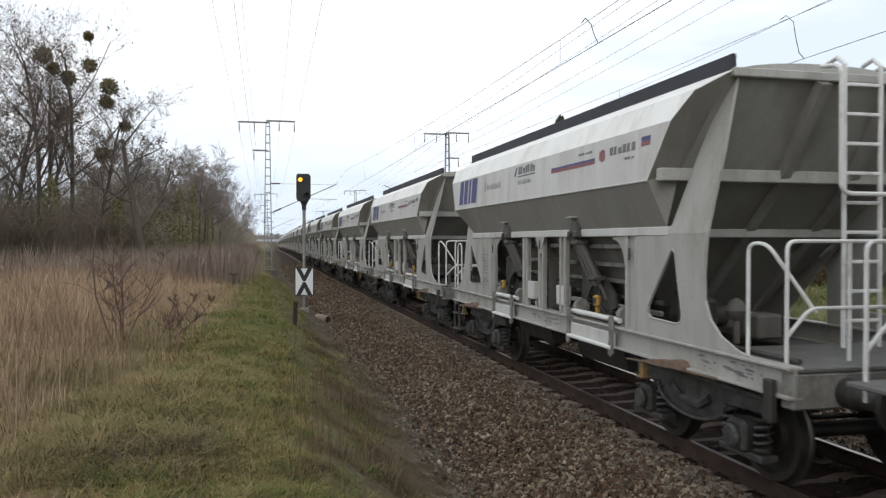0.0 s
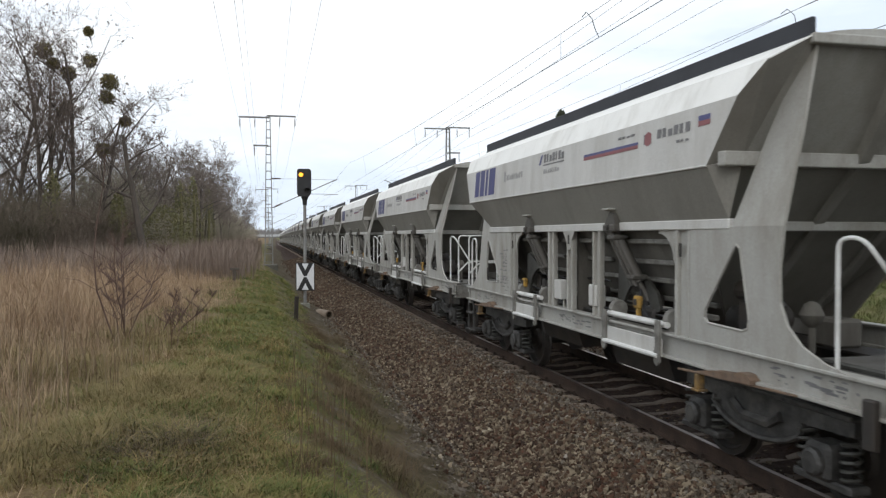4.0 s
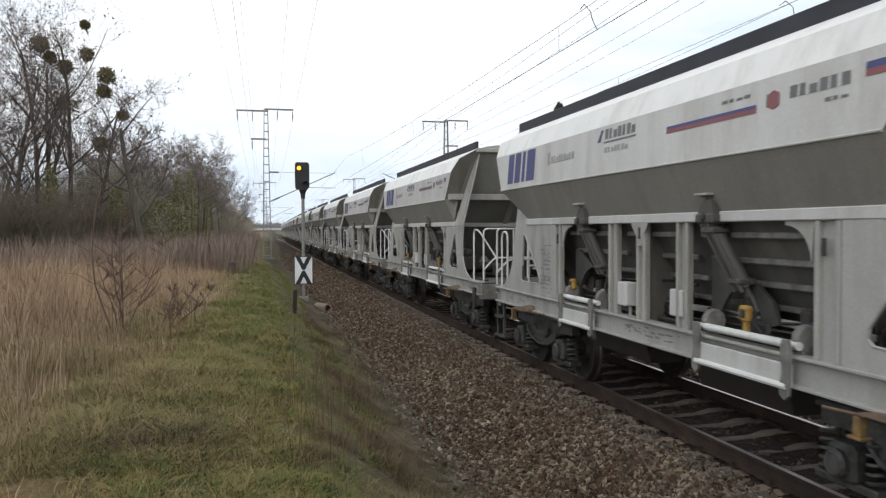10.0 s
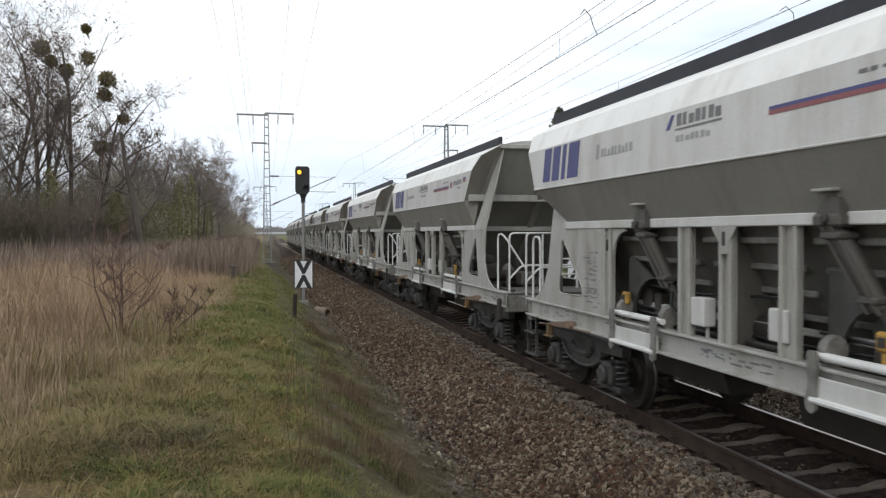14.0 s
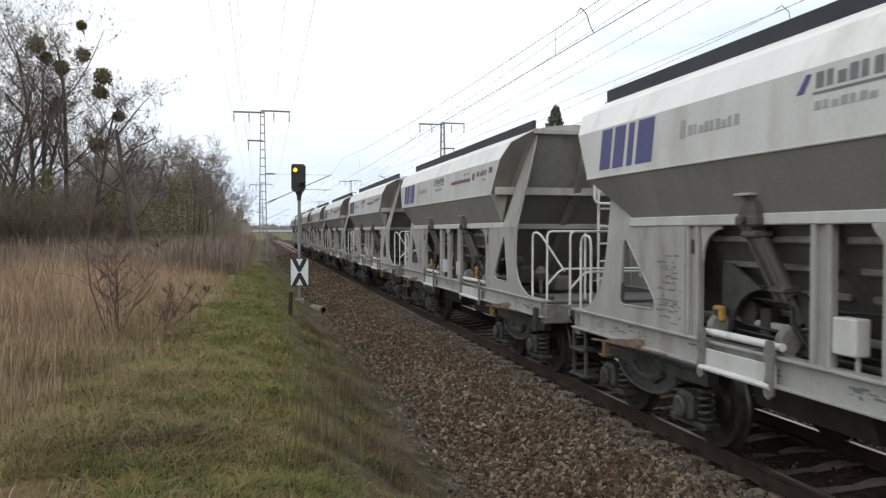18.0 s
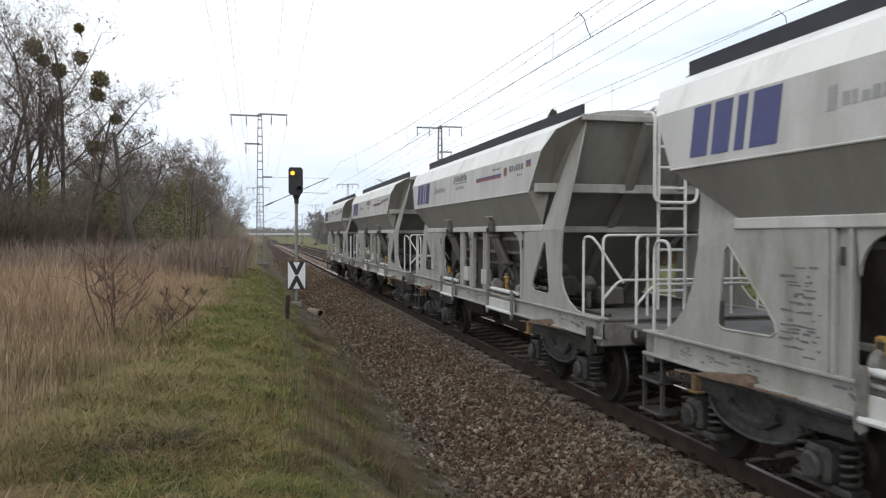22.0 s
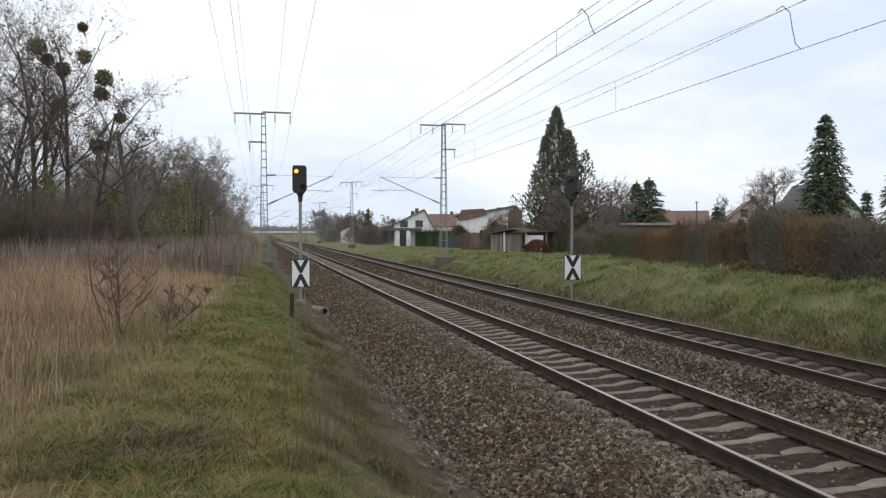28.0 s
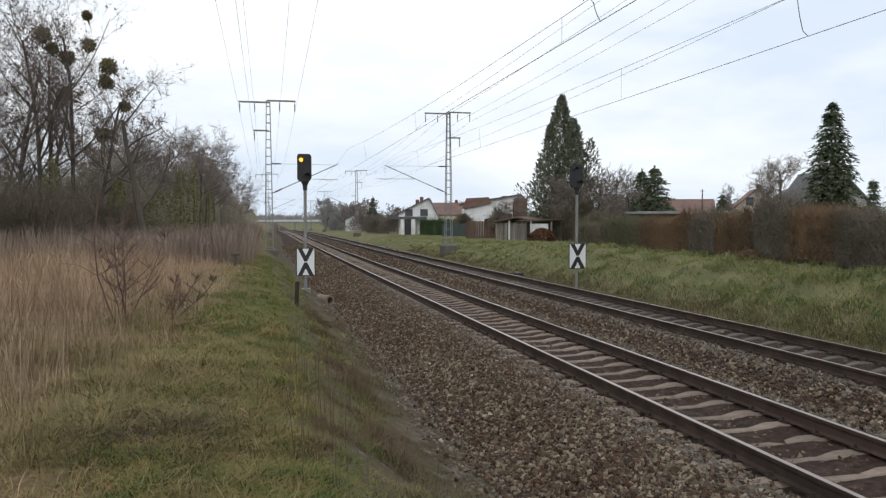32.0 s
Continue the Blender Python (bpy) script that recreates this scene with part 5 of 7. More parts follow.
def tree(seed, label, x, y, turn=0.0, group="", twig=None, **how):
    t = thing("tree", label, "tree", group, at=pose(x, y, level(x, y), 0, 0, turn))
    a, b = bare_tree(seed, **how)
    part("trunk", a, BARK, t, "grey-brown bark trunk and limbs", True)
    part("crown", b, twig or TWIG, t, "fine brown leafless twigs")
    return t


MISTLE = island_ramp("olive_green_mistletoe", [(0.075, 0.070, 0.030), (0.13, 0.115, 0.046), (0.20, 0.160, 0.066), (0.11, 0.10, 0.044)])


def mistletoe(parent, x, y, z, r, seed):
    rnd = random.Random(seed)
    s = Shape()
    for _ in range(750):
        d = Vector((rnd.gauss(0, 1), rnd.gauss(0, 1), rnd.gauss(0, 1))).normalized()
        p = d * r * rnd.uniform(0.45, 1.0) * (0.9 + 0.25 * noise.noise(d * 2.0 + Vector((seed, 0, 0))))
        t = Vector((rnd.gauss(0, 1), rnd.gauss(0, 1), rnd.gauss(0, 1))).normalized()
        u = t.cross(d).normalized() * 0.035
        e = (d * 0.6 + t * 0.6).normalized() * rnd.uniform(0.08, 0.16)
        s.add([p - u, p + u, p + e + u * 0.6, p + e - u * 0.6], [(0, 1, 2, 3)])
    for _ in range(60):
        d = Vector((rnd.gauss(0, 1), rnd.gauss(0, 1), rnd.gauss(0, 1))).normalized()
        cone_twig(s, Vector((0, 0, 0)), d * r * 0.95, 0.015)
    part("mistletoe", s, MISTLE, parent, "round olive-green mistletoe clump", at=pose(x, y, z))


def facing(px, depth):
    """Place seen at a bearing (degrees to the right of the line) and distance from the viewer's stand."""
    a = radians(px)
    return EYE[0] + depth * math.sin(a), EYE[1] + depth * math.cos(a)


# TWIG made paler; the haze over trees set back is in the colour
WOODTWIG = material("haze_paled_winter_twigs", (0.12, 0.098, 0.084), (0.22, 0.18, 0.154), 1.5, 0.9, 0.0)
big = dict(forks=(9, 6, 5), twigs=3, fine=0.0075, withered=0.12, dense=0.6, bent=0.16, spread=0.68, upward=0.45)
TREES = [  # bearing, distance, height, seed
    (-14.2, 49, 15.6, 1), (-12.2, 50, 16.6, 2), (-10.6, 51, 12.4, 3), (-15.8, 51, 14.6, 4), (-17.5, 46, 13.0, 5), (-13.0, 55, 14.6, 6)]
giants = []
for b, d, h, seed in TREES:
    x, y = facing(b, d)
    giants.append(tree(seed, "tall leafless tree with mistletoe at the field's edge" if seed in (1, 2, 3) else "tall leafless tree at the edge of the field", x, y, 40 * seed, "trees at the field's edge", height=h, radius=0.19, **big))


def hang(owner, x, y, z, r, seed):
    """A clump at its place in the crown, with a bough that carries it from the nearest limb."""
    p = owner.matrix_basis.inverted() @ Vector((x, y, z))
    wood = [v.co for o in owner.children if o.name.startswith(("trunk", "crown")) for v in o.data.vertices]
    mistletoe(owner, p.x, p.y, p.z, r, seed)
    limb = min((c for c in wood if c.z < p.z - 0.3), key=lambda c: (c - p).length).copy()
    part("bough", Shape().tube([limb, limb.lerp(p, 0.5) + Vector((0.05, 0, -0.08)), p], 0.05, 5, r_end=0.03), BARK, owner)


lean_x, lean_y = facing(-7.4, 46)
leaning = tree(21, "leaning bare tree with a forked crown at the field's edge", lean_x, lean_y, 0, "trees at the field's edge", height=9.6, radius=0.26, forks=(6, 6, 5), twigs=3, withered=0.10, dense=0.8)
leaning.matrix_basis = pose(lean_x, lean_y, level(lean_x, lean_y), 4, -13, 0)
for k, (i, x, y, z, r) in enumerate(((0, -17.62, 49.0, 13.04, 0.55), (0, -17.1, 49.0, 12.3, 0.36), (1, -15.14, 49.0, 12.57, 0.40), (1, -16.3, 49.0, 11.8, 0.46), (1, -14.09, 49.0, 11.37, 0.54), (1, -14.24, 49.0, 10.45, 0.46),
                                     (2, -13.24, 49.0, 9.1, 0.32), (2, -14.48, 49.0, 7.41, 0.44), (1, -15.21, 49.0, 14.27, 0.25), (0, -16.5, 49.0, 9.7, 0.42))):
    hang((giants + [leaning])[i], x, y, z, r, k)
row = [tree(30 + i, "bare brown tree in the wood along the line", *facing(b, d), 50 * i, "trees in the wood", height=h, radius=r, forks=f, twigs=3, fine=0.013, twig=WOODTWIG)
       for i, (b, d, h, r, f) in enumerate(((-6.3, 64, 8.8, 0.14, (9, 6, 5)), (-4.9, 70, 10.6, 0.15, (9, 6, 5)), (-3.9, 76, 11.4, 0.15, (9, 6, 5)), (-8.8, 58, 9.4, 0.12, (9, 6, 5)), (-16.5, 55, 12.5, 0.14, (11, 7, 5))))]
more = random.Random(8)
PLACES = [(-3.0, 96, 1.0), (-2.5, 110, 1.0), (-3.6, 84, 0.95), (-5.4, 78, 0.9), (-2.1, 128, 1.0), (-1.5, 150, 1.0), (-1.0, 185, 0.95), (-0.55, 235, 0.9), (-0.2, 300, 0.9), (-4.6, 96, 0.95), (-3.3, 118, 1.0)]
PLACES += [(-17.2 + 1.1 * i + more.uniform(-0.4, 0.4), more.uniform(56, 72), more.uniform(0.6, 0.8)) for i in range(10)]
PLACES += [(-6.8 + 0.48 * i, 68 + 6 * i + more.uniform(0, 16), more.uniform(0.6, 0.85)) for i in range(12)]
for i in range(4):
    x, y = facing(-18.2 + 1.5 * i + more.uniform(-0.3, 0.3), more.uniform(46, 60))
    o = copy_thing(giants[3 + i % 3], pose(x, y, level(x, y), more.uniform(-4, 4), more.uniform(-4, 4), more.uniform(0, 360)))
    k = more.uniform(0.7, 0.9) * (1.0 if i < 5 else 0.8)
    o.scale = (k, k, k)
for b, d, k in PLACES:
    x, y = facing(b, d)
    o = copy_thing(row[more.randrange(5)], pose(x, y, level(x, y), more.uniform(-3, 3), more.uniform(-3, 3), more.uniform(0, 360)))
    o.scale = (k, k, k)

# undergrowth along the wood's edge
EDGE = [(-19, 38), (-16, 42), (-12, 44), (-8.5, 48), (-6.5, 58), (-5, 72), (-3.6, 92), (-2.4, 118), (-1.4, 150), (-0.8, 195), (-0.3, 270)]
THICKET = island_ramp("brown_thicket_twigs", [(0.095, 0.088, 0.056), (0.125, 0.112, 0.074), (0.165, 0.132, 0.105), (0.215, 0.175, 0.140), (0.29, 0.24, 0.195)], 0.9, 0.25)
# THICKET about twice as bright, to offset the brush shading itself
LIT_THICKET = island_ramp("lightened_thicket_twigs", [(0.19, 0.19, 0.125), (0.25, 0.24, 0.165), (0.33, 0.29, 0.235), (0.41, 0.36, 0.30), (0.50, 0.44, 0.38)], 0.9, 0.25)


def thicket(count, low, high, deep, width, start=0.0, stop=1.0, seed=17):
    rnd = random.Random(seed)
    s = Shape()
    for _ in range(count):
        f = (start + (stop - start) * rnd.random() ** 0.9) * (len(EDGE) - 1.001)
        i = int(f)
        (b0, d0), (b1, d1) = EDGE[i], EDGE[i + 1]
        d = d0 + (d1 - d0) * (f - i)
        x, y = facing(b0 + (b1 - b0) * (f - i), d)
        back = rnd.random() ** 1.3 * deep
        x, y = x - back * 0.8, y + back * 0.55
        h = rnd.uniform(low, high) * (0.7 + 0.6 * noise.noise((x * 0.22, y * 0.22, 3.0)) + 0.25 * back / deep)
        z = 0.4 + rnd.random() ** 1.15 * max(0.3, h) * 0.85
        p = Vector((x, y, z))
        q = p + Vector((rnd.gauss(0, 0.5), rnd.gauss(0, 0.5), rnd.uniform(0.2, 1.0))) * rnd.uniform(0.5, 1.6) * (0.6 + d / 110)
        cone_twig(s, p, q, width * (0.6 + d / 90))
    return s


whole("undergrowth", thicket(42000, 2.2, 6.6, 10.0, 0.011, 0.0, 0.34, 17), THICKET, "dense dark brown leafless brush under the trees", "undergrowth", kind="stuff")
whole("undergrowth", thicket(55000, 2.2, 6.6, 10.0, 0.011, 0.34, 1.0, 19), LIT_THICKET, "dense brown leafless undergrowth along the wood's edge", "undergrowth", kind="stuff")
whole("undergrowth", thicket(75000, 5.0, 9.5, 10.0, 0.013, 0.32, 0.85, 23), LIT_THICKET, "tall tangled leafless scrub along the wood's edge", "undergrowth", kind="stuff")
IVY = island_ramp("dull_green_ivy", [(0.12, 0.122, 0.058), (0.18, 0.175, 0.082), (0.24, 0.21, 0.11)], 0.7)


def leafy(seed, count, rx, ry, h, leaf, base=0.0):
    """A ragged bush: leaves scattered over a lumpy dome."""
    rnd = random.Random(seed)
    s = Shape()
    for _ in range(count):
        a, f = rnd.uniform(0, 2 * math.pi), rnd.random()
        r = math.sqrt(max(0.0, 1 - f ** 2)) * (0.8 + 0.45 * noise.noise((math.cos(a) * 1.5 + seed, math.sin(a) * 1.5, f * 2.5))) * rnd.uniform(0.75, 1.0)
        p = Vector((rx * r * math.cos(a), ry * r * math.sin(a), base + h * f * rnd.uniform(0.92, 1.05)))
        n = Vector((rnd.gauss(0, 1), rnd.gauss(0, 1), rnd.gauss(0, 1))).normalized()
        u = n.orthogonal().normalized() * leaf
        w = n.cross(u) * rnd.uniform(0.8, 1.6)
        s.add([p - u, p - w, p + u, p + w], [(0, 1, 2, 3)])
    return s


def twig_bush(seed, count, rx, ry, h, thin=0.007):
    """A leafless bush: fine twigs rising and spreading from the ground over a lumpy dome."""
    rnd = random.Random(seed)
    s = Shape()
    for _ in range(count):
        a, f = rnd.uniform(0, 2 * math.pi), rnd.random() ** 0.8
        r = math.sqrt(max(0.0, 1 - f ** 2)) * (0.85 + 0.4 * noise.noise((math.cos(a) * 1.5 + seed, math.sin(a) * 1.5, f * 2.5))) * math.sqrt(rnd.random())
        p = Vector((rx * r * math.cos(a), ry * r * math.sin(a), h * f * rnd.uniform(0.8, 1.0)))
        d = Vector((math.cos(a) * r * 0.7 + rnd.gauss(0, 0.35), math.sin(a) * r * 0.7 + rnd.gauss(0, 0.35), rnd.uniform(0.4, 1.1))).normalized()
        cone_twig(s, p, p + d * rnd.uniform(0.2, 0.6) * (0.6 + h / 5), thin)
    return s


for i, (b, d, h) in enumerate(((-13.3, 47.5, 5.2), (-9.3, 48.5, 4.2), (-5.3, 60.0, 5.6), (-4.4, 66.0, 6.4), (-3.4, 80.0, 6.6))):
    x, y = facing(b, d)
    whole("ivy_tree", leafy(40 + i, 1500, 0.9, 0.9, h, 0.055).tube([(0, 0, -0.2), (0.1, 0, h * 0.6), (0, 0.1, h)], 0.16, 6, r_end=0.06), IVY, "bare trunk wrapped in dull green ivy", "tree", "ivy-covered trunks", at=pose(x, y, level(x, y)))
x, y = facing(-6.4, 51.5)
whole("evergreen_bush", leafy(3, 2600, 2.4, 1.6, 3.5, 0.05), IVY, "dull green ivy-covered bush at the wood's edge", "bush", at=pose(x, y, level(x, y)))


# ---- grass: blades in their own colours
def blades(name, label, material_, xs_, ys_, low, high, width, droop, seed, category="grass", ragged=0.35, tall=1.0):
    """Tapering bent blades, one little strip each."""
    rng = np.random.default_rng(seed)
    n = len(xs_)
    z = np.array([level(a, b) for a, b in zip(xs_, ys_)])
    h = tall * rng.uniform(low, high, n) * np.maximum(0.25, 1 + ragged * np.array([noise.noise((a * 0.7, b * 0.7, seed)) + 0.9 * noise.noise((a * 2.7, b * 2.7, seed)) for a, b in zip(xs_, ys_)]))
    a = rng.uniform(0, 2 * np.pi, n)
    d = np.stack([np.cos(a), np.sin(a)], 1)
    w = width * rng.uniform(0.6, 1.4, n)
    dr = droop * rng.uniform(0.2, 1.6, n) * h
    pts = []
    for f, ww in ((0.0, 1.0), (0.55, 0.8), (1.0, 0.0)):
        cx, cy, cz = xs_ + d[:, 0] * dr * f ** 2, ys_ + d[:, 1] * dr * f ** 2, z - 0.03 + h * f * (1 - 0.25 * droop * f)
        if ww:
            pts.append(np.stack([cx - d[:, 1] * w * ww * 0.5, cy + d[:, 0] * w * ww * 0.5, cz], 1))
            pts.append(np.stack([cx + d[:, 1] * w * ww * 0.5, cy - d[:, 0] * w * ww * 0.5, cz], 1))
        else:
            pts.append(np.stack([cx, cy, cz], 1))
    v = np.stack(pts, 1).reshape(-1, 3)
    o = (np.arange(n) * 5)[:, None]
    me = bpy.data.meshes.new(name)
    f4, f3 = (o + np.array([[0, 1, 3, 2]])), (o + np.array([[2, 3, 4]]))
    me.from_pydata(v.tolist(), [], f4.tolist() + f3.tolist())
    me.materials.append(material_)
    return tagged(new(name, me), label, category, kind="stuff")


REED = island_ramp("tan_dry_grass", [(0.12, 0.078, 0.052), (0.22, 0.148, 0.097), (0.33, 0.232, 0.151), (0.44, 0.324, 0.21), (0.57, 0.45, 0.31)], 0.9, 1.1, patchy=0.6)
GREEN = island_ramp("mossy_winter_grass", [(0.042, 0.062, 0.022), (0.078, 0.108, 0.034), (0.118, 0.138, 0.040), (0.178, 0.168, 0.054), (0.225, 0.172, 0.074), (0.32, 0.245, 0.135)], 0.9, 3.2, patchy=0.66)
LAWN = island_ramp("damp_green_bank_grass", [(0.066, 0.098, 0.038), (0.138, 0.172, 0.062), (0.205, 0.222, 0.085), (0.275, 0.255, 0.12), (0.35, 0.305, 0.185)], 0.9, 1.5, patchy=0.72)
MATTED = island_ramp("matted_winter_grass", [(0.085, 0.085, 0.034), (0.142, 0.123, 0.050), (0.205, 0.162, 0.073), (0.279, 0.213, 0.105), (0.376, 0.296, 0.177)], 0.9, 3.0, patchy=0.6)
WEED = island_ramp("brown_dead_weeds", [(0.058, 0.042, 0.026), (0.105, 0.074, 0.044), (0.145, 0.103, 0.062), (0.09, 0.078, 0.036)], 0.9, 1.2)
FADED = island_ramp("faded_brown_green_tufts", [(0.052, 0.050, 0.024), (0.09, 0.080, 0.036), (0.135, 0.108, 0.058), (0.20, 0.158, 0.095)], 0.9, 1.8, patchy=0.6)
rng = np.random.default_rng(3)


def reed_border(y):
    """Where the tall dry grass of the field begins, across the line."""
    return np.interp(y, [0, 5, 7.5, 9, 10, 14, 20, 40, 80, 200], [-9.4, -8.3, -7.9, -7.8, -7.7, -7.4, -6.6, -5.9, -5.6, -4.7])


def ragged_edge(y):
    return np.array([0.9 * noise.noise((0.0, v * 0.35, 2.0)) + 0.5 * noise.noise((3.0, v * 1.1, 2.0)) for v in y])


n = 120000
ry = 3.0 + 75 * rng.random(n) ** 1.9
inside = rng.random(n) ** 1.15 * (3.4 + ry * 0.34) - 0.6 * rng.random(n) ** 2
rx = reed_border(ry) - inside + rng.normal(0, 0.3, n) + ragged_edge(ry)
blades("dry_grass", "tall tan dry grass standing in the field", REED, rx, ry, 0.45, 1.12, 0.0062, 0.6, 1, ragged=0.9, tall=np.clip(0.22 + inside * 0.26, 0.22, 1.0))
n = 1100
dy_, dx_ = 6.2 + rng.normal(0, 0.30, n), -6.4 + rng.normal(0, 0.22, n)
DEAD = island_ramp("dark_rotten_stalks", [(0.035, 0.027, 0.02), (0.07, 0.053, 0.038), (0.115, 0.088, 0.062), (0.20, 0.16, 0.115)], 0.9)
blades("dead_patch", "flattened patch of dark rotten stalks in the grass", DEAD, dx_, dy_, 0.10, 0.26, 0.006, 1.6, 21, "dead grass")
n = 900
sy, sx = 5.0 + 11 * rng.random(n) ** 1.2, np.zeros(n)
sx = reed_border(sy) + 0.75 - 3.2 * rng.random(n) ** 1.3
STALK = island_ramp("tan_and_brown_stalks", [(0.10, 0.062, 0.042), (0.16, 0.108, 0.073), (0.24, 0.178, 0.12), (0.33, 0.26, 0.18)], 0.9)
blades("dry_stalks", "tall single dry stalks standing before the field", STALK, sx, sy, 0.5, 1.0, 0.007, 0.3, 22, "dry stalks")
n = 8000
ry = rng.uniform(-7, 3.2, n)
blades("back_dry_grass", "tan dry grass standing in the field", REED, -8.6 - 5 * rng.random(n) ** 1.3, ry, 0.4, 1.0, 0.009, 0.45, 11)
n = 26000
ry = 30 + 90 * rng.random(n) ** 1.2
rx = reed_border(ry) - rng.random(n) * (3.0 + ry * 0.30) + rng.normal(0, 0.25, n)
PALEREED = island_ramp("pale_faded_grass", [(0.15, 0.112, 0.09), (0.21, 0.163, 0.133), (0.30, 0.243, 0.205)], 0.9, 0.3)
blades("far_dry_grass", "pale faded dry grass before the wood", PALEREED, rx, ry, 1.0, 1.7, 0.03, 0.3, 2)
n = 170000
gy = 2.4 + 40 * rng.random(n) ** 2.2
edge = np.maximum(reed_border(gy), np.interp(gy, [0, 5, 8, 11, 13], [-5.7, -5.8, -6.5, -7.2, -10.5]))
foot = np.interp(gy, [0, 5, 8, 14, 21, 30, 45], [-5.35, -5.28, -5.2, -4.68, -4.4, -4.15, -4.0])
gx = rng.uniform(0, 1, n) ** 1.05 * (foot - edge + 0.9) + edge - 0.9 + 0.3 * ragged_edge(gy + 40) + rng.normal(0, 0.12, n)
blades("bank_grass", "short mossy green and straw-coloured grass on the bank", GREEN, gx, gy, 0.035, 0.14, 0.007, 1.1, 3, ragged=0.9)
n = 70000
gy = 2.4 + 11 * rng.random(n) ** 1.3
gx = np.interp(gy, [0, 5, 8, 11, 14], [-5.6, -5.7, -6.2, -6.7, -6.9]) - 3.6 * rng.random(n) ** 1.1 + rng.normal(0, 0.3, n)
blades("matted_grass", "matted straw-coloured and green dead grass by the viewer", MATTED, gx, gy, 0.05, 0.27, 0.005, 1.4, 4, ragged=1.3)
n = 34000
ty = 3.0 + 22 * rng.random(n) ** 1.5
tx = -4.15 + rng.normal(0, 0.36, n)
keep = np.array([noise.noise((a * 1.1, b * 0.8, 8.0)) + 0.35 * noise.noise((a * 4, b * 4, 2.0)) > 0.16 for a, b in zip(tx, ty)])
blades("edge_tufts", "ragged tufts of faded grass and weeds on the soil at the ballast edge", FADED, tx[keep], ty[keep], 0.04, 0.18, 0.006, 1.0, 7)
n = 16000
gy = rng.uniform(-7, 2.5, n)
blades("back_bank_grass", "short mossy green and straw-coloured grass on the bank", GREEN, -3.5 - 6.2 * rng.random(n), gy, 0.05, 0.2, 0.010, 0.9, 12)
n = 64000
wy = 3.2 + 17 * rng.random(n) ** 1.4
wx = np.interp(wy, [3, 5, 9, 14, 20], [-5.0, -4.92, -4.76, -4.32, -4.12]) + rng.normal(0, 0.36, n)
keep = np.array([noise.noise((a * 1.3, b * 0.9, 4.0)) + 0.4 * noise.noise((a * 4, b * 4, 6.0)) > 0.10 for a, b in zip(wx, wy)])
wx, wy = wx[keep], wy[keep]
blades("dead_weeds", "thin brown dead weeds on the slope down to the ballast", WEED, wx, wy, 0.05, 0.22, 0.0035, 1.0, 5, "weeds", ragged=0.9)
n = 30000
my = 3.2 + 15 * rng.random(n) ** 1.4
mx = np.interp(my, [3, 5, 9, 14, 20], [-4.95, -4.9, -4.7, -4.3, -4.1]) + rng.normal(0, 0.34, n)
keep = np.array([noise.noise((a * 1.3, b * 0.9, 4.0)) + 0.4 * noise.noise((a * 4, b * 4, 6.0)) < 0.12 for a, b in zip(mx, my)])
blades("slope_grass", "short olive grass in patches on the slope down to the ballast", GREEN, mx[keep], my[keep], 0.03, 0.12, 0.006, 1.2, 41, ragged=0.9)
pick = rng.integers(0, 150, 9000)
cy, cx = 4.2 + 9 * rng.random(150) ** 1.3, rng.uniform(-7.4, -5.3, 150)
STRAW = island_ramp("ochre_dead_grass", [(0.11, 0.070, 0.027), (0.17, 0.112, 0.043), (0.24, 0.168, 0.072), (0.34, 0.26, 0.14)], 0.9)
blades("straw_tufts", "ochre tufts of dead grass lying in the bank's green", STRAW, cx[pick] + rng.normal(0, 0.13, 9000), cy[pick] + rng.normal(0, 0.13, 9000), 0.06, 0.22, 0.005, 1.5, 42, ragged=0.6)
n = 160
sy_, sx_ = 4.4 + 7 * rng.random(n), -4.95 + rng.normal(0, 0.28, n)
blades("dead_stems", "thin bare dead stems on the slope down to the ballast", WEED, sx_, sy_, 0.35, 0.85, 0.006, 0.25, 33, "dead stems")
n = 44000
ty = 12 + 60 * rng.random(800) ** 1.7
tx = 7.5 + 6.0 * rng.random(800) + np.where(ty > 20, 8e-5 * (ty - 20) ** 2, 0)
pick = rng.integers(0, 800, n)
blades("tussocks", "bushy green and straw tussocks on the grass bank", LAWN, tx[pick] + rng.normal(0, 0.17, n), ty[pick] + rng.normal(0, 0.17, n), 0.12, 0.36, 0.013, 1.3, 31, ragged=0.5)
n = 115000
ly = 12 + 90 * rng.random(n) ** 2.1
lx = 7.3 + rng.random(n) * 7.5 + np.where(ly > 20, 8e-5 * (ly - 20) ** 2, 0)
blades("right_bank_grass", "damp green grass on the bank behind the tracks", LAWN, lx, ly, 0.05, 0.22, 0.014, 1.0, 6, ragged=1.0)

n = 22000
wy = 9 + 60 * rng.random(n) ** 1.6
wx = 7.55 + rng.normal(0, 0.28, n) + np.where(wy > 20, 8e-5 * (wy - 20) ** 2, 0)
blades("ditch_weeds", "brown dead weeds at the foot of the grass bank", WEED, wx, wy, 0.08, 0.3, 0.009, 0.6, 8, "weeds")


# ---- a thin leafless shrub and a sapling in the field
REDTWIG = material("reddish_brown_twigs", (0.075, 0.045, 0.036), (0.14, 0.086, 0.066), 2.0, 0.8, 0.0)


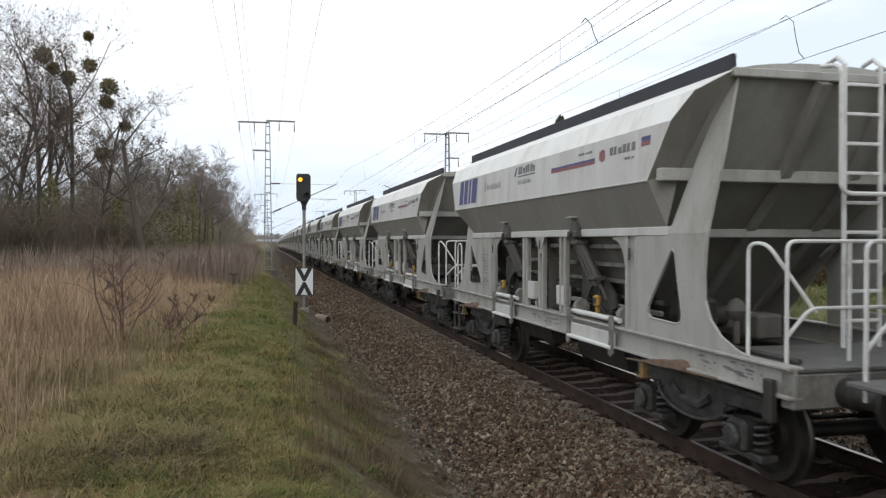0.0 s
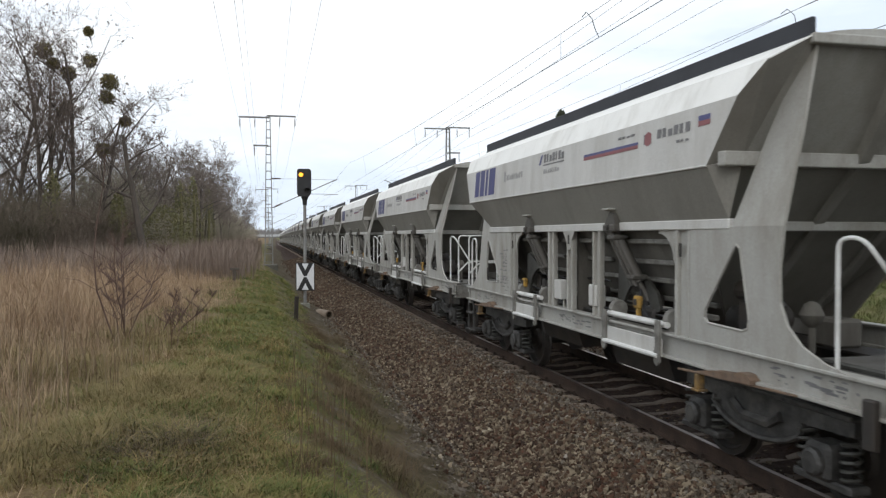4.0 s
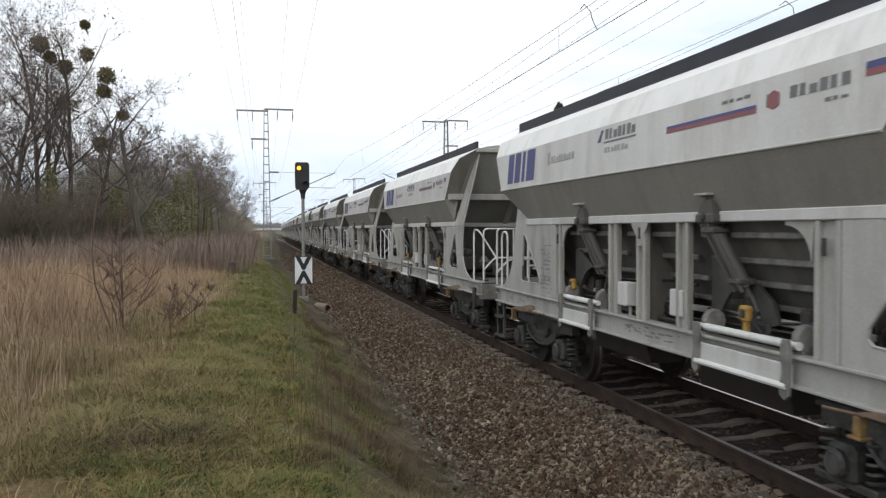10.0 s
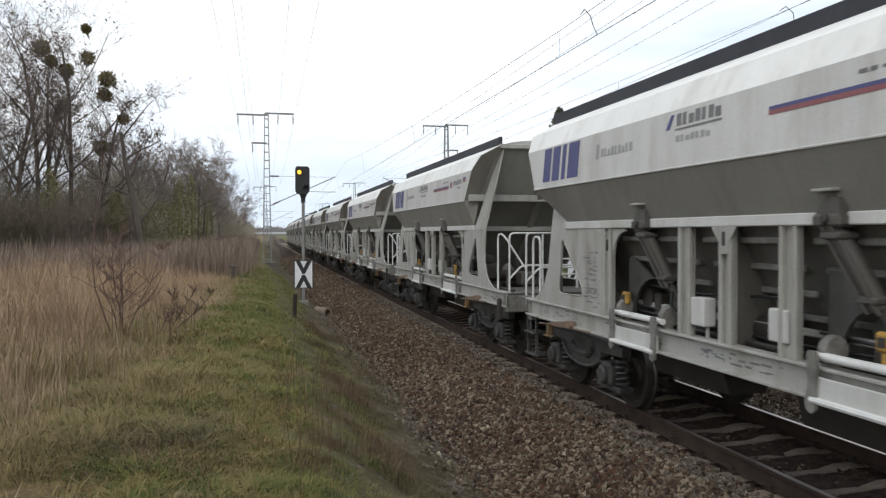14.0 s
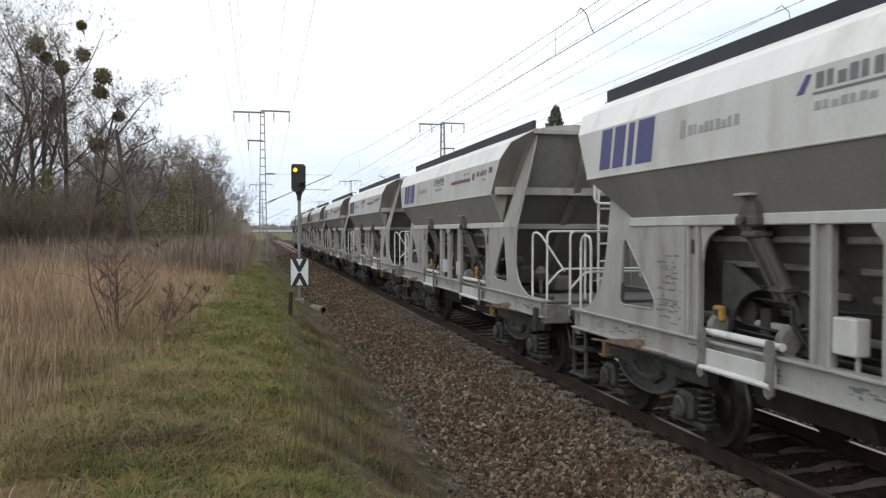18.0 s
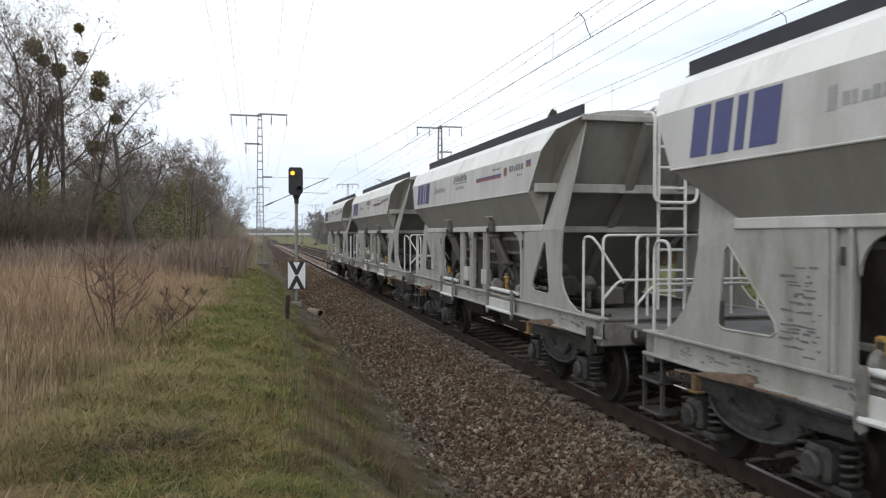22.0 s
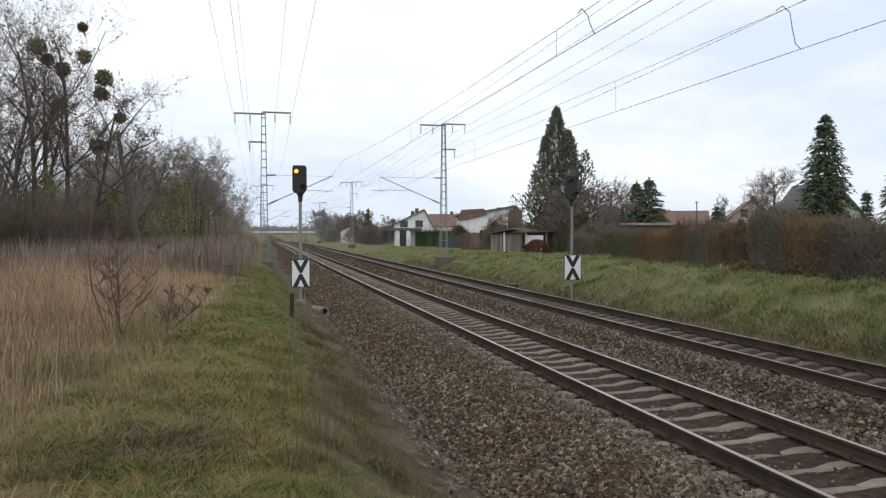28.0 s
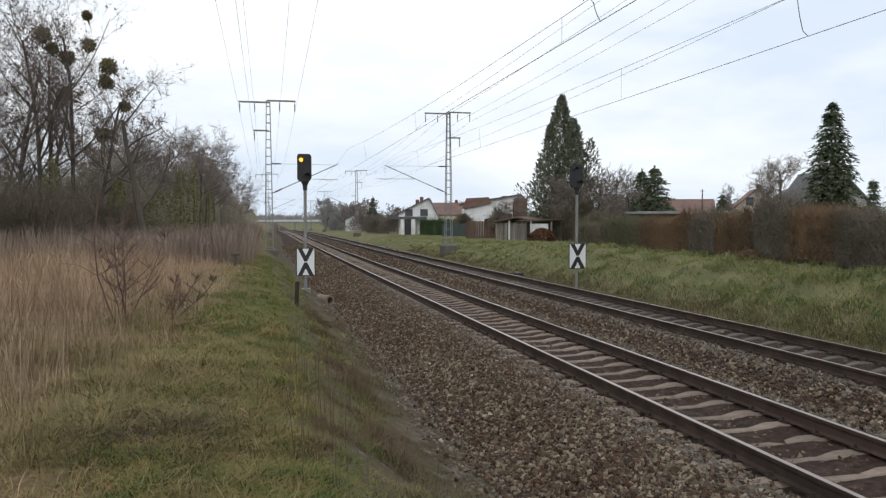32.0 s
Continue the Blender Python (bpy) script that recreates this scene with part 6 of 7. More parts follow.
def branchy(seed, stems):
    """Crooked stems, each (lean, height), with forked side shoots set at an open angle."""
    rnd = random.Random(seed)
    s = Shape()
    for lean, h in stems:
        d = Vector((lean, rnd.uniform(-0.3, 0.3), 1)).normalized()
        pts = [Vector((lean * 0.12 + rnd.gauss(0, 0.03), rnd.gauss(0, 0.05), -0.05))]
        for i in range(7):
            d = (d + Vector((rnd.gauss(0, 0.09), rnd.gauss(0, 0.09), 0.04))).normalized()
            pts.append(pts[-1] + d * h / 7)
        s.tube(pts, 0.0115, 5, r_end=0.0045, caps=False)
        for k in range(13):
            f = 0.2 + 0.75 * rnd.random()
            i = min(6, int(f * 7))
            b = pts[i].lerp(pts[i + 1], f * 7 - i)
            a = rnd.choice((-1, 1)) * rnd.uniform(0.5, 1.1)
            e = Vector((math.sin(a), rnd.gauss(0, 0.4), math.cos(a))).normalized()
            m = b + e * rnd.uniform(0.12, 0.32) * h * (1.15 - f)
            t = m + (e + Vector((0, 0, 0.5))).normalized() * rnd.uniform(0.1, 0.22) * h * (1.2 - f)
            s.tube([b, m, t], 0.0065, 4, r_end=0.003, caps=False)
            for _ in range(7):
                q = b.lerp(m, rnd.uniform(0.2, 1))
                cone_twig(s, q, q + (e + Vector((rnd.gauss(0, 0.6), rnd.gauss(0, 0.6), 0.4))).normalized() * rnd.uniform(0.08, 0.25), 0.004)
        for _ in range(10):
            q = pts[rnd.randrange(1, 7)].lerp(pts[-1], rnd.random() * 0.3)
            cone_twig(s, q, q + Vector((rnd.gauss(0, 1), rnd.gauss(0, 1), 0.6)).normalized() * rnd.uniform(0.04, 0.12), 0.0045)
    return s


def sapling(seed):
    """One thin bowed stem with short spurs."""
    rnd = random.Random(seed)
    line = [Vector(p) for p in ((0, 0, -0.05), (-0.13, 0, 0.35), (-0.27, 0, 0.8), (-0.31, 0, 1.3), (-0.26, 0, 1.85), (-0.17, 0, 2.4), (-0.12, 0, 2.95))]
    s = Shape().tube(line, 0.017, 6, r_end=0.006, caps=False)
    for _ in range(60):
        i = rnd.randrange(1, 6)
        q = line[i].lerp(line[i + 1], rnd.random())
        cone_twig(s, q, q + Vector((rnd.gauss(0, 1), rnd.gauss(0, 1), 0.7)).normalized() * rnd.uniform(0.03, 0.10), 0.006)
    for side, z in ((-1, 1), (1, 1), (-1, 2), (1, 3), (-1, 3)):
        q = line[z + 1]
        s.tube([q, q + Vector((side * 0.28, 0.1, 0.16)), q + Vector((side * 0.55, 0.1, 0.2))], 0.006, 4, r_end=0.003, caps=False)
    return s


whole("shrub", branchy(5, ((-0.28, 1.3), (-0.10, 1.75), (0.06, 1.9), (0.22, 2.0), (0.42, 1.7))), REDTWIG, "thin reddish-brown leafless shrub standing in dry grass", "shrub", at=pose(-7.75, 13.2, level(-7.75, 13.2)))
whole("sapling", sapling(9), REDTWIG, "tall thin bare sapling in the dry grass", "sapling", at=pose(-7.85, 13.1, level(-7.85, 13.1)))
whole("shrub", branchy(12, ((0.5, 0.85), (0.9, 0.95), (1.3, 1.05))), REDTWIG, "low arching reddish-brown shrub in dry grass", "shrub", at=pose(-7.25, 13.4, level(-7.25, 13.4)))

# ---- behind the tracks: conifers, hedges, houses
CONIFER = island_ramp("dark_green_needles", [(0.04, 0.056, 0.034), (0.078, 0.10, 0.056), (0.135, 0.15, 0.088), (0.06, 0.08, 0.048)], 0.8)
GREYGREEN = island_ramp("grey_green_thuja_sprays", [(0.08, 0.092, 0.068), (0.13, 0.145, 0.10), (0.20, 0.205, 0.15), (0.105, 0.108, 0.082)], 0.8)


def spruce(seed, height, radius, layers, per, droop=0.35, material_=None, label="", x=0.0, y=0.0, group="", start=0.08):
    """Whorls of drooping boughs, each a ragged fan of needle sprays."""
    rnd = random.Random(seed)
    t = thing("conifer", label, "conifer", group, at=pose(x, y, level(x, y)))
    part("trunk", Shape().tube([(0, 0, -0.2), (0, 0, height * 0.5), (0, 0, height * 0.98)], 0.018 * height, 7, r_end=0.012), BARK, t, "dark trunk")
    s = Shape()
    for i in range(layers):
        f = start + (1 - start) * (i + rnd.uniform(-0.3, 0.3)) / layers
        z, reach = height * f, radius * (1 - f) ** 0.85 * rnd.uniform(0.72, 1.12) + 0.08
        for j in range(per):
            a = 2 * math.pi * (j + rnd.random()) / per
            r = reach * rnd.uniform(0.65, 1.1)
            d = Vector((math.cos(a), math.sin(a), 0))
            side = Vector((-d.y, d.x, 0))
            n = max(3, int(r / 0.16))
            for k in range(1, n + 1):
                g = k / n
                c = d * r * g + Vector((0, 0, z + 0.16 * r * g - droop * r * g * g))
                for m in (-1, 1, 0):
                    q = c + side * m * 0.34 * r * (1.05 - g) * rnd.uniform(0.4, 1) + Vector((rnd.gauss(0, 0.04), rnd.gauss(0, 0.04), rnd.gauss(0, 0.05)))
                    e = (d * 0.9 + side * m * 0.6 + Vector((0, 0, -0.45 + rnd.gauss(0, 0.25)))).normalized() * rnd.uniform(0.15, 0.32)
                    w = e.cross(Vector((rnd.gauss(0, 0.5), rnd.gauss(0, 0.5), 1))).normalized() * rnd.uniform(0.035, 0.075)
                    s.add([q - w, q + w, q + e + w * 0.3, q + e - w * 0.3], [(0, 1, 2, 3)])
    for k in range(24):
        q = Vector((rnd.gauss(0, 0.03), rnd.gauss(0, 0.03), height * rnd.uniform(0.9, 1.0)))
        e = Vector((rnd.gauss(0, 0.5), rnd.gauss(0, 0.5), 0.9)).normalized() * rnd.uniform(0.15, 0.3)
        w = e.orthogonal().normalized() * 0.04
        s.add([q - w, q + w, q + e + w * 0.3, q + e - w * 0.3], [(0, 1, 2, 3)])
    part("crown", s, material_ or CONIFER, t, "layered dark green needle boughs")
    return t


def thuja(seed, height, radius, x, y, label, count=19000):
    """A tall ragged cone of upright sprays with gaps, several leaders."""
    rnd = random.Random(seed)
    t = thing("conifer", label, "conifer", "conifers in the gardens", at=pose(x, y, level(x, y)))
    part("trunk", Shape().tube([(0, 0, -0.2), (0, 0, height * 0.9)], 0.2, 7, r_end=0.03), BARK, t, "dark trunk")
    s = Shape()
    leaders = [(-0.05, 0.0, 1.0, 0.9), (0.20, 0.0, 0.84, 0.80), (-0.26, 0.1, 0.80, 0.65), (0.50, -0.2, 0.70, 0.72), (-0.55, -0.2, 0.52, 0.6)]
    for _ in range(count):
        lx, ly, lh, lr = leaders[min(4, int(abs(rnd.gauss(0, 1.7))))]
        f = rnd.random() ** 1.15
        a = rnd.uniform(0, 2 * math.pi)
        lump = 0.78 + 0.75 * noise.noise((math.cos(a) * 1.8 + seed + lx * 9, math.sin(a) * 1.8, f * 7))
        r = radius * lr * min(1.0, (1 - f) ** 0.75 * 1.02) * lump * rnd.uniform(0.55, 1.0)
        p = Vector((lx * radius + r * math.cos(a), ly * radius + r * math.sin(a), 0.1 + height * lh * f))
        e = Vector((math.cos(a) * 0.5 + rnd.gauss(0, 0.25), math.sin(a) * 0.5 + rnd.gauss(0, 0.25), rnd.uniform(0.3, 1.0))).normalized() * rnd.uniform(0.16, 0.4)
        w = e.cross(Vector((rnd.gauss(0, 1), rnd.gauss(0, 1), rnd.gauss(0, 1)))).normalized() * rnd.uniform(0.035, 0.085)
        s.add([p - w * 0.4, p + w * 0.4, p + e * 0.6 + w, p + e, p + e * 0.6 - w], [(0, 1, 2, 3, 4)])
    part("crown", s, GREYGREEN, t, "ragged grey-green upright sprays")
    return t


thuja(4, 12.6, 4.3, 20.6, 64.0, "tall ragged grey-green conifer beside the hedge")
spruce(2, 8.95, 2.75, 38, 15, 0.34, None, "tall dark green spruce behind the brown hedge", 28.8, 41.0, "conifers in the gardens", 0.12)
spruce(3, 5.9, 2.7, 26, 14, 0.25, None, "dark green conifer behind a flat shed roof", 24.2, 54.5, "conifers in the gardens")
spruce(5, 5.7, 2.1, 24, 13, 0.25, None, "slim dark green conifer behind a flat shed roof", 23.35, 55.0, "conifers in the gardens")
spruce(6, 5.0, 1.0, 20, 9, 0.25, None, "small dark green conifer beside a house", 40.6, 50.5, "conifers in the gardens")
spruce(7, 6.2, 1.6, 26, 10, 0.30, GREYGREEN, "grey-green conifer at the garden's end", 30.6, 37.2, "conifers in the gardens")
spruce(8, 6.9, 1.9, 26, 10, 0.25, None, "dark green conifer beyond the gardens", 16.0, 149.0, "conifers in the gardens")
spruce(9, 3.6, 1.0, 18, 9, 0.25, None, "small dark conifer behind a garden roof", 27.5, 50.5, "conifers in the gardens")
# twigs beyond 180 m: haze is mixed into their pale grey
HAZETWIG = material("haze_paled_distant_twigs", (0.20, 0.19, 0.185), (0.30, 0.288, 0.28), 0.5, 0.9, 0.0)
for i, (x, y, h) in enumerate(((20.4, 63.4, 6.0), (19.4, 60.5, 5.6), (21.8, 60.0, 6.2), (23.4, 61.0, 5.6), (24.4, 60.0, 4.8), (20.4, 61.2, 6.8), (16.9, 72.0, 3.6), (36.0, 62.0, 5.5), (22.6, 59.5, 6.6), (18.0, 49.5, 3.6), (20.8, 52.0, 4.6), (20.6, 77.0, 5.0), (17.0, 160.0, 7.0), (22.0, 160.0, 6.0), (14.6, 175.0, 7.0), (15.0, 215.0, 6.5), (19.0, 222.0, 8.0), (24.0, 235.0, 8.5), (18.0, 262.0, 8.5), (26.0, 275.0, 10.0), (14.8, 240.0, 6.5), (15.2, 250.0, 10.5), (13.9, 192.0, 6.0), (22.0, 300.0, 12.0), (27.0, 330.0, 12.0))):
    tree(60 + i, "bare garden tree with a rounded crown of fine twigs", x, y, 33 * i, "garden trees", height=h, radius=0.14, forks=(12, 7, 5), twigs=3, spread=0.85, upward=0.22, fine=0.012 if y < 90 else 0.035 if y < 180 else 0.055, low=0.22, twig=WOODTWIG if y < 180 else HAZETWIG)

tree(90, "bare round-crowned garden tree with dense fine twigs", 35.2, 54.6, 0, "garden trees", height=7.4, radius=0.16, forks=(20, 9, 6), twigs=3, spread=0.8, upward=0.3, fine=0.0065, low=0.14, bent=0.2, twig=WOODTWIG)
HEDGE = island_ramp("brown_beech_hedge_leaves", [(0.085, 0.067, 0.047), (0.122, 0.088, 0.057), (0.165, 0.111, 0.067), (0.20, 0.13, 0.076), (0.24, 0.17, 0.108)], 0.9, 0.5)
HEDGEGREY = island_ramp("grey_brown_bare_hedge", [(0.075, 0.066, 0.05), (0.11, 0.105, 0.07), (0.15, 0.125, 0.095), (0.19, 0.158, 0.125)], 0.9, 0.5)
# core colour holds the shade between the hedge's twigs
HEDGECORE = material("shade_dark_hedge_core", (0.04, 0.032, 0.025), (0.07, 0.054, 0.042), 3.0, 0.95, 0.3)


def hedge(x0, y0, x1, y1, h, depth, leaf_material, label, seed, count=5200, core_high=0.62, core_material=None, wobble=1.0):
    """A ragged hedge: a filler core coloured dark as inner shade, and thousands of twigs and leaves standing out of it.
    """
    rnd = random.Random(seed)
    a, b = Vector((x0, y0, 0)), Vector((x1, y1, 0))
    along = (b - a)
    length = along.length
    along.normalize()
    across = Vector((along.y, -along.x, 0))
    t = thing("hedge", label, "hedge", "garden hedges")
    core = Shape()
    n = max(3, int(length / 1.2))
    rows = []
    for i in range(n + 1):
        p = a + along * length * i / n
        z = level(p.x, p.y)
        k = core_high + 0.12 * wobble * noise.noise((p.x, p.y, seed))
        rows.append([p - across * depth * 0.36 + Vector((0, 0, z - 0.1)), p - across * depth * 0.34 + Vector((0, 0, z + h * k)), p + across * depth * 0.34 + Vector((0, 0, z + h * k)), p + across * depth * 0.36 + Vector((0, 0, z - 0.1))])
    core.v = [tuple(q) for r in rows for q in r]
    core.f = [(i * 4 + j, i * 4 + j + 1, i * 4 + j + 5, i * 4 + j + 4) for i in range(n) for j in range(3)] + [(0, 1, 2, 3), (n * 4 + 3, n * 4 + 2, n * 4 + 1, n * 4)]
    core.k = [0] * len(core.f)
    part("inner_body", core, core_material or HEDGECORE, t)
    s = Shape()
    for _ in range(count):
        f, g = rnd.random(), rnd.random()
        p = a + along * length * f
        top = h * (0.93 + wobble * 0.36 * noise.noise((p.x * 0.55, p.y * 0.55, seed)) + wobble * 0.2 * noise.noise((p.x * 1.6, p.y * 1.6, seed)))
        if g < 0.25:
            o = rnd.uniform(-0.5, 0.5)
            o, z = o * depth, top * rnd.uniform(0.7, 1.06) * (1.04 - 0.9 * o * o)
        else:
            o, z = (-0.5 if g < 0.85 else 0.5) * depth * (0.85 + 0.3 * noise.noise((p.x * 1.5, p.y * 1.5, z_seed(seed)))) * rnd.uniform(0.7, 1.05), top * rnd.random()
        q = p + across * o + Vector((0, 0, level(p.x, p.y) + z))
        if rnd.random() < 0.7:
            d = Vector((rnd.gauss(0, 0.5), rnd.gauss(0, 0.5), 1)).normalized()
            cone_twig(s, q, q + d * rnd.uniform(0.12, 0.5), 0.006)
        else:
            m = Vector((rnd.gauss(0, 1), rnd.gauss(0, 1), rnd.gauss(0, 1))).normalized()
            u = m.orthogonal().normalized() * rnd.uniform(0.018, 0.04)
            w = m.cross(u) * 1.4
            s.add([q - u, q - w, q + u, q + w], [(0, 1, 2, 3)])
    part("foliage", s, leaf_material, t, "ragged brown leaves and twigs")
    return t


def z_seed(k):
    return 5.0 + k


HEDGEGREEN = island_ramp("olive_grey_hedge", [(0.07, 0.07, 0.045), (0.10, 0.10, 0.06), (0.14, 0.128, 0.085), (0.17, 0.15, 0.11)], 0.9, 0.5)
HEDGEDARK = island_ramp("dark_grey_bare_hedge", [(0.082, 0.070, 0.054), (0.118, 0.102, 0.078), (0.152, 0.130, 0.102), (0.195, 0.165, 0.132)], 0.9, 0.5)
hedge(10.85, 11.5, 11.15, 19.0, 1.62, 1.5, HEDGEDARK, "dense dark grey bare hedge on top of the grass bank", 1, 20000)
hedge(11.15, 18.9, 11.4, 21.4, 1.66, 1.5, HEDGE, "reddish-brown bare hedge on top of the grass bank", 11, 9000)
hedge(11.35, 21.2, 11.65, 23.5, 1.78, 1.5, HEDGEDARK, "dark grey bare hedge on top of the grass bank", 12, 9000)
hedge(11.75, 24.0, 12.0, 26.5, 1.58, 1.4, HEDGE, "brown beech hedge on top of the grass bank", 2, 10000)
hedge(12.0, 26.3, 12.2, 28.4, 1.52, 1.4, HEDGEDARK, "dark grey bare hedge on top of the grass bank", 13, 8000)
hedge(12.2, 28.2, 12.65, 33.8, 1.40, 1.3, HEDGE, "brown beech hedge on top of the grass bank", 3, 19000)
hedge(12.7, 33.6, 13.2, 39.2, 1.30, 1.3, HEDGEGREEN, "olive grey-brown hedge on top of the grass bank", 4, 17000)
hedge(13.2, 39.0, 13.9, 44.5, 1.15, 1.3, HEDGEGREY, "low bare hedge before the tall conifer", 5, 15000)
whole("leaf_heap", leafy(19, 700, 0.7, 0.45, 0.3, 0.04), HEDGE, "low heap of brown dead leaves in the hedge's gap", "leaf heap", kind="stuff", at=pose(10.95, 23.6, level(10.95, 23.6)))
whole("fence_post", Shape().block(-0.05, 0.05, -0.05, 0.05, -0.1, 1.45, 0.01), OLDCONCRETE, "grey weathered fence post in the hedge's gap", "post", at=pose(11.4, 23.75, level(11.4, 23.75)))
# green core, dark for the shade inside the clipped hedge
YEWCORE = material("shade_dark_green_hedge_core", (0.03, 0.05, 0.022), (0.055, 0.085, 0.036), 3.0, 0.95, 0.3)
YEW = island_ramp("clipped_dark_green_hedge", [(0.034, 0.058, 0.028), (0.056, 0.088, 0.040), (0.08, 0.115, 0.055)], 0.8)
hedge(22.0, 107.4, 16.9, 108.6, 2.3, 1.2, YEW, "clipped dark green hedge before the white house", 8, 14000, 0.88, YEWCORE, 0.12)

# far bushes and woods carry the haze in their pale colours
HAZEWOOD = island_ramp("haze_paled_far_twigs", [(0.17, 0.162, 0.16), (0.22, 0.213, 0.21), (0.28, 0.272, 0.27)], 0.9)
FARTWIG = island_ramp("haze_dulled_brown_twigs", [(0.12, 0.105, 0.09), (0.16, 0.14, 0.12), (0.20, 0.175, 0.155)], 0.9, 0.3)
for i, (x, y, rx, h) in enumerate(((13.0, 124.0, 2.2, 2.5), (15.0, 121.0, 2.6, 2.9), (13.9, 135.0, 2.6, 2.8), (15.8, 142.0, 3.2, 3.0), (17.0, 152.0, 3.8, 3.6), (16.0, 168.0, 3.6, 3.4), (20.4, 60.0, 2.6, 3.8), (23.2, 59.4, 2.3, 3.4),
                                 (15.0, 45.4, 1.6, 1.7), (18.4, 90.0, 1.8, 2.6), (21.0, 84.0, 1.8, 2.8), (25.4, 60.6, 1.9, 2.8), (21.0, 190.0, 3.0, 3.5), (12.6, 188.0, 2.4, 2.8), (14.5, 200.0, 3.0, 3.6), (17.0, 205.0, 3.4, 3.8))):
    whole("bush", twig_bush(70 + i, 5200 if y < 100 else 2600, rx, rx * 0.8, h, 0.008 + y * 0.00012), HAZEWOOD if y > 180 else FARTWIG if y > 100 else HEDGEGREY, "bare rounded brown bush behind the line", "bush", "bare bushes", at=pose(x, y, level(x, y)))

PLASTER = material("white_house_plaster", (0.68, 0.69, 0.70), (0.78, 0.79, 0.80), 0.8, 0.85, 0.2, 30, dirt=(0.45, 0.44, 0.42), dirt_size=0.6)
YELLOWWALL = material("pale_yellow_plaster", (0.48, 0.43, 0.36), (0.56, 0.51, 0.44), 0.8, 0.85, 0.2, 30)
GREYWALL = material("grey_plaster", (0.30, 0.30, 0.29), (0.38, 0.38, 0.37), 0.8, 0.85, 0.2, 30)
TILE_RED = material("dull_red_roof_tiles", (0.15, 0.085, 0.07), (0.21, 0.122, 0.102), 2.5, 0.8, 0.6, 14, dirt=(0.09, 0.06, 0.05), dirt_size=1.0)
TILE_GREY = material("dark_grey_roof_tiles", (0.07, 0.072, 0.075), (0.12, 0.122, 0.125), 2.5, 0.75, 0.6, 14)
BRICK = material("red_brown_brick", (0.12, 0.062, 0.05), (0.18, 0.095, 0.078), 4.0, 0.85, 0.5, 20)
GLASS = material("dark_window_glass", (0.03, 0.035, 0.04), (0.05, 0.055, 0.06), 1.0, 0.08, 0.0)
TIMBER = material("weathered_grey_boards", (0.10, 0.088, 0.075), (0.25, 0.23, 0.205), 3.0, 0.9, 0.4, 30, stretch_to=(3, 3, 0.3), per_object=0.45)
BROWNWOOD = material("brown_wooden_fence", (0.075, 0.048, 0.034), (0.13, 0.085, 0.06), 3.0, 0.85, 0.3, 30, stretch_to=(3, 3, 0.3), per_object=0.2)
FELT = material("grey_roofing_felt", (0.16, 0.16, 0.155), (0.26, 0.26, 0.25), 2.0, 0.9, 0.3, 30)


def house(x, y, turn, wide, deep, eave_l, eave_r, ridge, ridge_at, wall, roof, label, windows=(), chimneys=(), z=None, overhang=0.35):
    """Gabled house; its gable faces the viewer. Local x runs across the gable, y into the depth."""
    z = level(x, y) - 0.1 if z is None else z
    h = thing("house", label, "house", "houses behind the line", at=pose(x, y, z, 0, 0, turn))
    body = [(0, 0), (wide, 0), (wide, eave_r), (ridge_at, ridge), (0, eave_l)]
    part("wall", Shape().prism(body, 0, deep, 1), wall, h, "plastered gable wall")
    for (xa, za), (xb, zb) in (((0, eave_l), (ridge_at, ridge)), ((wide, eave_r), (ridge_at, ridge))):
        d = Vector((xb - xa, 0, zb - za)).normalized()
        n = Vector((-d.z, 0, d.x)) * (0.14 if d.x > 0 else -0.14)
        a, b = Vector((xa, 0, za)) - d * overhang, Vector((xb, 0, zb)) + d * 0.05
        r = Shape()
        r.prism([(a.x, a.z), (b.x, b.z), (b.x + n.x, b.z + n.z), (a.x + n.x, a.z + n.z)], -overhang, deep + overhang, 1)
        part("roof", r, roof, h, "tiled roof slope")
    for wx, wz, ww, wh in windows:
        f = part("window", Shape().block(wx - 0.06, wx + ww + 0.06, -0.06, 0.02, wz - 0.06, wz + wh + 0.06, 0.01), PLASTER, h, "white framed window")
        part("pane", Shape().box(wx, wx + ww, -0.075, -0.062, wz, wz + wh), GLASS, f, "dark window pane")
    for cx, cy, cz in chimneys:
        part("chimney", Shape().block(cx - 0.28, cx + 0.28, cy, cy + 0.5, cz - 1.2, cz, 0.02), BRICK, h, "brick chimney")
    return h


white = house(15.2, 116.4, -14, 6.7, 9.0, 3.35, 1.5, 5.65, 4.6, PLASTER, TILE_GREY, "white gabled house with two upper windows", [(1.0, 3.0, 1.15, 1.05), (3.3, 3.0, 1.15, 1.05)], [(3.4, 3.0, 6.0), (2.7, 4.0, 5.6)], 0.1)
part("porch_roof", Shape().prism([(-1.6, 2.55), (4.3, 2.55), (4.3, 2.9), (-0.6, 2.9)], -1.6, -0.05, 1), TILE_GREY, white, "grey lean-to roof")
for px in (0.35, 2.0):
    part("porch_pillar", Shape().block(px, px + 0.62, -1.5, -1.1, 0, 2.55, 0.02), PLASTER, white, "white porch pillar")
# dark sheet added as the shadow under the porch roof
part("garage_door", Shape().block(0.99, 1.98, -1.3, -1.2, 0, 2.5, 0.02), GLASS, white, "dark sheet as the shaded opening between pillars")
house(30.6, 134.0, 68, 8.0, 7.0, 3.3, 3.3, 5.4, 4.0, YELLOWWALL, TILE_RED, "house with a dull red tiled roof", [(1.5, 1.5, 1.1, 1.2)], [(4.0, 2.0, 6.0)], 0.2)
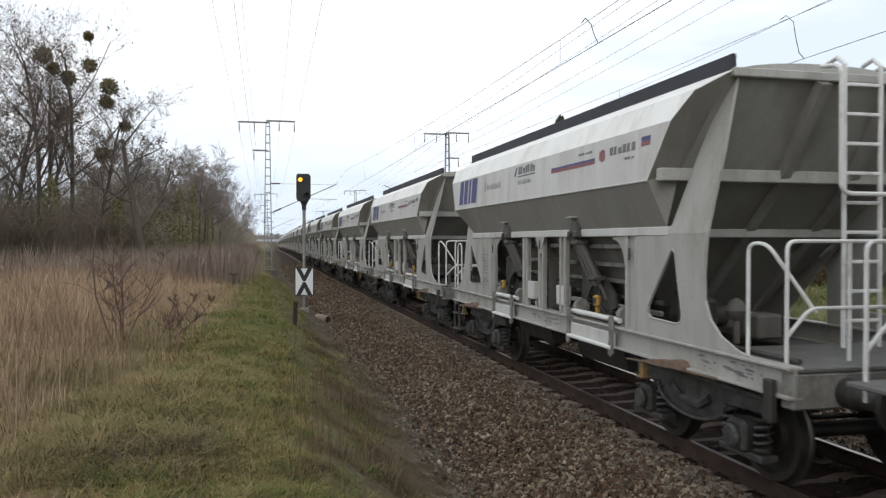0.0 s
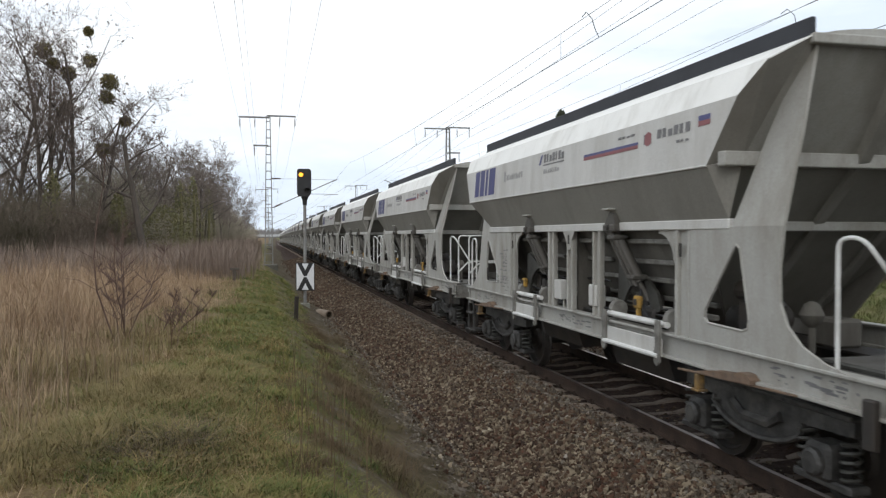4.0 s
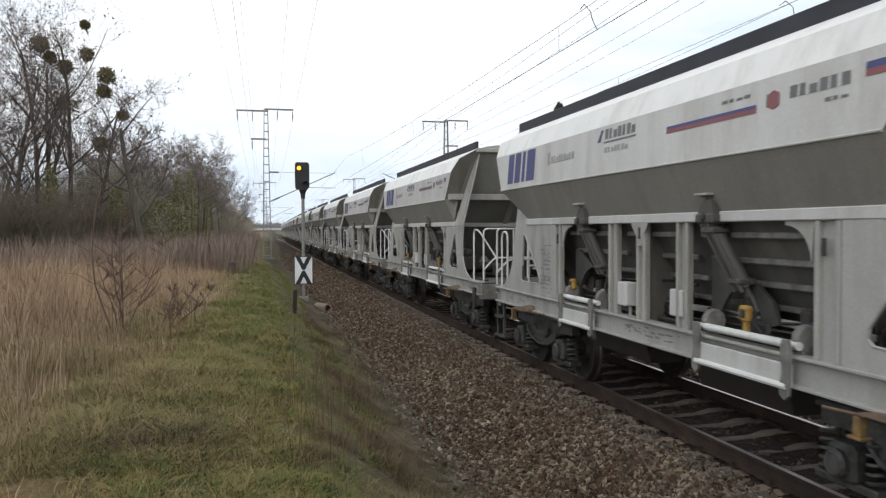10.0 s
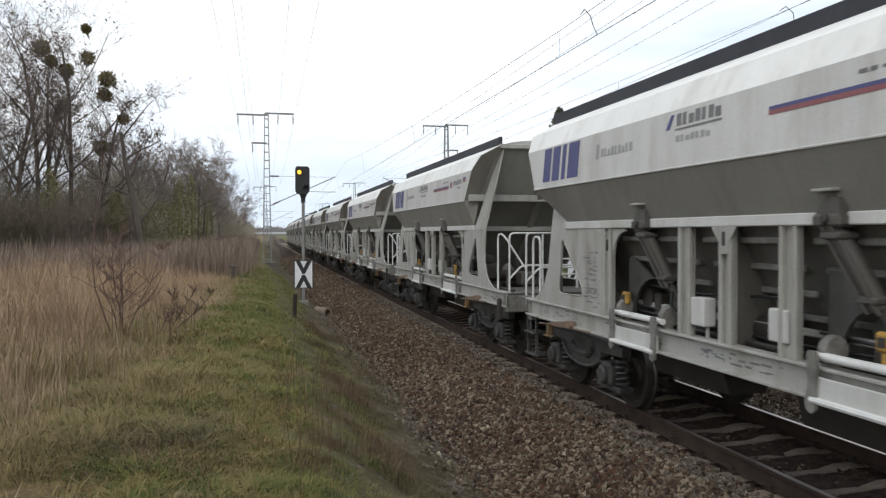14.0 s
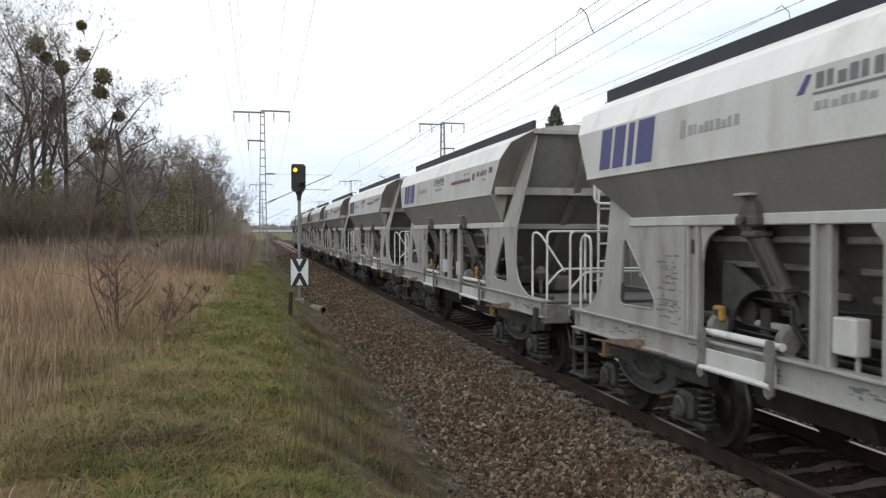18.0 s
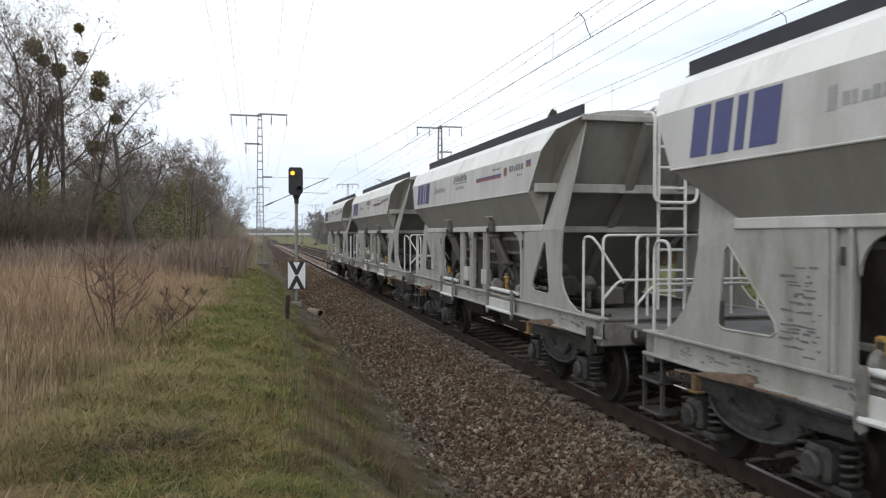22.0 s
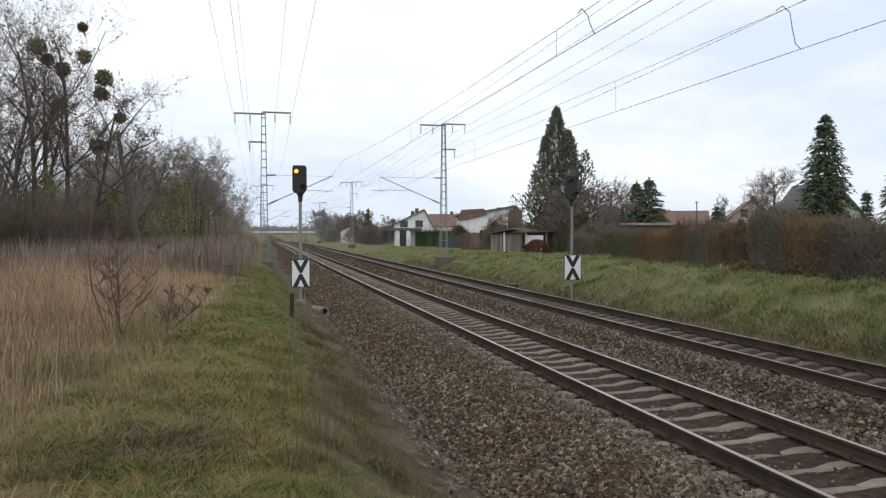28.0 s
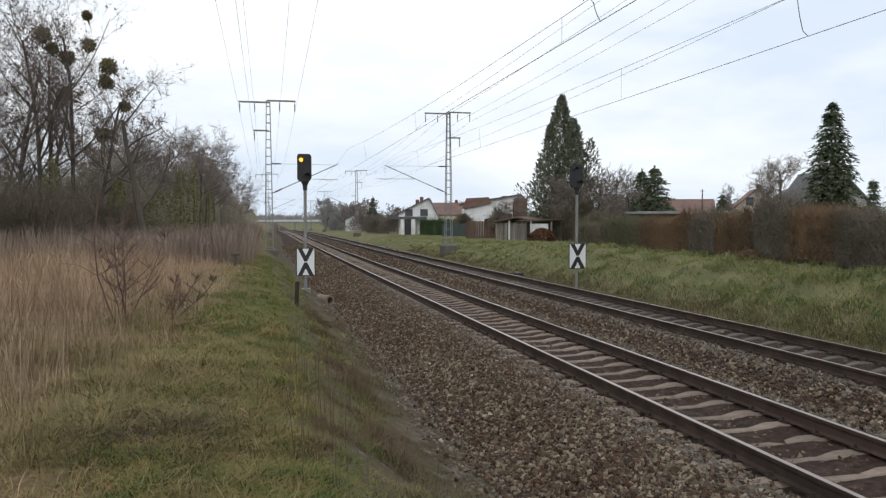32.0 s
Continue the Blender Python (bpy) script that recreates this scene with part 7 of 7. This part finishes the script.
solar = house(19.0, 92.0, -13, 7.2, 9.0, 4.1, 4.9, 5.2, 6.9, PLASTER, TILE_GREY, "white house with a long single-pitch roof and red gable", [(2.5, 1.2, 0.9, 1.1), (5.0, 1.8, 0.9, 1.1)], [(5.2, 3.0, 5.2)], 0.3)
part("red_gable_roof", Shape().prism([(-0.3, 3.5), (3.4, 4.25), (3.0, 4.95), (0.25, 4.8)], -0.35, -0.15, 1), TILE_RED, solar, "dull red tiled roof")
part("brick_tower", Shape().block(6.0, 7.5, -2.5, -1.0, 0, 4.75, 0.03), BRICK, solar, "red-brown brick stair tower")
house(45.6, 75.5, -28, 4.2, 5.0, 3.6, 3.6, 5.4, 2.1, YELLOWWALL, TILE_RED, "small yellow house with a red tiled roof", [(1.0, 3.7, 0.8, 0.9)], [(2.6, 1.5, 6.0)], 0.3)
grey = house(40.1, 57.4, -14, 6.2, 7.0, 2.7, 2.6, 6.3, 2.7, GREYWALL, TILE_GREY, "grey house with a steep dark grey tiled roof", [(1.4, 1.4, 1.0, 1.1), (5.2, 1.4, 1.0, 1.1)], (), 0.3)
part("verge_board", Shape().prism([(-0.35, 2.3), (2.7, 6.36), (2.7, 6.56), (-0.35, 2.5)], -0.40, -0.36, 1), PLASTER, grey, "white verge board")
house(42.6, 66.0, -30, 4.0, 5.0, 3.2, 3.2, 5.0, 2.0, PLASTER, TILE_GREY, "low white house with a dark roof", [(1.2, 2.0, 0.8, 0.9)], (), 0.3)
house(38.2, 68.5, 62, 5.0, 6.2, 2.75, 2.75, 4.0, 2.5, YELLOWWALL, TILE_RED, "low garden house with a long dull red roof", (), (), 0.4)

# sheds and fences
SHED_SHADE = material("shade_brown_shed_wall", (0.06, 0.05, 0.042), (0.12, 0.10, 0.085), 2.0, 0.9, 0.3, 30)
shed = thing("garden_shed", "long low shed with a grey flat felt roof behind the hedge", "shed", at=pose(14.8, 38.6, level(15, 38), 0, 0, -13))
part("roof", Shape().block(-0.3, 5.9, -0.4, 3.0, 1.66, 1.80, 0.02), FELT, shed, "grey flat felt roof")
# dark brown fill where the open underside lies in shadow
part("wall", Shape().block(0, 5.5, 0, 2.6, 0, 1.66, 0.02), SHED_SHADE, shed, "brown wall standing for the shadow under the roof")
shelter = thing("garden_shelter", "tumbledown open shelter of grey boards with a white wall", "shed", at=pose(13.9, 62.3, level(13.9, 62), 0, 0, -45))
part("roof", Shape().prism([(-0.3, 1.62), (2.0, 2.02), (3.4, 1.78), (5.3, 1.84), (5.3, 1.93), (3.4, 1.88), (2.0, 2.14), (-0.3, 1.74)], -0.4, 2.4, 1), BROWNWOOD, shelter, "sagging dark board roof")
part("back_wall", Shape().block(0, 5.0, 2.0, 2.1, 0, 1.75, 0.01), TIMBER, shelter, "grey board back wall")
part("white_wall", Shape().block(3.3, 4.7, -0.1, 0.0, 0.35, 1.55, 0.01), PLASTER, shelter, "flaking white wall panel")
for i in range(14):
    part("board", Shape().block(0.02 + i * 0.19, 0.18 + i * 0.19, -0.06, -0.02, 0.0, 1.6 + 0.08 * math.sin(i * 2.3), 0.006), TIMBER, shelter)
for px in (0.0, 1.2, 2.75, 3.2, 5.0):
    part("post", Shape().block(px - 0.06, px + 0.06, -0.14, -0.02, 0, 1.8, 0.01), PLASTER if px in (1.2, 3.2) else TIMBER, shelter, "shelter post")
RUSTLEAF = island_ramp("reddish_brown_dead_leaves", [(0.07, 0.033, 0.02), (0.12, 0.058, 0.036), (0.17, 0.09, 0.058)], 0.9)
whole("leaf_heap", leafy(9, 3600, 1.5, 1.0, 1.0, 0.05), RUSTLEAF, "heap of reddish-brown dead leaves by the shelter", "leaf heap", kind="stuff", at=pose(16.1, 57.5, level(16.1, 57.5)))
fence = thing("wooden_fence", "brown upright-board garden fence", "fence", at=pose(14.2, 73.5, level(14.2, 73.5), 0, 0, -14))
for i in range(22):
    part("board", Shape().block(i * 0.16, i * 0.16 + 0.145, -0.015, 0.015, 0.05, 1.75 + 0.02 * math.sin(i * 1.7), 0.005), BROWNWOOD, fence)
gate = thing("garden_gate", "dark green mesh gate between garden fences", "gate", at=pose(14.3, 84.0, level(14.3, 84.0), 0, 0, -14))
GREENPAINT = material("dark_green_paint", (0.028, 0.045, 0.042), (0.042, 0.065, 0.06), 3.0, 0.6, 0.1)
for i in range(3):
    part("panel", Shape().block(i * 1.0, i * 1.0 + 0.94, -0.02, 0.02, 0.1, 1.5, 0.01), GREENPAINT, gate, "dark green fence panel")
whole("utility_pole", Shape().tube([(0, 0, 0), (0, 0, 4.9)], 0.08, 8, r_end=0.05).tube([(-0.2, 0, 4.75), (0.2, 0, 4.75)], 0.025, 6), BARK, "thin dark wooden utility pole behind the gardens", "pole", at=pose(35.5, 66.0, 0.4))

# far road bridge over the line
# deck concrete paled and slightly blued to stand for haze
PALECONCRETE = material("haze_paled_concrete", (0.42, 0.43, 0.44), (0.52, 0.53, 0.54), 0.5, 0.85, 0.1, 10)
bridge = thing("road_bridge", "pale concrete road bridge across the line far away", "bridge", at=pose(8.7, 520.0, 0, 0, 0, -1))
part("deck", Shape().block(-24, 30, -4, 4, 1.9, 3.3, 0.08), PALECONCRETE, bridge, "pale concrete deck")
part("handrail", Shape().block(-24, 30, -4.0, -3.9, 4.1, 4.22, 0.02), MAST, bridge, "thin grey bridge handrail")
for i in range(14):
    part("handrail_post", Shape().block(-24 + 4 * i, -23.9 + 4 * i, -4.0, -3.92, 3.25, 4.12, 0.01), MAST, bridge)
for x in (-15, -6.5, 9.5, 20):
    part("pier", Shape().block(x - 0.6, x + 0.6, -3, 3, -4, 1.9, 0.1), OLDCONCRETE, bridge, "concrete pier")
house(13.2, 172.0, -8, 3.4, 5.0, 2.6, 2.6, 3.5, 1.7, PLASTER, TILE_GREY, "small pale garden house beside the line", (), (), 0.0)
far = random.Random(40)
distant = Shape()
for i in range(64000):
    a = far.uniform(-0.03, 0.75)
    d = far.uniform(260, 640) if i % 2 else far.uniform(950, 1500)
    x, y = EYE[0] + d * math.sin(a), d * math.cos(a)
    if d < 640 and abs(x - bend(y) - 2) < 12 + 0.02 * d:
        continue
    p = Vector((x, y, far.random() ** 1.7 * (9 if d < 700 else 12) * (0.75 + 0.6 * noise.noise((x * 0.02, y * 0.02, 1.0)))))
    q = p + Vector((far.gauss(0, 0.7), far.gauss(0, 0.7), far.uniform(0.3, 1.6)))
    cone_twig(distant, p * 1.0, q if d < 700 else p + (q - p) * 2.6, far.uniform(0.08, 0.22) * (1 if d < 700 else 4.5))
whole("distant_wood", distant, HAZEWOOD, "grey-brown woods at the horizon with haze in their colour", "woods", kind="stuff")

# ---- sleepers, fasteners and loose stones
def sleeper_shape():
    """Concrete sleeper: high under the rails, dipped in the middle, bevelled along its top."""
    s = Shape()
    stops = [(-1.30, 0.14, 0.135), (-1.12, 0.14, 0.0), (-0.45, 0.125, 0.0), (-0.22, 0.095, 0.045), (0.22, 0.095, 0.045), (0.45, 0.125, 0.0), (1.12, 0.14, 0.0), (1.30, 0.14, 0.135)]
    rings = []
    for x, half, low in stops:
        low = 0.035 if abs(x) > 1.2 else low
        top, foot = -0.178 - low, -0.40
        h = half * 0.58
        rings.append([(x, -half, foot), (x, -half, top - 0.05), (x, -h, top), (x, h, top), (x, half, top - 0.05), (x, half, foot)])
    s.v = [p for r in rings for p in r]
    for i in range(len(rings) - 1):
        for j in range(6):
            s.f.append((i * 6 + j, i * 6 + (j + 1) % 6, (i + 1) * 6 + (j + 1) % 6, (i + 1) * 6 + j))
    s.f += [tuple(range(6)), tuple(range(len(s.v) - 1, len(s.v) - 7, -1))]
    s.k = [0] * len(s.f)
    return s


sleeper_mesh = mesh_of("sleeper", sleeper_shape(), CONCRETE)
GREYSLEEPER = material("grimy_grey_concrete", (0.085, 0.074, 0.062), (0.15, 0.132, 0.112), 3.0, 0.85, 0.4, 40, dirt=(0.06, 0.047, 0.038), dirt_size=2.0, dirt_amount=0.5, per_object=0.15)
grimy_mesh = mesh_of("sleeper", sleeper_shape(), GREYSLEEPER)
clip_shape = Shape()
for sx in (-1, 1):
    clip_shape.block(sx * 0.075 - 0.03, sx * 0.075 + 0.03, -0.075, 0.075, -0.180, -0.160, 0.006)
    clip_shape.tube([(sx * 0.085, 0, -0.165), (sx * 0.085, 0, -0.115)], 0.02, 6)
clip_mesh = mesh_of("fastener", clip_shape, RAILSIDE)
random.seed(11)
for axis, track, first in ((0.0, track_1, 1.68), (TRACK_2, track_2, 1.95)):
    for i in range(205):
        y = first + 0.6 * i - 1.8
        a = new("sleeper", sleeper_mesh if axis == 0 else grimy_mesh)
        a.parent = track
        a.matrix_basis = pose(axis + bend(y), y, -0.012 - dip(y) + random.uniform(-0.006, 0.004), 0, 0, random.uniform(-0.5, 0.5) - math.degrees(bend_turn(y)))
        if y < 18:
            for side in (-0.75, 0.75):
                c = new("fastener", clip_mesh)
                c.parent = track
                c.matrix_basis = pose(axis + side, y, 0)


for axis, track, first in ((0.0, track_1, 1.68), (TRACK_2, track_2, 1.95)):
    rest = Shape()
    for i in range(205, 600):
        y = first + 0.6 * i - 1.8
        x = axis + bend(y)
        rest.box(x - 1.3, x + 1.3, y - 0.13, y + 0.13, -0.40 - dip(y), -0.195 - dip(y))
    tagged(part("far_sleepers", rest, CONCRETE if axis == 0 else GREYSLEEPER, track, "concrete sleepers far along the track"), kind="stuff")


def stones(count, place, low, high):
    """Broken stones: squashed, tilted lumps with eight uneven faces."""
    rng = np.random.default_rng(5)
    base = np.array([(1, 0, 0), (-1, 0, 0), (0, 1, 0), (0, -1, 0), (0, 0, 1), (0, 0, -1)], float)
    tris = np.array([(0, 2, 4), (2, 1, 4), (1, 3, 4), (3, 0, 4), (2, 0, 5), (1, 2, 5), (3, 1, 5), (0, 3, 5)])
    centre = place(rng, count)
    r = rng.uniform(low, high, (count, 1, 1)) * rng.uniform(0.55, 1.25, (count, 1, 3))
    v = (base[None] + rng.uniform(-0.38, 0.38, (count, 6, 3))) * r
    a = rng.uniform(0, 2 * np.pi, (count, 3))
    for k, (i, j) in enumerate(((0, 1), (1, 2), (0, 2))):
        cs, sn = np.cos(a[:, k])[:, None], np.sin(a[:, k])[:, None]
        p, q = v[..., i].copy(), v[..., j].copy()
        v[..., i], v[..., j] = p * cs - q * sn, p * sn + q * cs
    v += centre[:, None, :]
    f = (tris[None] + (np.arange(count) * 6)[:, None, None]).reshape(-1, 3)
    me = bpy.data.meshes.new("ballast_stones")
    me.from_pydata(v.reshape(-1, 3).tolist(), [], f.tolist())
    return me


BED_U, BED_Z = [a for a, _ in BED_CROSS], [b for _, b in BED_CROSS]


def stone_places(rng, n):
    y = np.where(rng.random(n) < 0.9, 2.5 + 36 * rng.random(n) ** 1.9, rng.uniform(-9, 2.5, n))
    u = np.where(rng.random(n) < 0.60, -0.85 - 2.42 * rng.random(n) ** 0.92 - np.where(rng.random(n) < 0.06, 0.6 * rng.random(n), 0), rng.uniform(-0.65, 6.9, n))
    z = np.where(u < -3.2, [level(a, b) for a, b in zip(u, y)], np.interp(u, BED_U, BED_Z)) + rng.uniform(-0.010, 0.040, n)
    near_rail = np.minimum.reduce([np.abs(u - c) for c in (-0.75, 0.75, TRACK_2 - 0.75, TRACK_2 + 0.75)]) < 0.1
    z = np.where(near_rail, z - 0.05, z)
    inside = (np.abs(u) < 1.3) | (np.abs(u - TRACK_2) < 1.3)
    z = np.where(inside, z - np.where((np.abs(u) < 0.66) | (np.abs(u - TRACK_2) < 0.66), 0.050, 0.034), z)
    return np.stack([u + np.where(y > 20, 8e-5 * (y - 20) ** 2, 0), y, z], 1)


STONE = island_ramp("broken_ballast_stones", [(0.022, 0.013, 0.010), (0.092, 0.047, 0.030), (0.040, 0.028, 0.020), (0.115, 0.075, 0.050), (0.062, 0.043, 0.031), (0.25, 0.204, 0.144), (0.028, 0.017, 0.013), (0.185, 0.141, 0.098), (0.40, 0.352, 0.265)], 0.9, 1.3, patchy=0.22)
stone_mesh = stones(160000, stone_places, 0.019, 0.047)
stone_mesh.materials.append(STONE)
tagged(new("ballast_stones", stone_mesh), "loose reddish brown and grey crushed stones on the track bed", "ballast", kind="stuff")


def far_stone_places(rng, n):
    p = stone_places(rng, n)
    y = 30 + 60 * rng.random(n) ** 1.4
    p[:, 0] += 8e-5 * (y - 20) ** 2 - np.where(p[:, 1] > 20, 8e-5 * (p[:, 1] - 20) ** 2, 0)
    p[:, 1] = y
    return p


far_stone_mesh = stones(36000, far_stone_places, 0.035, 0.075)
far_stone_mesh.materials.append(STONE)
tagged(new("far_ballast_stones", far_stone_mesh), "crushed stones farther along the track bed", "ballast", kind="stuff")


def shoulder_places(rng, n):
    y = np.where(rng.random(n) < 0.92, 2.5 + 40 * rng.random(n) ** 1.6, rng.uniform(-9, 2.5, n))
    u = np.where(rng.random(n) < 0.6, -1.50 + rng.normal(0, 0.32, n), np.where(rng.random(n) < 0.5, 1.3, 2.85) + rng.normal(0, 0.22, n))
    u = np.where(np.abs(np.abs(u) - 0.75) < 0.12, -1.5, u)
    return np.stack([u + np.where(y > 20, 8e-5 * (y - 20) ** 2, 0), y, np.interp(u, BED_U, BED_Z) + rng.uniform(0.0, 0.024, n)], 1)


DUSTY = island_ramp("dusty_grey_stones", [(0.075, 0.062, 0.05), (0.115, 0.096, 0.078), (0.155, 0.132, 0.108), (0.105, 0.088, 0.066), (0.27, 0.24, 0.205)], 0.9)
dusty_mesh = stones(27000, shoulder_places, 0.018, 0.045)
dusty_mesh.materials.append(DUSTY)
tagged(new("dusty_ballast_stones", dusty_mesh), "dusty grey crushed stones along the sleeper ends", "ballast", kind="stuff")


def edge_places(rng, n):
    y = -6 + 34 * rng.random(n) ** 1.1
    u = -3.3 + rng.normal(0, 0.28, n)
    return np.stack([u, y, np.array([level(a, b) for a, b in zip(u, y)]) + rng.uniform(0.0, 0.012, n)], 1)


pebble_mesh = stones(11000, edge_places, 0.008, 0.03)
pebble_mesh.materials.append(DUSTY)
tagged(new("pebbles", pebble_mesh), "small grey pebbles strewn over the soil beside the ballast", "gravel", kind="stuff")

# ---- the rest of the train
wagons[0].matrix_basis = pose(0, FRONT - LENGTH, 0)
for n in range(1, 27):
    wagons.append(copy_thing(wagons[0], pose(0, FRONT + LENGTH * (n - 1), 0)))
# the last one has narrow grab rails, a brake crank and a light air tank on its leading platform
tail = wagons[-1]
for o in tail.children:
    if o.name.startswith("grab_rail") and o.data.vertices[0].co.y < 3:
        o.data = mesh_of("grab_rail", hoop(1 if o.data.vertices[0].co.x > 0 else -1, 0.80, 1.02), PIPE, True)
column = part("brake_column", rail_pipe([(-0.75, 0.66, 1.27), (-0.75, 0.66, 2.46), (-0.75, 0.42, 2.46)], 0.022, 7, 0.12), PIPE, tail, "white bent brake column")
part("brake_crank", Shape().lathe([(0.03, 0.28), (0.07, 0.30), (0.07, 0.42), (0.03, 0.44)], (-0.75, 0, 2.44), 1, 12).tube([(-0.75, 0.36, 2.48), (-0.75, 0.36, 2.64), (-0.72, 0.30, 2.72)], 0.016, 6).tube([(-0.84, 0.36, 2.60), (-0.60, 0.34, 2.63)], 0.012, 6), STEEL, column, "grey hand brake crank")
part("light_air_tank", Shape().lathe([(0.02, -0.68), (0.12, -0.66), (0.18, -0.58), (0.18, 0.58), (0.12, 0.66), (0.02, 0.68)], (-0.30, 1.42, 1.47), 0, 20), FRAME, tail, "light grey air tank on the platform", True)


# ---- what moves: the train rolls past towards and beyond the viewer
def run(t):
    """Metres rolled by the train since the start."""
    lag = ((0, 0.0), (12, 0.0), (14, 0.08), (17, 0.0), (20, 0.0), (22, 0.14), (23, 0.10), (24, 0.15), (25, 0.27), (33, 0.27))
    for (t0, a), (t1, b) in zip(lag, lag[1:]):
        if t0 <= t < t1:
            return 12.48 * t + 0.00745 * t * t - a - (b - a) * (t - t0) / (t1 - t0)


def motions():
    for n, wagon in enumerate(wagons):
        rows = []
        for t in range(0, 33):
            y = FRONT + LENGTH * (n - 1) - run(t)
            m = y + 5.6
            rows.append((t, pose(bend(m), y, -dip(m), 0, 0, -math.degrees(bend_turn(m)))))
        walk(wagon, rows)
    first = [o for o in wagons[0].children if o.name.startswith("wheelset")]
    for w in first:
        x, y, z = w.location
        walk(w, [(k / FPS, pose(x, y, z) @ Matrix.Rotation(run(k / FPS) / 0.46, 4, "X")) for k in range(0, 961)])
    for wagon in wagons[1:]:
        for w in wagon.children:
            if w.name.startswith("wheelset"):
                like = min(first, key=lambda o: abs(o.location.y - w.location.y))
                w.rotation_mode = "QUATERNION"
                keys = w.animation_data_create()
                keys.action = like.animation_data.action
                keys.action_slot = like.animation_data.action_slot


motions()
